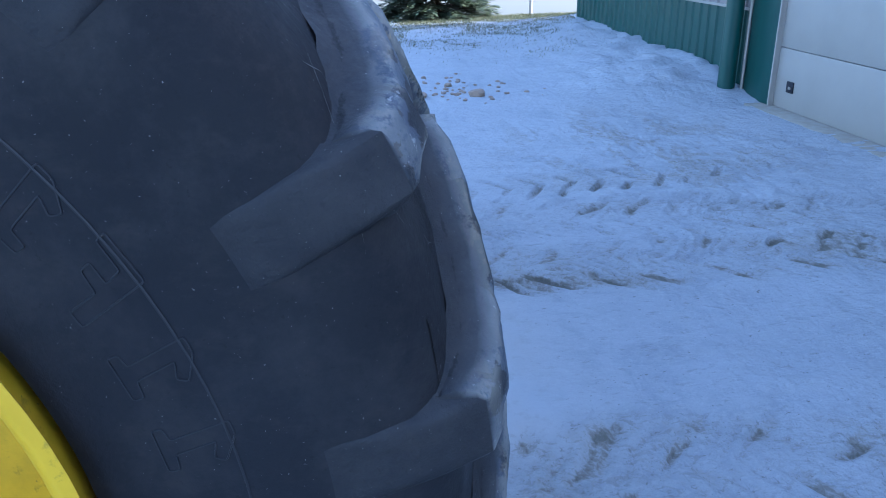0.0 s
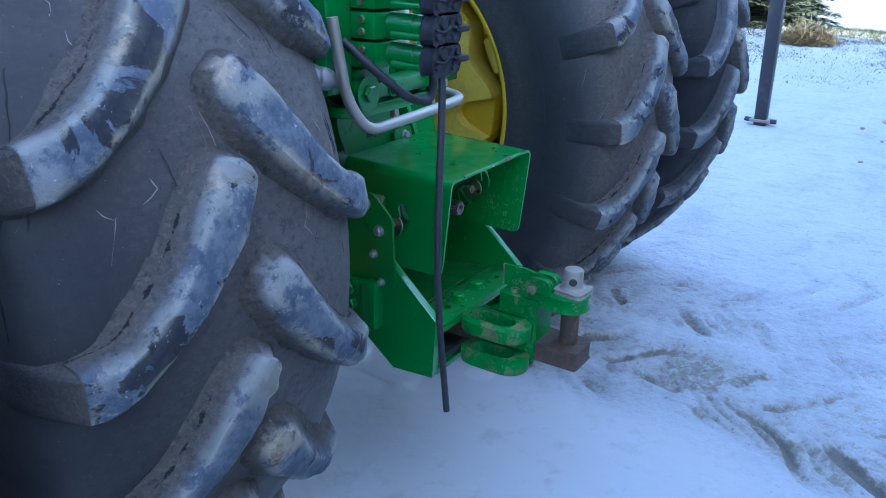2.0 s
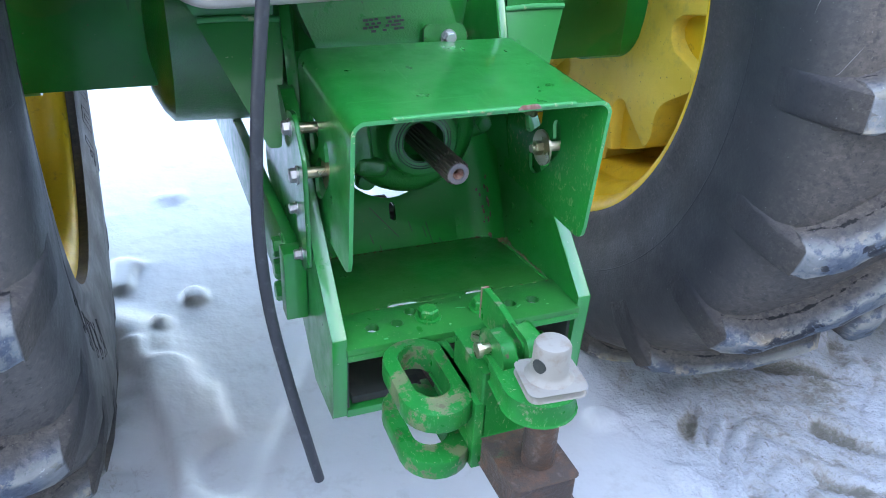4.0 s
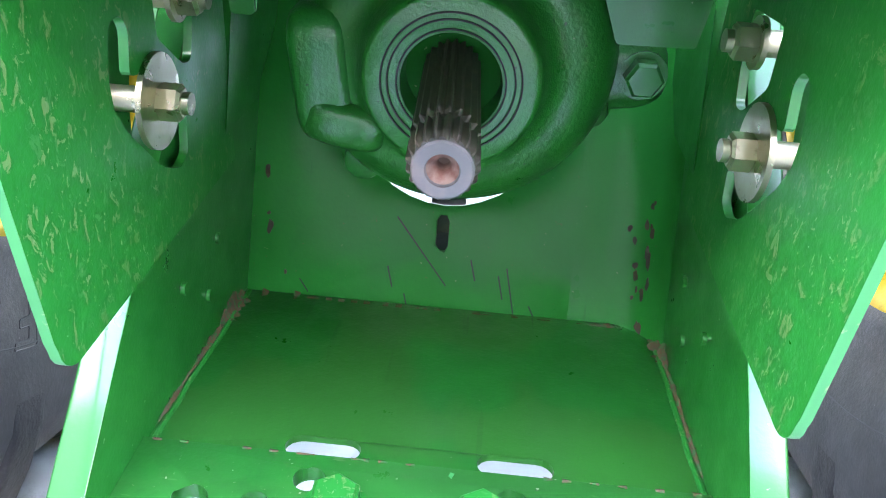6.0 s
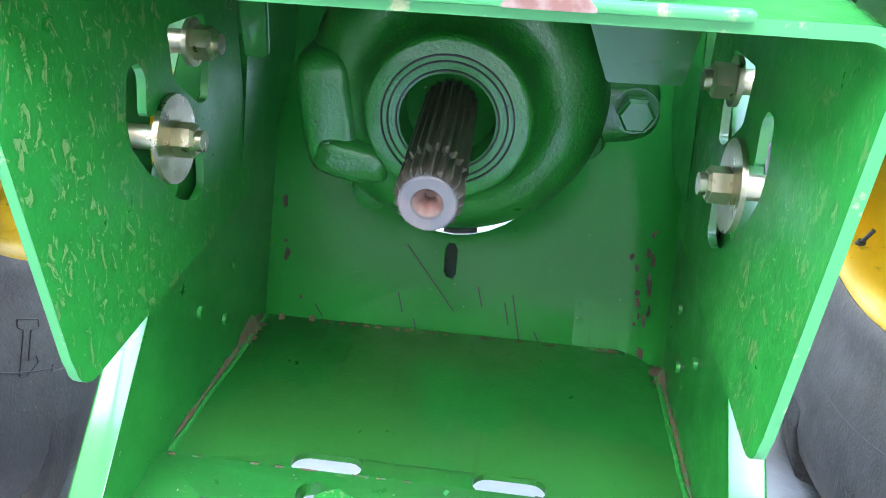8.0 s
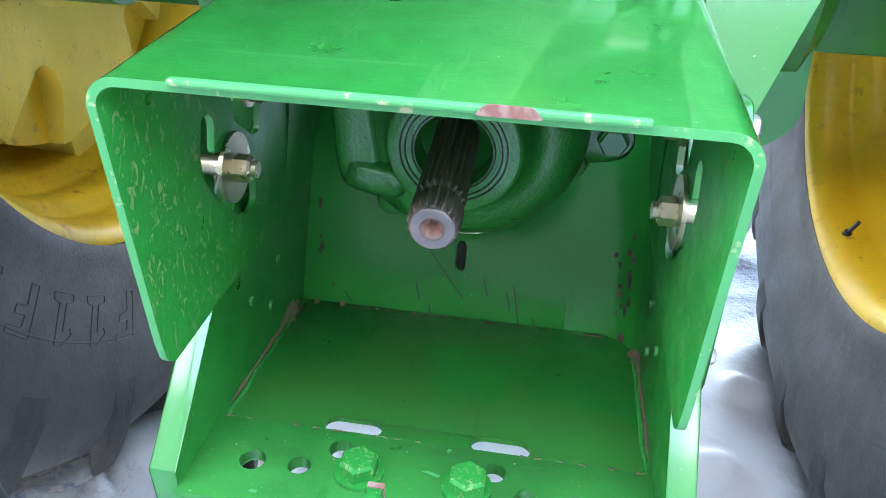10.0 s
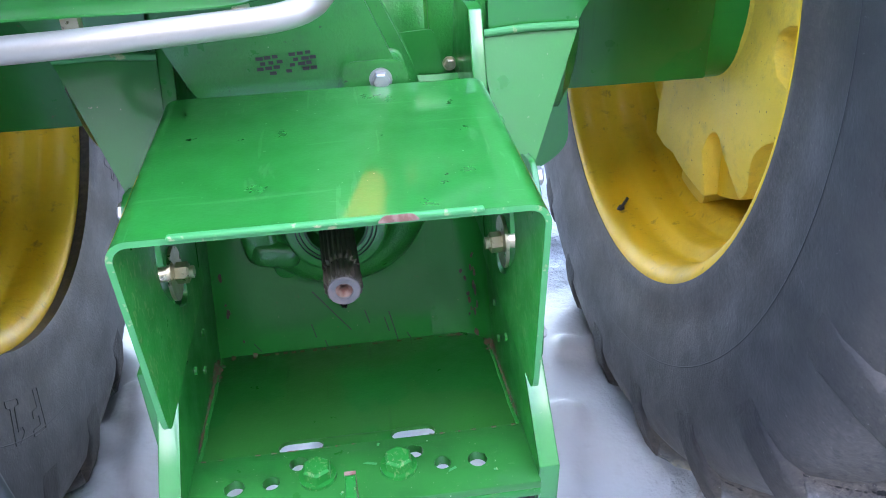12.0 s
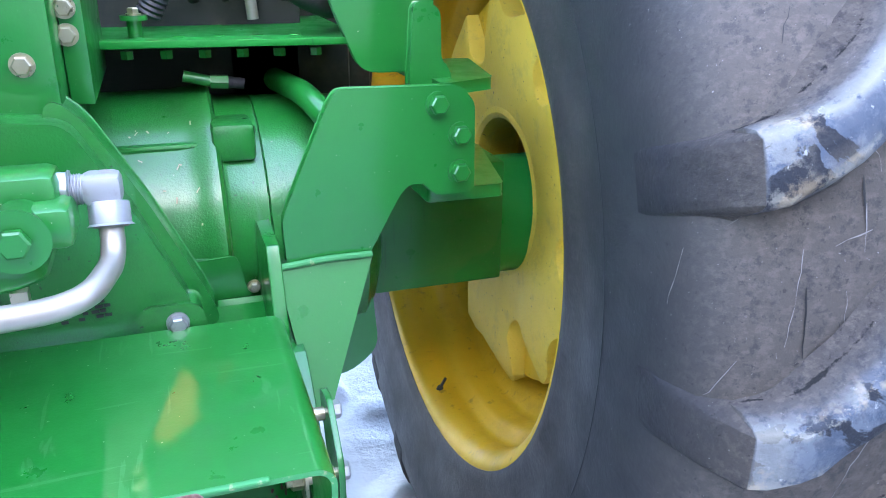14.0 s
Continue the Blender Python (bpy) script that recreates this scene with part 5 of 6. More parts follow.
def scratch(x0, z0, x1, z1, w=0.0007):
    """A thin dark scratch on the back plate."""
    bm = bmesh.new()
    a, b = [Vector((x, 0.2655 + 0.45 * (z - 0.582), z)) for x, z in ((x0, z0), (x1, z1))]
    side = (b - a).cross(Vector((0, 1, -0.45))).normalized() * w
    off = Vector((0, -0.0006, 0.0003))
    bm.faces.new([bm.verts.new(p + off) for p in (a - side, a + side, b + side, b - side)])
    part("scratch", bm, INK, tractor)


for line in ((-0.060, 0.680, -0.004, 0.618), (-0.047, 0.607, -0.040, 0.585), (-0.020, 0.592, 0.004, 0.586), (0.058, 0.640, 0.074, 0.575), (0.050, 0.632, 0.056, 0.610),
             (-0.066, 0.632, -0.060, 0.612), (-0.158, 0.612, -0.148, 0.600), (0.020, 0.645, 0.026, 0.625), (-0.085, 0.592, -0.058, 0.590), (0.084, 0.606, 0.090, 0.596)):
    scratch(*line)
rng = random.Random(17)
for k in range(26):
    sx = rng.choice((-1, 1, 1))
    bm = bmesh.new()
    y, z = rng.uniform(0.262, 0.34), rng.uniform(0.59, 0.72)
    y = 0.2655 + 0.45 * (z - 0.582) - 0.001
    x = sx * (0.199 - abs(rng.gauss(0, 0.009)))
    r = rng.uniform(0.001, 0.0036)
    tall = rng.uniform(1.0, 3.2)
    blot = [(r * rng.uniform(0.5, 1.2) * math.cos(a), r * tall * rng.uniform(0.6, 1.2) * math.sin(a)) for a in (k2 * math.pi / 5 for k2 in range(10))]
    at_wall = 0.2132 - x if x > 0 else 1.0
    rise = BEND - math.sqrt(max(0.0, BEND ** 2 - (BEND - at_wall) ** 2)) if at_wall < BEND else 0.0
    spot = Vector((x, y, z)) + PLATE_N * rise
    sheet(bm, blot, [], spot, (1, 0, 0), back_v, 0.0012, (-0.4 if rise else 0, -0.91, 0.41))
    part("rust_spot", bm, RUST, tractor)

# lower plates under the shelf
bm = bmesh.new()
box(bm, -0.2125, 0.2125, -0.072, -0.030, 0.478, 0.494)
part("bottom_plate", bm, GREEN, tractor, bevel=0.0015)
bm = bmesh.new()
sheet(bm, rounded([(0.05, -0.078), (0.19, -0.078), (0.19, -0.008), (0.05, -0.008)], 0.008), [circle2(0.135, -0.03, 0.011, 16), circle2(0.17, -0.03, 0.013, 16)], (0, 0, 0.520), (1, 0, 0), (0, 1, 0), 0.016, (0, 0, 1))
part("drilled_plate", bm, GREEN_WORN, tractor, "drilled green plate inside the drawbar box", bevel=0.001)
# near-black pieces added inside the drawbar box, its shade put into their colour
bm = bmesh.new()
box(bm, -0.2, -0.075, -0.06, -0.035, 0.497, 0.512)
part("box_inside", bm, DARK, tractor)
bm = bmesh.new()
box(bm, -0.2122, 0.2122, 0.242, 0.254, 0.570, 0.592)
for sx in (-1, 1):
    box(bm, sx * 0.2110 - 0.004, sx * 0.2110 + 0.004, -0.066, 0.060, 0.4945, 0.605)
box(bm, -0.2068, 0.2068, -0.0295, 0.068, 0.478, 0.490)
part("box_back", bm, DARK, tractor, "grimy inside of the drawbar box, its shade in the colour")
bm = bmesh.new()
rod(bm, (0.070, -0.052, 0.536), (0.070, -0.052, 0.546), 0.017, 14)
part("bolt_end", bm, RUST, tractor, "rusty bolt end")
bm = bmesh.new()
rod(bm, (0.062, -0.03, 0.53), (0.062, -0.03, 0.61), 0.013, 14)
part("spacer", bm, GREEN, tractor)
bolt((-0.057, -0.036, 0.632), (0, 0, 1), 0.0185, 0.020, tractor, GREEN_WORN)
bolt((0.044, -0.036, 0.632), (0, 0, 1), 0.0185, 0.020, tractor, GREEN_WORN)

# ---- shield over the power take-off ----
SHIELD_T, SHIELD_R = 0.0065, 0.022


SLOT_LOW = [(0.026, 0.909), (0.036, 0.938), (0.052, 0.939), (0.060, 0.928), (0.053, 0.900), (0.100, 0.892), (0.138, 0.858), (0.130, 0.815), (0.113, 0.810), (0.084, 0.824), (0.041, 0.867), (0.027, 0.888)]
SLOT_HIGH = [(0.100, 0.952), (0.166, 0.948), (0.165, 0.905), (0.155, 0.880), (0.139, 0.882), (0.100, 0.912)]


bm = bmesh.new()
# bent top with its two round folds
arc = [(-0.2085 + SHIELD_R - SHIELD_R * math.cos(a), -SHIELD_R + SHIELD_R * math.sin(a)) for a in np.linspace(0, math.pi / 2, 8)]
inn = [(-0.2085 + SHIELD_R - (SHIELD_R - SHIELD_T) * math.cos(a), -SHIELD_R + (SHIELD_R - SHIELD_T) * math.sin(a)) for a in np.linspace(0, math.pi / 2, 8)]
arc += [(-x, z) for x, z in reversed(arc)]
inn += [(-x, z) for x, z in reversed(inn)]
rows = [[[bm.verts.new((x, y, z + top)) for x, z in line] for line in (arc, inn)] for y, top in ((-0.102, 1.023), (0.0665, 1.029), (0.235, 1.035))]
for a, b in zip(rows, rows[1:]):
    for k in range(2):
        for i in range(len(arc) - 1):
            f = bm.faces.new((a[k][i], a[k][i + 1], b[k][i + 1], b[k][i]))
            f.material_index = 2 if k else 0
for row in (rows[0], rows[-1]):
    for i in range(len(arc) - 1):
        f = bm.faces.new((row[0][i], row[0][i + 1], row[1][i + 1], row[1][i]))
        f.material_index = 1
shield = part("shield", bm, [TOP_GREEN, EDGE, GREEN_WORN], tractor, "bent green sheet-steel shield over the drive shaft", sharp=50)
for sx in (1, -1):
    bm = bmesh.new()
    top0, top1 = 1.023 - SHIELD_R, 1.035 - SHIELD_R
    outline = [(-0.102, top0), (-0.0805, 0.792)] + [(-0.0585 + 0.020 * math.cos(a), 0.785 + 0.020 * math.sin(a)) for a in np.linspace(math.pi, 1.5 * math.pi, 6)] + [(0.235, 0.765), (0.235, top1)]
    sheet(bm, outline, [rounded(SLOT_LOW, 0.006, 3), rounded(SLOT_HIGH, 0.006, 3)], (sx * 0.2085, 0, 0), (0, 1, 0), (0, 0, 1), SHIELD_T, (-sx, 0, 0))
    bm.faces.ensure_lookup_table()
    for f in bm.faces:
        f.normal_update()
        side_x = [v.co.x for v in f.verts]
        mid = f.calc_center_median()
        slot = 0.02 < mid.y < 0.18 and 0.80 < mid.z < 0.96
        f.material_index = (0 if slot else 1) if max(side_x) - min(side_x) > 0.001 else (2 if abs(side_x[0]) < 0.205 else 0)
    part("shield_side", bm, [GREEN, EDGE, GREEN_WORN], shield, "scuffed green shield side with slots for the clamp bolts", sharp=30)
bm = bmesh.new()
box(bm, -0.150, 0.142, -0.107, -0.099, 1.0215, 1.0265)
part("front_lip", bm, EDGE, shield, "raised front lip with chipped paint", bevel=0.002)
bm = bmesh.new()
sheet(bm, rounded([(0.040, 0.001), (0.047, 0.0085), (0.074, 0.0085), (0.081, 0.001)], 0.003), [], (0, -0.1095, 1.0215), (1, 0, 0), (0, 0, 1), 0.001, (0, -1, 0))
part("paint_chip", bm, RUST_EDGE, shield, "rusty bare chip on the lip")
for sx in (1, -1):
    for y, z, rw in ((0.085, 0.873, 0.033), (0.135, 0.932, 0.018)):
        # clamp bolt, washer and nut
        bm = bmesh.new()
        rod(bm, (sx * 0.24, y, z), (sx * 0.200, y, z), 0.0092, 18)
        rod(bm, (sx * 0.201, y, z), (sx * 0.177, y, z), 0.0078, 16)
        part("clamp_bolt", bm, STEEL, tractor, "zinc plated bolt")
        bm = bmesh.new()
        rod(bm, (sx * 0.2015, y, z), (sx * 0.1975, y, z), rw, 36)
        part("washer", bm, STEEL, tractor, "zinc plated washer")
        bm = bmesh.new()
        rod(bm, (sx * 0.1975, y, z), (sx * 0.184, y, z), 0.0132, 6)
        rod(bm, (sx * 0.184, y, z), (sx * 0.182, y, z), 0.0125, 6, 0.0105)
        part("nut", bm, STEEL, tractor, "zinc plated hex nut")

# ---- power take-off: gear case, ring and splined shaft ----
PTO_Z, PTO_X = 0.880, -0.006
bm = bmesh.new()
lathe(bm, [(0.168, 0.038), (0.168, 0.063), (0.170, 0.0665), (0.176, 0.0685), (0.190, 0.071), (0.200, 0.076), (0.206, 0.083), (0.208, 0.091), (0.209, 0.099), (0.213, 0.108), (0.220, 0.117), (0.230, 0.1245), (0.245, 0.130), (0.262, 0.131), (0.285, 0.120), (0.42, 0.105)],
      (PTO_X, -0.018, PTO_Z), (0, 1, 0), 96)
case = part("gear_case", bm, CAST, tractor, "green cast drive housing", sharp=48)


def knob(bm, centre, half, m=None, n=2.8, seg=28):
    """A rounded cast lump: a superellipsoid."""
    def pw(v):
        return math.copysign(abs(v) ** (2 / n), v)
    rows = []
    for i in range(seg // 2 + 1):
        b = -math.pi / 2 + math.pi * i / (seg // 2)
        rows.append([bm.verts.new((half[0] * pw(math.cos(b)) * pw(math.cos(a)), half[1] * pw(math.cos(b)) * pw(math.sin(a)), half[2] * pw(math.sin(b)))) for a in (2 * math.pi * k / seg for k in range(seg))])
    for a, b in zip(rows, rows[1:]):
        for k in range(seg):
            bm.faces.new((a[k], a[(k + 1) % seg], b[(k + 1) % seg], b[k]))
    bmesh.ops.remove_doubles(bm, verts=bm.verts, dist=1e-5)
    bmesh.ops.transform(bm, matrix=Matrix.Translation(centre) @ (m or Matrix()), verts=bm.verts)


# the cast ear: a rounded arm down to a rounded foot
bm = bmesh.new()
knob(bm, (-0.112, 0.222, 0.862), (0.026, 0.040, 0.056), Matrix.Rotation(radians(-6), 4, "Y"), 4.5)
part("casting_ear", bm, CAST, tractor, sharp=80)
bm = bmesh.new()
knob(bm, (-0.092, 0.212, 0.825), (0.036, 0.036, 0.021), Matrix.Rotation(radians(10), 4, "Y"), 3.6)
part("casting_ear", bm, CAST, tractor, sharp=80)
bm = bmesh.new()
knob(bm, (0.130, 0.268, 0.868), (0.042, 0.030, 0.033), Matrix.Rotation(radians(-8), 4, "Y"), 3.2)
part("casting_ear", bm, CAST, tractor, sharp=80)
bolt((0.148, 0.243, 0.871), (0, -1, 0), 0.0165, 0.020, tractor)
bm = bmesh.new()
rod(bm, (0.108, 0.252, 0.838), (0.108, 0.235, 0.838), 0.017, 16)
part("core_plug", bm, CAST, tractor, bevel=0.004)
bm = bmesh.new()
rod(bm, (-0.085, 0.252, 0.772), (-0.085, 0.235, 0.772), 0.018, 16)
part("core_plug", bm, CAST, tractor, bevel=0.004)
for r in (0.0405, 0.0475, 0.0525):
    bm = bmesh.new()
    lathe(bm, [(0.1665, r - 0.0006), (0.1665, r + 0.0006), (0.170, r + 0.0006), (0.170, r - 0.0006)], (PTO_X, -0.018, PTO_Z), (0, 1, 0), 72, closed=True)
    part("seal_groove", bm, DARK, case)
bm = bmesh.new()
lathe(bm, [(0.167, 0.0385), (0.200, 0.037), (0.212, 0.02), (0.213, 0.0)], (PTO_X, -0.018, PTO_Z), (0, 1, 0), 64)
part("seal", bm, GREEN, tractor)
# splined shaft with its ring groove and centre hole
bm = bmesh.new()
teeth = 20


def spline_ring(y, scale, flat=False):
    vs = []
    for k in range(teeth):
        for d, r in ((-0.34, 0.0222), (-0.16, 0.0222), (0.22, 0.0188), (0.44, 0.0188)):
            rr = 0.0195 if flat else r
            a = 2 * math.pi * (k + d) / teeth
            vs.append(bm.verts.new((rr * scale * math.cos(a) + PTO_X * max(0.0, y) / 0.15, y, PTO_Z + rr * scale * math.sin(a))))
    return vs


rings = [spline_ring(0.0, 0.9, True), spline_ring(0.004, 0.95), spline_ring(0.007, 1.0), spline_ring(0.034, 1.0), spline_ring(0.037, 0.9, True), spline_ring(0.043, 0.9, True), spline_ring(0.046, 1.0),
         spline_ring(0.13, 1.0), spline_ring(0.20, 1.0)]
for a, b in zip(rings, rings[1:]):
    for i in range(len(a)):
        j = (i + 1) % len(a)
        bm.faces.new((a[i], a[j], b[j], b[i]))
shaft = part("drive_shaft", bm, SHAFT, tractor, "dark oily splined drive shaft", sharp=30)
bm = bmesh.new()
lathe(bm, [(0.0045, 0.0188), (-0.0005, 0.0185), (-0.0015, 0.0172), (-0.0015, 0.0104), (0.0010, 0.0096)], (0, 0, PTO_Z), (0, 1, 0), 48)
part("shaft_end", bm, END, shaft, "bare machined shaft end with a centre hole")
bm = bmesh.new()
lathe(bm, [(0.0010, 0.0097), (0.008, 0.0045), (0.016, 0.0035), (0.0162, 0.0)], (0, 0, PTO_Z), (0, 1, 0), 40)
part("centre_hole", bm, RUST_EDGE, shaft, "rusty centre hole")

# ---- drawbar, hammer strap and loops ----
bm = bmesh.new()
sheet(bm, rounded([(-0.064, 0.012), (0.040, 0.012), (0.040, -0.402), (-0.058, -0.402)], 0.010), [], (0, 0, 0.525), (1, 0, 0), (0, 1, 0), 0.051, (0, 0, 1))
part("drawbar", bm, RUST, tractor, "rust-brown steel drawbar", bevel=0.004)
bm = bmesh.new()
sheet(bm, rounded([(-0.066, -0.172), (0.032, -0.172), (0.032, -0.285), (-0.066, -0.285)], 0.006), [], (0, 0, 0.5765), (1, 0, 0), (0, 1, 0), 0.1215, (0, 0, 1))
strap = part("hammer_strap", bm, CHIPPED, tractor, "chipped green steel strap over the drawbar", bevel=0.004)
bm = bmesh.new()
tongue = [(-0.054, -0.27), (0.028, -0.27), (0.034, -0.33)] + [(-0.012 + 0.052 * math.cos(a), -0.352 + 0.050 * math.sin(a)) for a in np.linspace(0.3, -math.pi - 0.3, 15)] + [(-0.060, -0.32)]
sheet(bm, tongue, [], (0, 0, 0.683), (1, 0, 0), (0, 1, 0), 0.037, (0, 0, 1))
part("strap_tongue", bm, CHIPPED, strap, bevel=0.004)
bm = bmesh.new()
sheet(bm, rounded([(-0.155, 0.70), (-0.155, 0.757), (-0.215, 0.757), (-0.30, 0.745), (-0.30, 0.70)], 0.008), [], (-0.016, 0, 0), (0, 1, 0), (0, 0, 1), 0.011, (1, 0, 0))
part("latch_plate", bm, CHIPPED, strap, "upright green latch plate with a bare edge", bevel=0.001)
bm = bmesh.new()
box(bm, -0.0165, -0.0045, -0.1575, -0.153, 0.70, 0.7565)
part("bare_edge", bm, RUST_EDGE, strap)
for x0, x1 in ((-0.052, -0.030), (-0.012, 0.014)):
    bm = bmesh.new()
    sheet(bm, rounded([(-0.235, 0.698), (-0.235, 0.735), (-0.255, 0.752), (-0.30, 0.752), (-0.312, 0.735), (-0.312, 0.698)], 0.012), [], (x0, 0, 0), (0, 1, 0), (0, 0, 1), x1 - x0, (1, 0, 0))
    part("latch_ear", bm, CHIPPED, strap, bevel=0.004)
bm = bmesh.new()
rod(bm, (-0.066, -0.268, 0.728), (0.025, -0.268, 0.728), 0.008, 14)
rod(bm, (-0.066, -0.268, 0.728), (-0.073, -0.268, 0.728), 0.012, 14)
part("latch_pin", bm, STEEL, strap, "worn steel latch pin")
bm = bmesh.new()
rod(bm, (-0.040, -0.205, 0.697), (-0.040, -0.205, 0.706), 0.012, 16)
part("rivet", bm, STEEL, strap)
for z, t in ((0.606, 0.036), (0.515, 0.034)):
    bm = bmesh.new()
    ring_out = [(-0.118 + b * 1.0, -0.195 + a) for a, b in stadium(0, 0, 0.042, 0.056, 10)]
    ring_in = [(-0.122 + b, -0.190 + a) for a, b in stadium(0, 0, 0.036, 0.028, 10)]
    sheet(bm, ring_out, [ring_in], (0, 0, z), (1, 0, 0), (0, 1, 0), t, (0, 0, 1))
    part("chain_loop", bm, LOOP, tractor, "thick chipped green safety chain loop", bevel=0.004)
bm = bmesh.new()
box(bm, -0.075, -0.055, -0.285, -0.12, 0.515, 0.642)
part("loop_plate", bm, CHIPPED, tractor, bevel=0.003)

# hitch pin, standing in the drawbar
pin = new("hitch_pin")
pin.location = (-0.001, -0.353, 0.545)
tagged(pin, "rusty round steel hitch pin with a square collar in the drawbar", "pin")
bm = bmesh.new()
rod(bm, (0, 0, -0.022), (0, 0, 0.180), 0.0245, 32)
part("shank", bm, RUST, pin, "rust-brown round shank")
bm = bmesh.new()
sheet(bm, rounded([(-0.045, -0.038), (0.036, -0.045), (0.045, 0.030), (-0.034, 0.040)], 0.014, 6), [], (0, 0, 0.1755), (1, 0, 0), (0, 1, 0), 0.012, (0, 0, 1))
part("collar", bm, PINSTEEL, pin, "grey square collar plate", bevel=0.003)
bm = bmesh.new()
lathe(bm, [(0.186, 0.036), (0.188, 0.0345), (0.192, 0.0290), (0.198, 0.0262), (0.236, 0.0258), (0.2405, 0.0235), (0.242, 0.019), (0.242, 0.0)], (0, 0, 0), (0, 0, 1), 40)
part("head", bm, PINSTEEL, pin, "dull grey round head")
# near-black disc on the head, painting the hole's shaded inside
bm = bmesh.new()
rod(bm, (-0.0245, -0.0105, 0.213), (-0.018, -0.008, 0.213), 0.0105, 18)
part("cross_hole", bm, DARK, pin, "dark disc for the cross hole in the head")
# thin near-black ring round the shank near the drawbar's top
bm = bmesh.new()
lathe(bm, [(0.0285, 0.0246), (0.0295, 0.029), (0.0295, 0.0246)], (0, 0, 0), (0, 0, 1), 40)
part("wear_ring", bm, DARK, pin)

# ---- rear cover, manifold and remote valves above the shield ----
bm = bmesh.new()
sheet(bm, rounded([(-0.165, 1.02), (0.105, 1.015), (0.098, 1.035), (0.033, 1.19), (-0.030, 1.305), (-0.22, 1.32), (-0.20, 1.10)], 0.02), [], (0, 0.262, 0), (1, 0, 0), (0, 0, 1), 0.09, (0, 1, 0))
part("rear_cover", bm, CAST, tractor, "green cast rear cover", bevel=0.012)
bm = bmesh.new()
sheet(bm, rounded([(0.025, 1.06), (0.098, 1.06), (0.105, 1.02), (0.07, 1.005), (0.03, 1.02)], 0.014), [], (0, 0.243, 0), (1, 0, 0), (0, 0, 1), 0.05, (0, 1, 0))
part("casting_ear", bm, CAST, tractor, bevel=0.008)
bolt((0.070, 0.243, 1.04), (0, -1, 0), 0.012, 0.015, tractor, ZINC, True, "grey zinc plated flange bolt")
bm = bmesh.new()
sheet(bm, rounded([(0.02, 1.00), (0.128, 1.00), (0.112, 1.045), (0.048, 1.185), (-0.015, 1.300), (-0.05, 1.33), (-0.08, 1.20)], 0.02), [], (0, 0.310, 0), (1, 0, 0), (0, 0, 1), 0.07, (0, 1, 0))
part("cover_flange", bm, CAST, tractor, bevel=0.008)
bm = bmesh.new()
rng = random.Random(8)
for row in range(4):
    for col in range(7):
        if rng.random() < 0.85:
            x = -0.086 + 0.0105 * col + 0.005 * (row % 2)
            z = 1.070 - 0.0068 * row + 0.0008 * col
            box(bm, x, x + rng.uniform(0.006, 0.0095), 0.2595, 0.2605, z, z + 0.0042)
part("cover_label", bm, INK, tractor, "small black printed label with unreadable lines")
# horizontal mounting plates
bm = bmesh.new()
sheet(bm, rounded([(-0.36, 0.05), (-0.085, 0.05), (-0.05, 0.075), (-0.05, 0.40), (-0.40, 0.40), (-0.40, 0.085)], 0.025), [], (0, 0, 1.188), (1, 0, 0), (0, 1, 0), 0.026, (0, 0, 1))
part("mounting_plate", bm, GREEN, tractor, "thick green mounting plate", bevel=0.004)
bm = bmesh.new()
sheet(bm, rounded([(-0.60, 0.10), (-0.47, 0.085), (-0.40, 0.12), (-0.40, 0.40), (-0.60, 0.40)], 0.02), [], (0, 0, 1.205), (1, 0, 0), (0, 1, 0), 0.03, (0, 0, 1))
part("mounting_plate", bm, GREEN, tractor, bevel=0.004)
for x in (-0.23, -0.07):
    bm = bmesh.new()
    box(bm, x - 0.008, x + 0.008, 0.046, 0.06, 1.170, 1.188)
    part("spacer", bm, STEEL, tractor)
# manifold bar with its bosses
bm = bmesh.new()
box(bm, -0.385, -0.075, 0.045, 0.115, 1.222, 1.262)
manifold = part("manifold", bm, GREEN, tractor, "green cast hydraulic manifold", bevel=0.012)
for x, rb in ((-0.355, 0.034), (-0.061, 0.026)):
    bm = bmesh.new()
    rod(bm, (x, 0.030, 1.246), (x, 0.13, 1.246), rb, 32)
    part("port_boss", bm, GREEN, manifold, bevel=0.006)
    bolt((x, 0.030, 1.246), (0, -1, 0), rb * 0.6, 0.012, manifold, GREEN, False)
bm = bmesh.new()
box(bm, -0.075, -0.012, 0.05, 0.125, 1.225, 1.268)
part("port_block", bm, GREEN, manifold, bevel=0.010)
bolt((-0.245, 0.045, 1.242), (0, -1, 0), 0.016, 0.012, manifold, GREEN, True)
for x in (-0.09, -0.3):
    bm = bmesh.new()
    rod(bm, (x, 0.08, 1.212), (x, 0.08, 1.225), 0.018, 18)
    part("spacer", bm, GREEN, manifold)
# silver pressure pipe with its elbow fitting
bm = bmesh.new()
pipe(bm, smooth_path([(0.018, 0.112, 1.240), (0.018, 0.09, 1.195), (-0.006, -0.008, 1.190), (-0.19, -0.005, 1.178), (-0.40, 0.0, 1.170), (-0.445, 0.02, 1.245), (-0.462, 0.04, 1.42)], 0.055, 8), 0.0128, 18)
part("pressure_pipe", bm, ALU, tractor, "bent silver hydraulic pipe")
bm = bmesh.new()
box(bm, -0.006, 0.034, 0.102, 0.140, 1.250, 1.283)
elbow = part("elbow", bm, FITTING, tractor, "dull silver hydraulic elbow fitting", bevel=0.008)
nut_a, nut_b = Vector((0.018, 0.1050, 1.2285)), Vector((0.018, 0.1140, 1.2530))
bm = bmesh.new()
rod(bm, nut_a, nut_b, 0.0225, 6, turn=0.35)
part("pipe_nut", bm, FITTING, elbow, "large silver hexagon nut", bevel=0.0025)
bm = bmesh.new()
axis = (nut_b - nut_a).normalized()
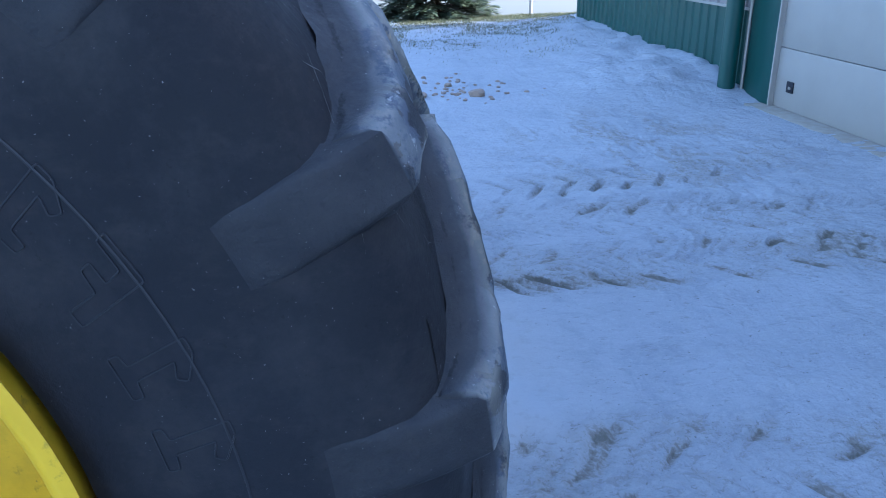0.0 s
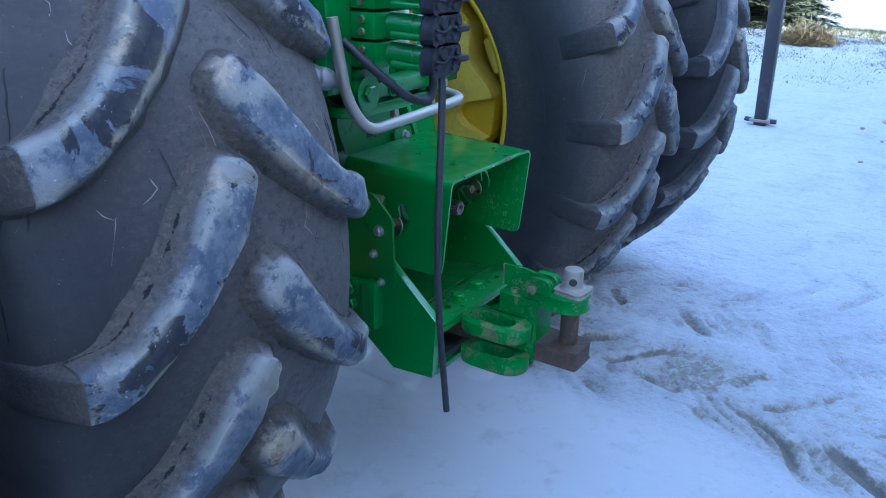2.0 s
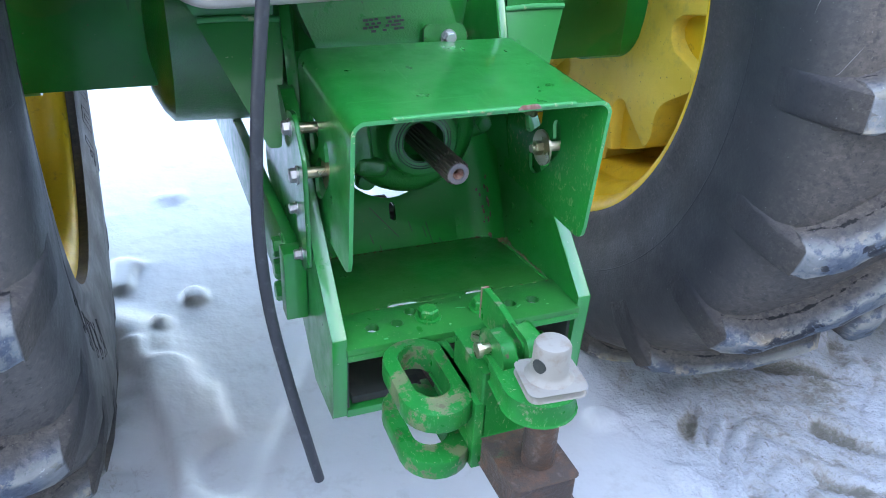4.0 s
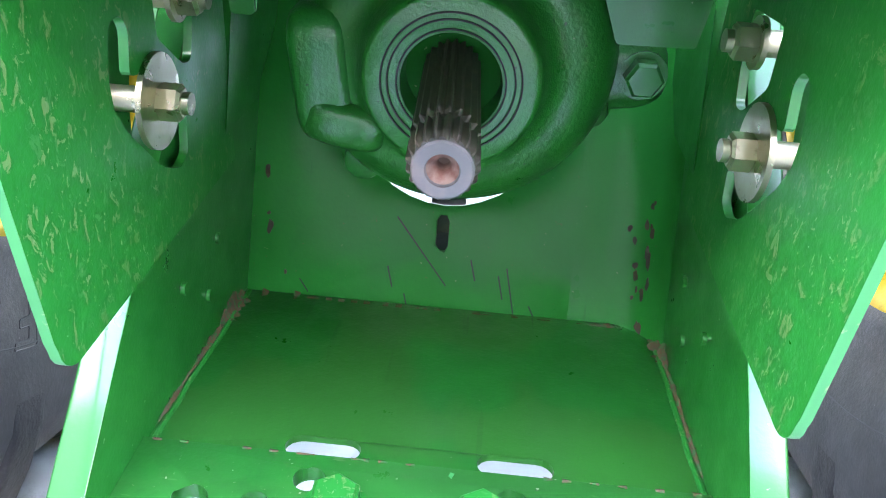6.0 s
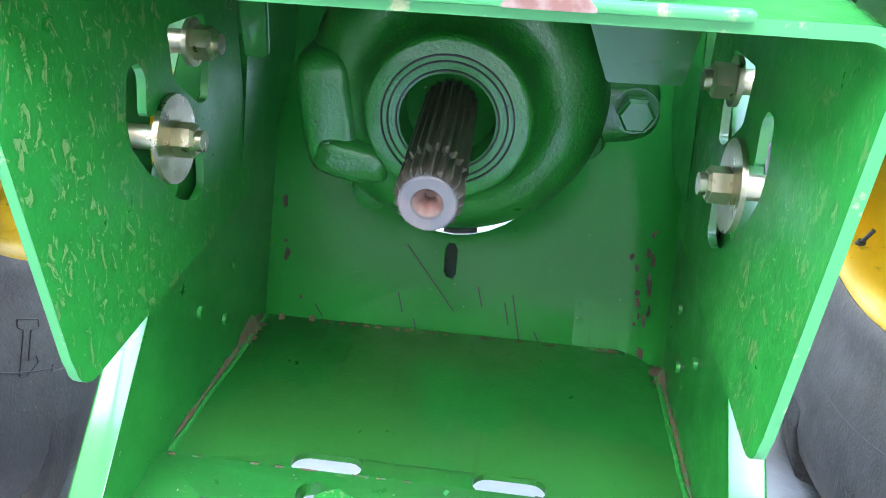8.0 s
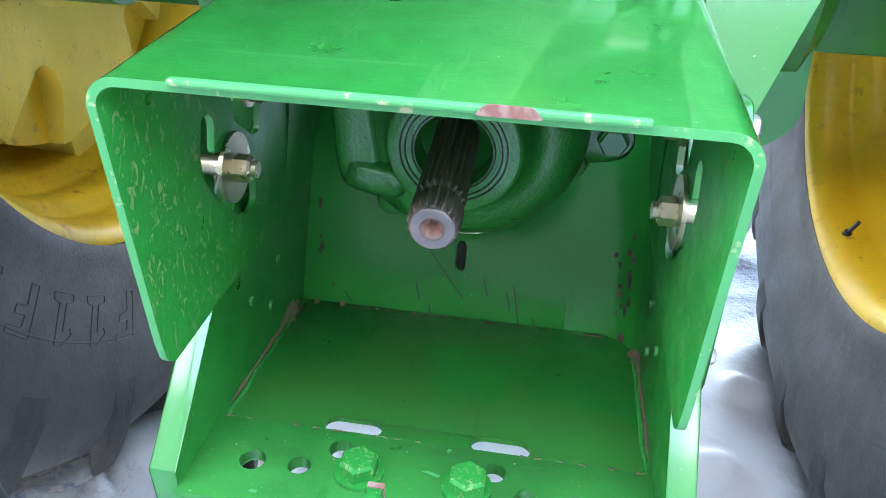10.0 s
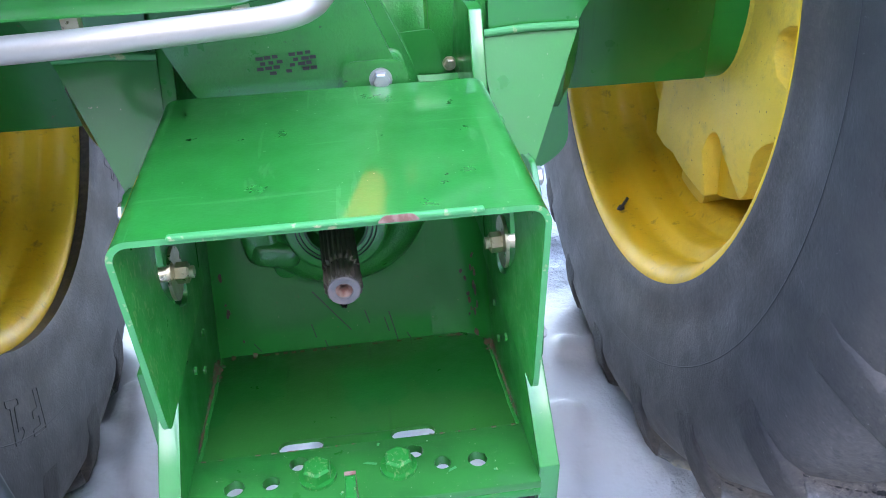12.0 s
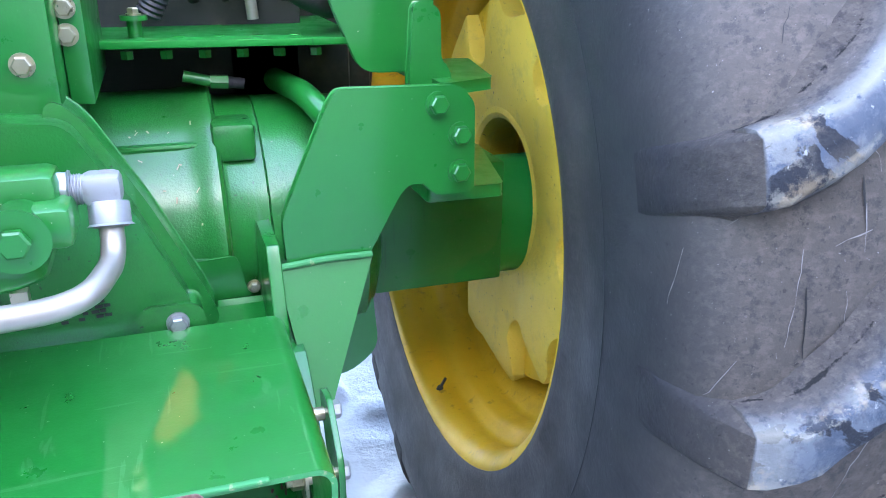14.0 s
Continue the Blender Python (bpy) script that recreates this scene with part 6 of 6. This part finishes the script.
lathe(bm, [(-0.0006, 0.0135), (-0.0016, 0.0150), (-0.0016, 0.0172), (-0.0002, 0.0188)], nut_a, axis, 32)
part("nut_collar", bm, PINSTEEL, elbow, "tan ring of dirt round the nut's mouth")
bm = bmesh.new()
for k in range(4):
    lathe(bm, [(0.0, 0.0150), (0.0012, 0.0170), (0.0024, 0.0150)], (-0.0055 - 0.0027 * k, 0.12, 1.267), (-1, 0, 0), 24)
rod(bm, (-0.002, 0.12, 1.267), (-0.018, 0.12, 1.267), 0.0152, 24)
part("thread", bm, FITTING, elbow, "fine silver thread")
bm = bmesh.new()
rod(bm, (-0.0165, 0.12, 1.267), (-0.029, 0.12, 1.267), 0.0215, 6, turn=0.3)
part("elbow_nut", bm, FITTING, elbow, bevel=0.002)
bm = bmesh.new()
box(bm, -0.105, -0.025, 0.085, 0.15, 1.238, 1.293)
part("port_block", bm, GREEN, tractor, bevel=0.012)
bm = bmesh.new()
rod(bm, (-0.494, 0.066, 1.297), (-0.456, 0.061, 1.288), 0.0265, 6, turn=0.25)
port_nut = part("pipe_nut", bm, FITTING, tractor, "silver hexagon pipe nut", bevel=0.003)
bm = bmesh.new()
pipe(bm, smooth_path([(-0.490, 0.066, 1.297), (-0.530, 0.070, 1.306), (-0.545, 0.085, 1.345)], 0.02), 0.0185, 16)
part("nut_pipe", bm, FITTING, port_nut, "short silver pipe in the nut")
bm = bmesh.new()
rod(bm, (-0.457, 0.061, 1.288), (-0.425, 0.058, 1.281), 0.0155, 18)
part("nipple", bm, FITTING, port_nut)

# the stack of valve sections, each with its black coupler
for k in range(5):
    z = 1.305 + 0.0635 * k
    bm = bmesh.new()
    box(bm, -0.375, -0.245, -0.005, 0.20, z, z + 0.058)
    valve = part("valve_section", bm, GREEN, tractor, "green cast remote valve section", bevel=0.005)
    bm = bmesh.new()
    rod(bm, (-0.31, -0.005, z + 0.028), (-0.31, -0.075, z + 0.028), 0.027, 28)
    rod(bm, (-0.31, -0.075, z + 0.028), (-0.31, -0.118, z + 0.028), 0.0245, 28)
    part("valve_barrel", bm, GREEN, valve, bevel=0.003)
    bm = bmesh.new()
    rod(bm, (-0.345, -0.03, z + 0.012), (-0.345, -0.112, z + 0.010), 0.009, 14, 0.0075)
    part("lever", bm, GREEN, valve, "green release lever")
    for y in (0.03, 0.12, 0.17):
        bm = bmesh.new()
        rod(bm, (-0.375, y, z + 0.042), (-0.383, y, z + 0.042), 0.008, 14)
        rod(bm, (-0.375, y, z + 0.016), (-0.383, y, z + 0.016), 0.008, 14)
        part("screw", bm, STEEL, valve)
    bm = bmesh.new()
    rng = random.Random(k)
    for i in range(5):
        box(bm, -0.3765, -0.3755, 0.070 + rng.uniform(0, 0.003), 0.086, z + 0.010 + 0.009 * i, z + 0.015 + 0.009 * i)
    part("scale_plate", bm, PALE, valve, "small printed plate with unreadable marks")
    # black coupler: body with ribs, caps and arms
    bm = bmesh.new()
    sheet(bm, rounded([(-0.362, z - 0.002), (-0.268, z - 0.002), (-0.258, z + 0.020), (-0.262, z + 0.056), (-0.300, z + 0.060), (-0.352, z + 0.058), (-0.366, z + 0.026)], 0.012), [], (0, -0.118, 0), (1, 0, 0), (0, 0, 1), 0.034, (0, -1, 0))
    coupler = part("coupler", bm, BLACK, valve, "black hydraulic coupler", bevel=0.004)
    for x, dz, r in ((-0.350, 0.016, 0.009), (-0.290, 0.012, 0.008), (-0.275, 0.044, 0.009), (-0.330, 0.044, 0.016)):
        bm = bmesh.new()
        rod(bm, (x, -0.148, z + dz), (x, -0.158, z + dz), r, 16, r * 0.85)
        part("cap", bm, BLACK, coupler)
    bm = bmesh.new()
    pipe(bm, smooth_path([(-0.36, -0.153, z + 0.03), (-0.33, -0.156, z + 0.022), (-0.31, -0.157, z + 0.036), (-0.27, -0.155, z + 0.026)], 0.012), 0.0035, 8)
    pipe(bm, [(-0.318, -0.150, z + 0.002), (-0.300, -0.160, z + 0.052)], 0.004, 8)
    part("rib", bm, BLACK, coupler)
    bm = bmesh.new()
    box(bm, -0.282, -0.240, -0.165, -0.148, z + 0.020, z + 0.034)
    part("arm", bm, BLACK, coupler, bevel=0.004)
bm = bmesh.new()
box(bm, -0.46, -0.375, 0.06, 0.30, 1.25, 1.62)
part("valve_end_plate", bm, GREEN, tractor, bevel=0.006)
bm = bmesh.new()
box(bm, -0.37, -0.25, 0.05, 0.25, 1.268, 1.30)
part("valve_foot", bm, GREEN, tractor, bevel=0.006)
# black hose under the valves, and the long drain hose that hangs free
bm = bmesh.new()
pipe(bm, smooth_path([(-0.43, 0.04, 1.37), (-0.40, -0.02, 1.31), (-0.345, -0.075, 1.245), (-0.29, -0.09, 1.232), (-0.262, -0.085, 1.262), (-0.262, -0.08, 1.31)], 0.05, 8), 0.0100, 14)
part("hose", bm, HOSE, tractor, "black hydraulic hose under the valves")
bm = bmesh.new()
pipe(bm, smooth_path([(-0.312, -0.138, 1.315), (-0.313, -0.142, 1.27), (-0.340, -0.156, 1.08), (-0.352, -0.160, 0.92), (-0.345, -0.160, 0.78), (-0.322, -0.156, 0.64), (-0.282, -0.150, 0.432)], 0.10, 8), 0.0085, 12)
drain = part("drain_hose", bm, HOSE, tractor, "long thin black drain hose hanging free")
bm = bmesh.new()
rod(bm, (-0.308, -0.139, 1.292), (-0.308, -0.139, 1.276), 0.0105, 14)
part("hose_clamp", bm, STEEL, drain, "steel hose clamp")

# ---- block, shelf and hoses beside the axle housing ----
bm = bmesh.new()
box(bm, -0.26, -0.035, 0.33, 0.75, 1.235, 1.62)
block = part("valve_block", bm, GREEN, tractor, "green square housing", bevel=0.005)
bm = bmesh.new()
box(bm, -0.034, -0.003, 0.42, 0.75, 1.30, 1.62)
part("side_cover", bm, GREEN, block, bevel=0.003)
for x, y, z in ((-0.072, 0.33, 1.368), (-0.025, 0.42, 1.428), (-0.026, 0.42, 1.393)):
    bm = bmesh.new()
    hex_bolt(bm, (x, y, z), (0, -1, 0), 0.012, 0.012)
    part("bolt", bm, STEEL, block, "zinc plated bolt", sharp=25)
bm = bmesh.new()
sheet(bm, rounded([(-0.012, 0.645), (0.425, 0.615), (0.425, 1.04), (-0.04, 1.04), (-0.04, 0.68)], 0.02), [circle2(0.055 + 0.065 * k, 0.69 - 0.004 * k, 0.010, 14, 0.006) for k in range(5)], (0, 0, 1.345), (1, 0, 0), (0, 1, 0), 0.012, (0, 0, 1))
part("shelf_plate", bm, BOX_GREEN, tractor, "green drilled shelf plate", bevel=0.002)
for k in range(6):
    bm = bmesh.new()
    rod(bm, (0.035 + 0.062 * k, 0.675 - 0.004 * k, 1.338), (0.035 + 0.062 * k, 0.675 - 0.004 * k, 1.325), 0.011, 6)
    part("bolt", bm, GREEN, tractor, sharp=25)
bm = bmesh.new()
rod(bm, (0.052, 0.70, 1.350), (0.052, 0.70, 1.385), 0.012, 16)
rod(bm, (0.052, 0.70, 1.385), (0.052, 0.70, 1.393), 0.022, 20)
part("stud", bm, GREEN, tractor, "green flanged stud")
bolt((0.052, 0.70, 1.393), (0, 0, 1), 0.010, 0.012, tractor, STEEL)
bm = bmesh.new()
pipe(bm, smooth_path([(0.10, 0.90, 1.62), (0.20, 0.74, 1.53), (0.34, 0.68, 1.42), (0.40, 0.72, 1.40), (0.42, 0.80, 1.46), (0.42, 0.9, 1.6)], 0.06, 8), 0.026, 16)
part("hose", bm, HOSE, tractor, "thick black rubber hose")
bm = bmesh.new()
pts = [Vector((0.075 + 0.0022 * i, 0.80 - 0.0008 * i, 1.385 + 0.0042 * i)) for i in range(44)]
pipe(bm, pts, 0.021, 14, 0.14)
part("conduit", bm, HOSE, tractor, "black corrugated conduit")
for x0, r in ((0.14, 0.014), (0.20, 0.012), (0.25, 0.016), (0.31, 0.012)):
    bm = bmesh.new()
    pipe(bm, smooth_path([(x0, 0.95, 1.38), (x0 + 0.03, 0.84, 1.43), (x0 - 0.01, 0.86, 1.60)], 0.05), r, 12)
    part("hose", bm, HOSE, tractor, "black hydraulic hose")
bm = bmesh.new()
rod(bm, (0.262, 0.84, 1.37), (0.255, 0.84, 1.47), 0.011, 14)
part("fitting", bm, ALU, tractor, "silver fitting")
bm = bmesh.new()
rod(bm, (0.12, 0.70, 1.29), (0.165, 0.70, 1.279), 0.010, 12)
rod(bm, (0.165, 0.70, 1.279), (0.195, 0.70, 1.277), 0.013, 6)
part("sensor", bm, GREEN, tractor, "green sensor plug on the housing")
bm = bmesh.new()
rod(bm, (0.195, 0.70, 1.277), (0.222, 0.70, 1.272), 0.010, 12)
part("sensor_cap", bm, BLACK, tractor)
# transmission body in front of the axle, closing the view under the cab; near-black for the shade there
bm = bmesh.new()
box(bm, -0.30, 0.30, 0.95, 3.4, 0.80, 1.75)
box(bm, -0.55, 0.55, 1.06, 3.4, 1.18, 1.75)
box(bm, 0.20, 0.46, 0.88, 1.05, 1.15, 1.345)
part("transmission", bm, DARK, tractor, "grimy transmission case, its shade put into the colour", bevel=0.02)
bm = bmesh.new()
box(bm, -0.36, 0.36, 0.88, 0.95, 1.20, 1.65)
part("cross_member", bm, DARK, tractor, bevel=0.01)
# small bent wire bracket below the housing
bm = bmesh.new()
sheet(bm, rounded([(0.08, 1.035), (0.165, 1.04), (0.172, 1.02), (0.178, 0.985), (0.20, 0.975), (0.20, 0.90), (0.08, 0.90)], 0.008), [], (0, 0.46, 0), (1, 0, 0), (0, 0, 1), 0.004, (0, 1, 0))
part("bent_plate", bm, GREEN, tractor)
bolt((0.190, 0.458, 0.985), (0, -1, 0), 0.009, 0.012, tractor, STEEL)

# unseen cab block, added to keep the sky off the shield's mirror image
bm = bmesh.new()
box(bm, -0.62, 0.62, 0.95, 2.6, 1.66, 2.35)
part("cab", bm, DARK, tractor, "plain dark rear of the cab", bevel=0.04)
# orange panel under the cab, which the shield's gloss mirrors
bm = bmesh.new()
sheet(bm, rounded([(0.011, 1.512), (0.205, 1.498), (0.115, 1.63), (0.02, 1.69), (-0.075, 1.64)], 0.008), [], (0, 0.855, 0), (1, 0, 0), (0, 0, 1), 0.02, (0, 1, 0))
part("orange_panel", bm, ORANGE, tractor, "orange panel under the cab", bevel=0.003)

# flecks of chaff on the housing, and paint chips on the shelf
rng = random.Random(41)
for k in range(15):
    x, a = rng.uniform(0.02, 0.14), radians(rng.uniform(8, 62))
    r = 0.2655
    p = Vector((x, HOUSING_Y - r * math.cos(a), AXLE_Z + r * math.sin(a)))
    n = Vector((0, -math.cos(a), math.sin(a)))
    d = Vector((rng.gauss(0, 1), 0, 0)) + Vector((0, math.sin(a), math.cos(a))) * rng.gauss(0, 1)
    d = d.normalized() * rng.uniform(0.0015, 0.0065)
    c = d.cross(n).normalized() * rng.uniform(0.0006, 0.0016)
    bm = bmesh.new()
    bm.faces.new([bm.verts.new(q + n * 0.001) for q in (p - d - c, p - d + c, p + d + c, p + d - c)])
    part("chaff", bm, CHAFF, tractor)
for x, y, ln, ang in ((0.0, -0.022, 0.017, -14), (0.104, -0.054, 0.012, 30), (-0.03, -0.07, 0.006, 60), (0.16, -0.06, 0.005, 10), (-0.15, -0.075, 0.008, 5), (0.02, 0.004, 0.005, 80)):
    bm = bmesh.new()
    u = Vector((math.cos(radians(ang)), math.sin(radians(ang)), 0))
    sheet(bm, [(0, -0.0012), (ln, -0.0022), (ln * 1.05, 0.0008), (ln * 0.3, 0.0014)], [], (x, y, 0.632), u, Vector((-u.y, u.x, 0)), 0.0008, (0, 0, 1))
    part("paint_chip", bm, EDGE, tractor, "tan paint chip on the shelf")

# ---- things in the yard ----
def stone(x, y, r, seed, flat=0.55):
    rng = random.Random(seed)
    bm = bmesh.new()
    bmesh.ops.create_icosphere(bm, subdivisions=2, radius=r)
    off = Vector((rng.uniform(-5, 5), rng.uniform(-5, 5), rng.uniform(-5, 5)))
    for v in bm.verts:
        v.co *= 1 + 0.55 * noise.noise(v.co / r * 0.9 + off)
        v.co.z *= flat
    ob = place("stone", bm, STONE, sharp=20)
    ob.location = (x, y, ground_z(x, y) + r * flat * 0.35)
    ob.rotation_euler = (0, 0, rng.uniform(0, 6))
    return tagged(ob, "brown field stone lying on the snow", "stone", "stones on the snow")


stone(5.92, -1.56, 0.095, 1)
stone(5.97, -0.93, 0.075, 2)
stone(6.6, -1.32, 0.05, 3)
rng = random.Random(21)
for k in range(70):
    stone(rng.gauss(6.35, 0.55), rng.gauss(-1.38, 0.40), rng.uniform(0.010, 0.034), 30 + k)

# leaning black leg of a parked implement, with its clamp foot
leg = tagged(new("implement_leg"), "black square steel leg with a clamped foot", "leg")
leg.location = (5.93, 0.44, 0.0)
bm = bmesh.new()
box(bm, -0.052, 0.052, -0.052, 0.052, -0.05, 2.6)
for v in bm.verts:
    v.co.x *= 1 + 0.25 * v.co.z / 2.6
    v.co.y = v.co.y * (1 + 0.25 * v.co.z / 2.6) + 0.02 * v.co.z
part("leg_tube", bm, POST_BLACK, leg, bevel=0.006)
bm = bmesh.new()
box(bm, -0.075, 0.075, -0.09, 0.09, 0.03, 0.055)
part("clamp", bm, PINSTEEL, leg, bevel=0.004)
for sy in (-1, 1):
    bm = bmesh.new()
    rod(bm, (-0.02, sy * 0.085, 0.04), (-0.02, sy * 0.14, 0.045), 0.022, 12)
    part("clamp_bolt", bm, POST_BLACK, leg)


def spruce(x, y, height, radius, seed):
    """A spruce: a tapered trunk, drooping limbs and many flat needle sprays."""
    rng = random.Random(seed)
    base = new("spruce")
    base.location = (x, y, ground_z(x, y))
    bm = bmesh.new()
    rod(bm, (0, 0, -0.1), (0, 0, height), 0.05 + 0.02 * height, 12, 0.01)
    part("trunk", bm, BARK, base)
    limbs, verts, faces = bmesh.new(), [], []
    levels = int(height * 7)
    for k in range(levels):
        h = 0.12 + (height - 0.2) * (k / levels) ** 1.15
        reach = radius * (1 - h / height) ** 0.7 * rng.uniform(0.8, 1.12)
        for i in range(24):
            a = rng.uniform(0, 2 * math.pi)
            droop = rng.uniform(-0.22, 0.12)
            tip = Vector((math.cos(a) * reach, math.sin(a) * reach, h + droop * reach + 0.12))
            root = Vector((0, 0, h))
            if k % 2 == 0:
                rod(limbs, root, tip * 0.9 + root * 0.1, 0.018, 5, 0.004)
            n = max(6, int(reach * 26))
            for j in range(n):
                t = 0.22 + 0.78 * (j + rng.random()) / n
                p = root.lerp(tip, t) + Vector((0, 0, -0.18 * reach * t * t))
                for side in (-1, 0, 1):
                    d = Vector((math.cos(a + side * rng.uniform(0.4, 1.0)), math.sin(a + side * rng.uniform(0.4, 1.0)), rng.uniform(-0.35, 0.25))).normalized()
                    ln, w = rng.uniform(0.10, 0.22), rng.uniform(0.02, 0.04)
                    c = d.cross(Vector((rng.uniform(-0.3, 0.3), rng.uniform(-0.3, 0.3), 1))).normalized() * w
                    i0 = len(verts)
                    mid = p + d * ln * 0.5
                    verts += [p, mid + c, p + d * ln, mid - c]
                    faces.append((i0, i0 + 1, i0 + 2, i0 + 3))
    tagged(part("limbs", limbs, BARK, base), kind="stuff")
    me = bpy.data.meshes.new("needles")
    me.from_pydata(verts, [], faces)
    me.materials.append(NEEDLE)
    needles = new("needles", me)
    needles.parent = base
    tagged(needles, kind="stuff")
    return tagged(base, "dense green spruce with boughs down to the snow", "tree", "spruces behind the yard")


spruce(15.8, -2.25, 4.4, 1.48, 3)
spruce(15.4, 3.30, 6.0, 2.1, 9)

# straw heap beside the second spruce
STRAW_Z = ground_z(12.6, 1.28)
verts, faces = [], []
rng = random.Random(6)
for k in range(1500):
    u, a = rng.random() ** 0.5, rng.uniform(0, 2 * math.pi)
    x, y = 12.6 + 0.6 * u * math.cos(a), 1.28 + 0.42 * u * math.sin(a)
    z = 0.30 * (1 - u * u) * rng.random() + 0.03 + STRAW_Z
    d = Vector((rng.gauss(0, 1), rng.gauss(0, 1), rng.gauss(0, 0.3))).normalized() * rng.uniform(0.08, 0.22)
    c = d.cross(Vector((0, 0, 1))).normalized() * 0.008
    i0, p = len(verts), Vector((x, y, z))
    verts += [p - d - c, p - d + c, p + d + c, p + d - c]
    faces.append((i0, i0 + 1, i0 + 2, i0 + 3))
me = bpy.data.meshes.new("straw_heap")
me.from_pydata(verts, [], faces)
me.materials.append(STRAW)
tagged(new("straw_heap", me), "small loose heap of tan straw on the snow", "straw", kind="stuff")

# thin winter grass standing through the snow at the yard's edge
verts, faces = [], []
rng = random.Random(12)
GRASS_XY = [(rng.triangular(8.2, 16.2, 14.6), rng.uniform(-6.5, 8.0)) for k in range(95000)]
GRASS_Z = ground_relief(np.array([p[0] for p in GRASS_XY]), np.array([p[1] for p in GRASS_XY]))[0]
for k, (x, y) in enumerate(GRASS_XY):
    if y < -4.4 and x < 12.5:
        continue
    if noise.noise(Vector((x * 0.8, y * 0.8, 0))) + 0.10 * (x - 11.3) < 0 and rng.random() < 0.8:
        continue
    h = rng.uniform(0.015, 0.05) * (1.7 if x > 14 else 1.0)
    lean = Vector((rng.gauss(0, 0.7), rng.gauss(0, 0.7), 1)).normalized() * h
    a = rng.uniform(0, math.pi)
    c = Vector((math.cos(a), math.sin(a), 0)) * 0.0065
    p = Vector((x, y, float(GRASS_Z[k]) - 0.004))
    i0 = len(verts)
    verts += [p - c, p + c, p + lean]
    faces.append((i0, i0 + 1, i0 + 2))
me = bpy.data.meshes.new("grass")
me.from_pydata(verts, [], faces)
me.materials.append(GRASS)
tagged(new("grass", me), "thin dry grass standing through the snow", "grass", kind="stuff")

# pale fence post beyond the yard
bm = bmesh.new()
rod(bm, (17.05, -4.76, ground_z(17.05, -4.76) - 0.1), (17.0, -4.76, 1.15), 0.045, 12, 0.04)
tagged(place("fence_post", bm, DOOR_WHITE), "thin pale fence post standing in the snow", "post")
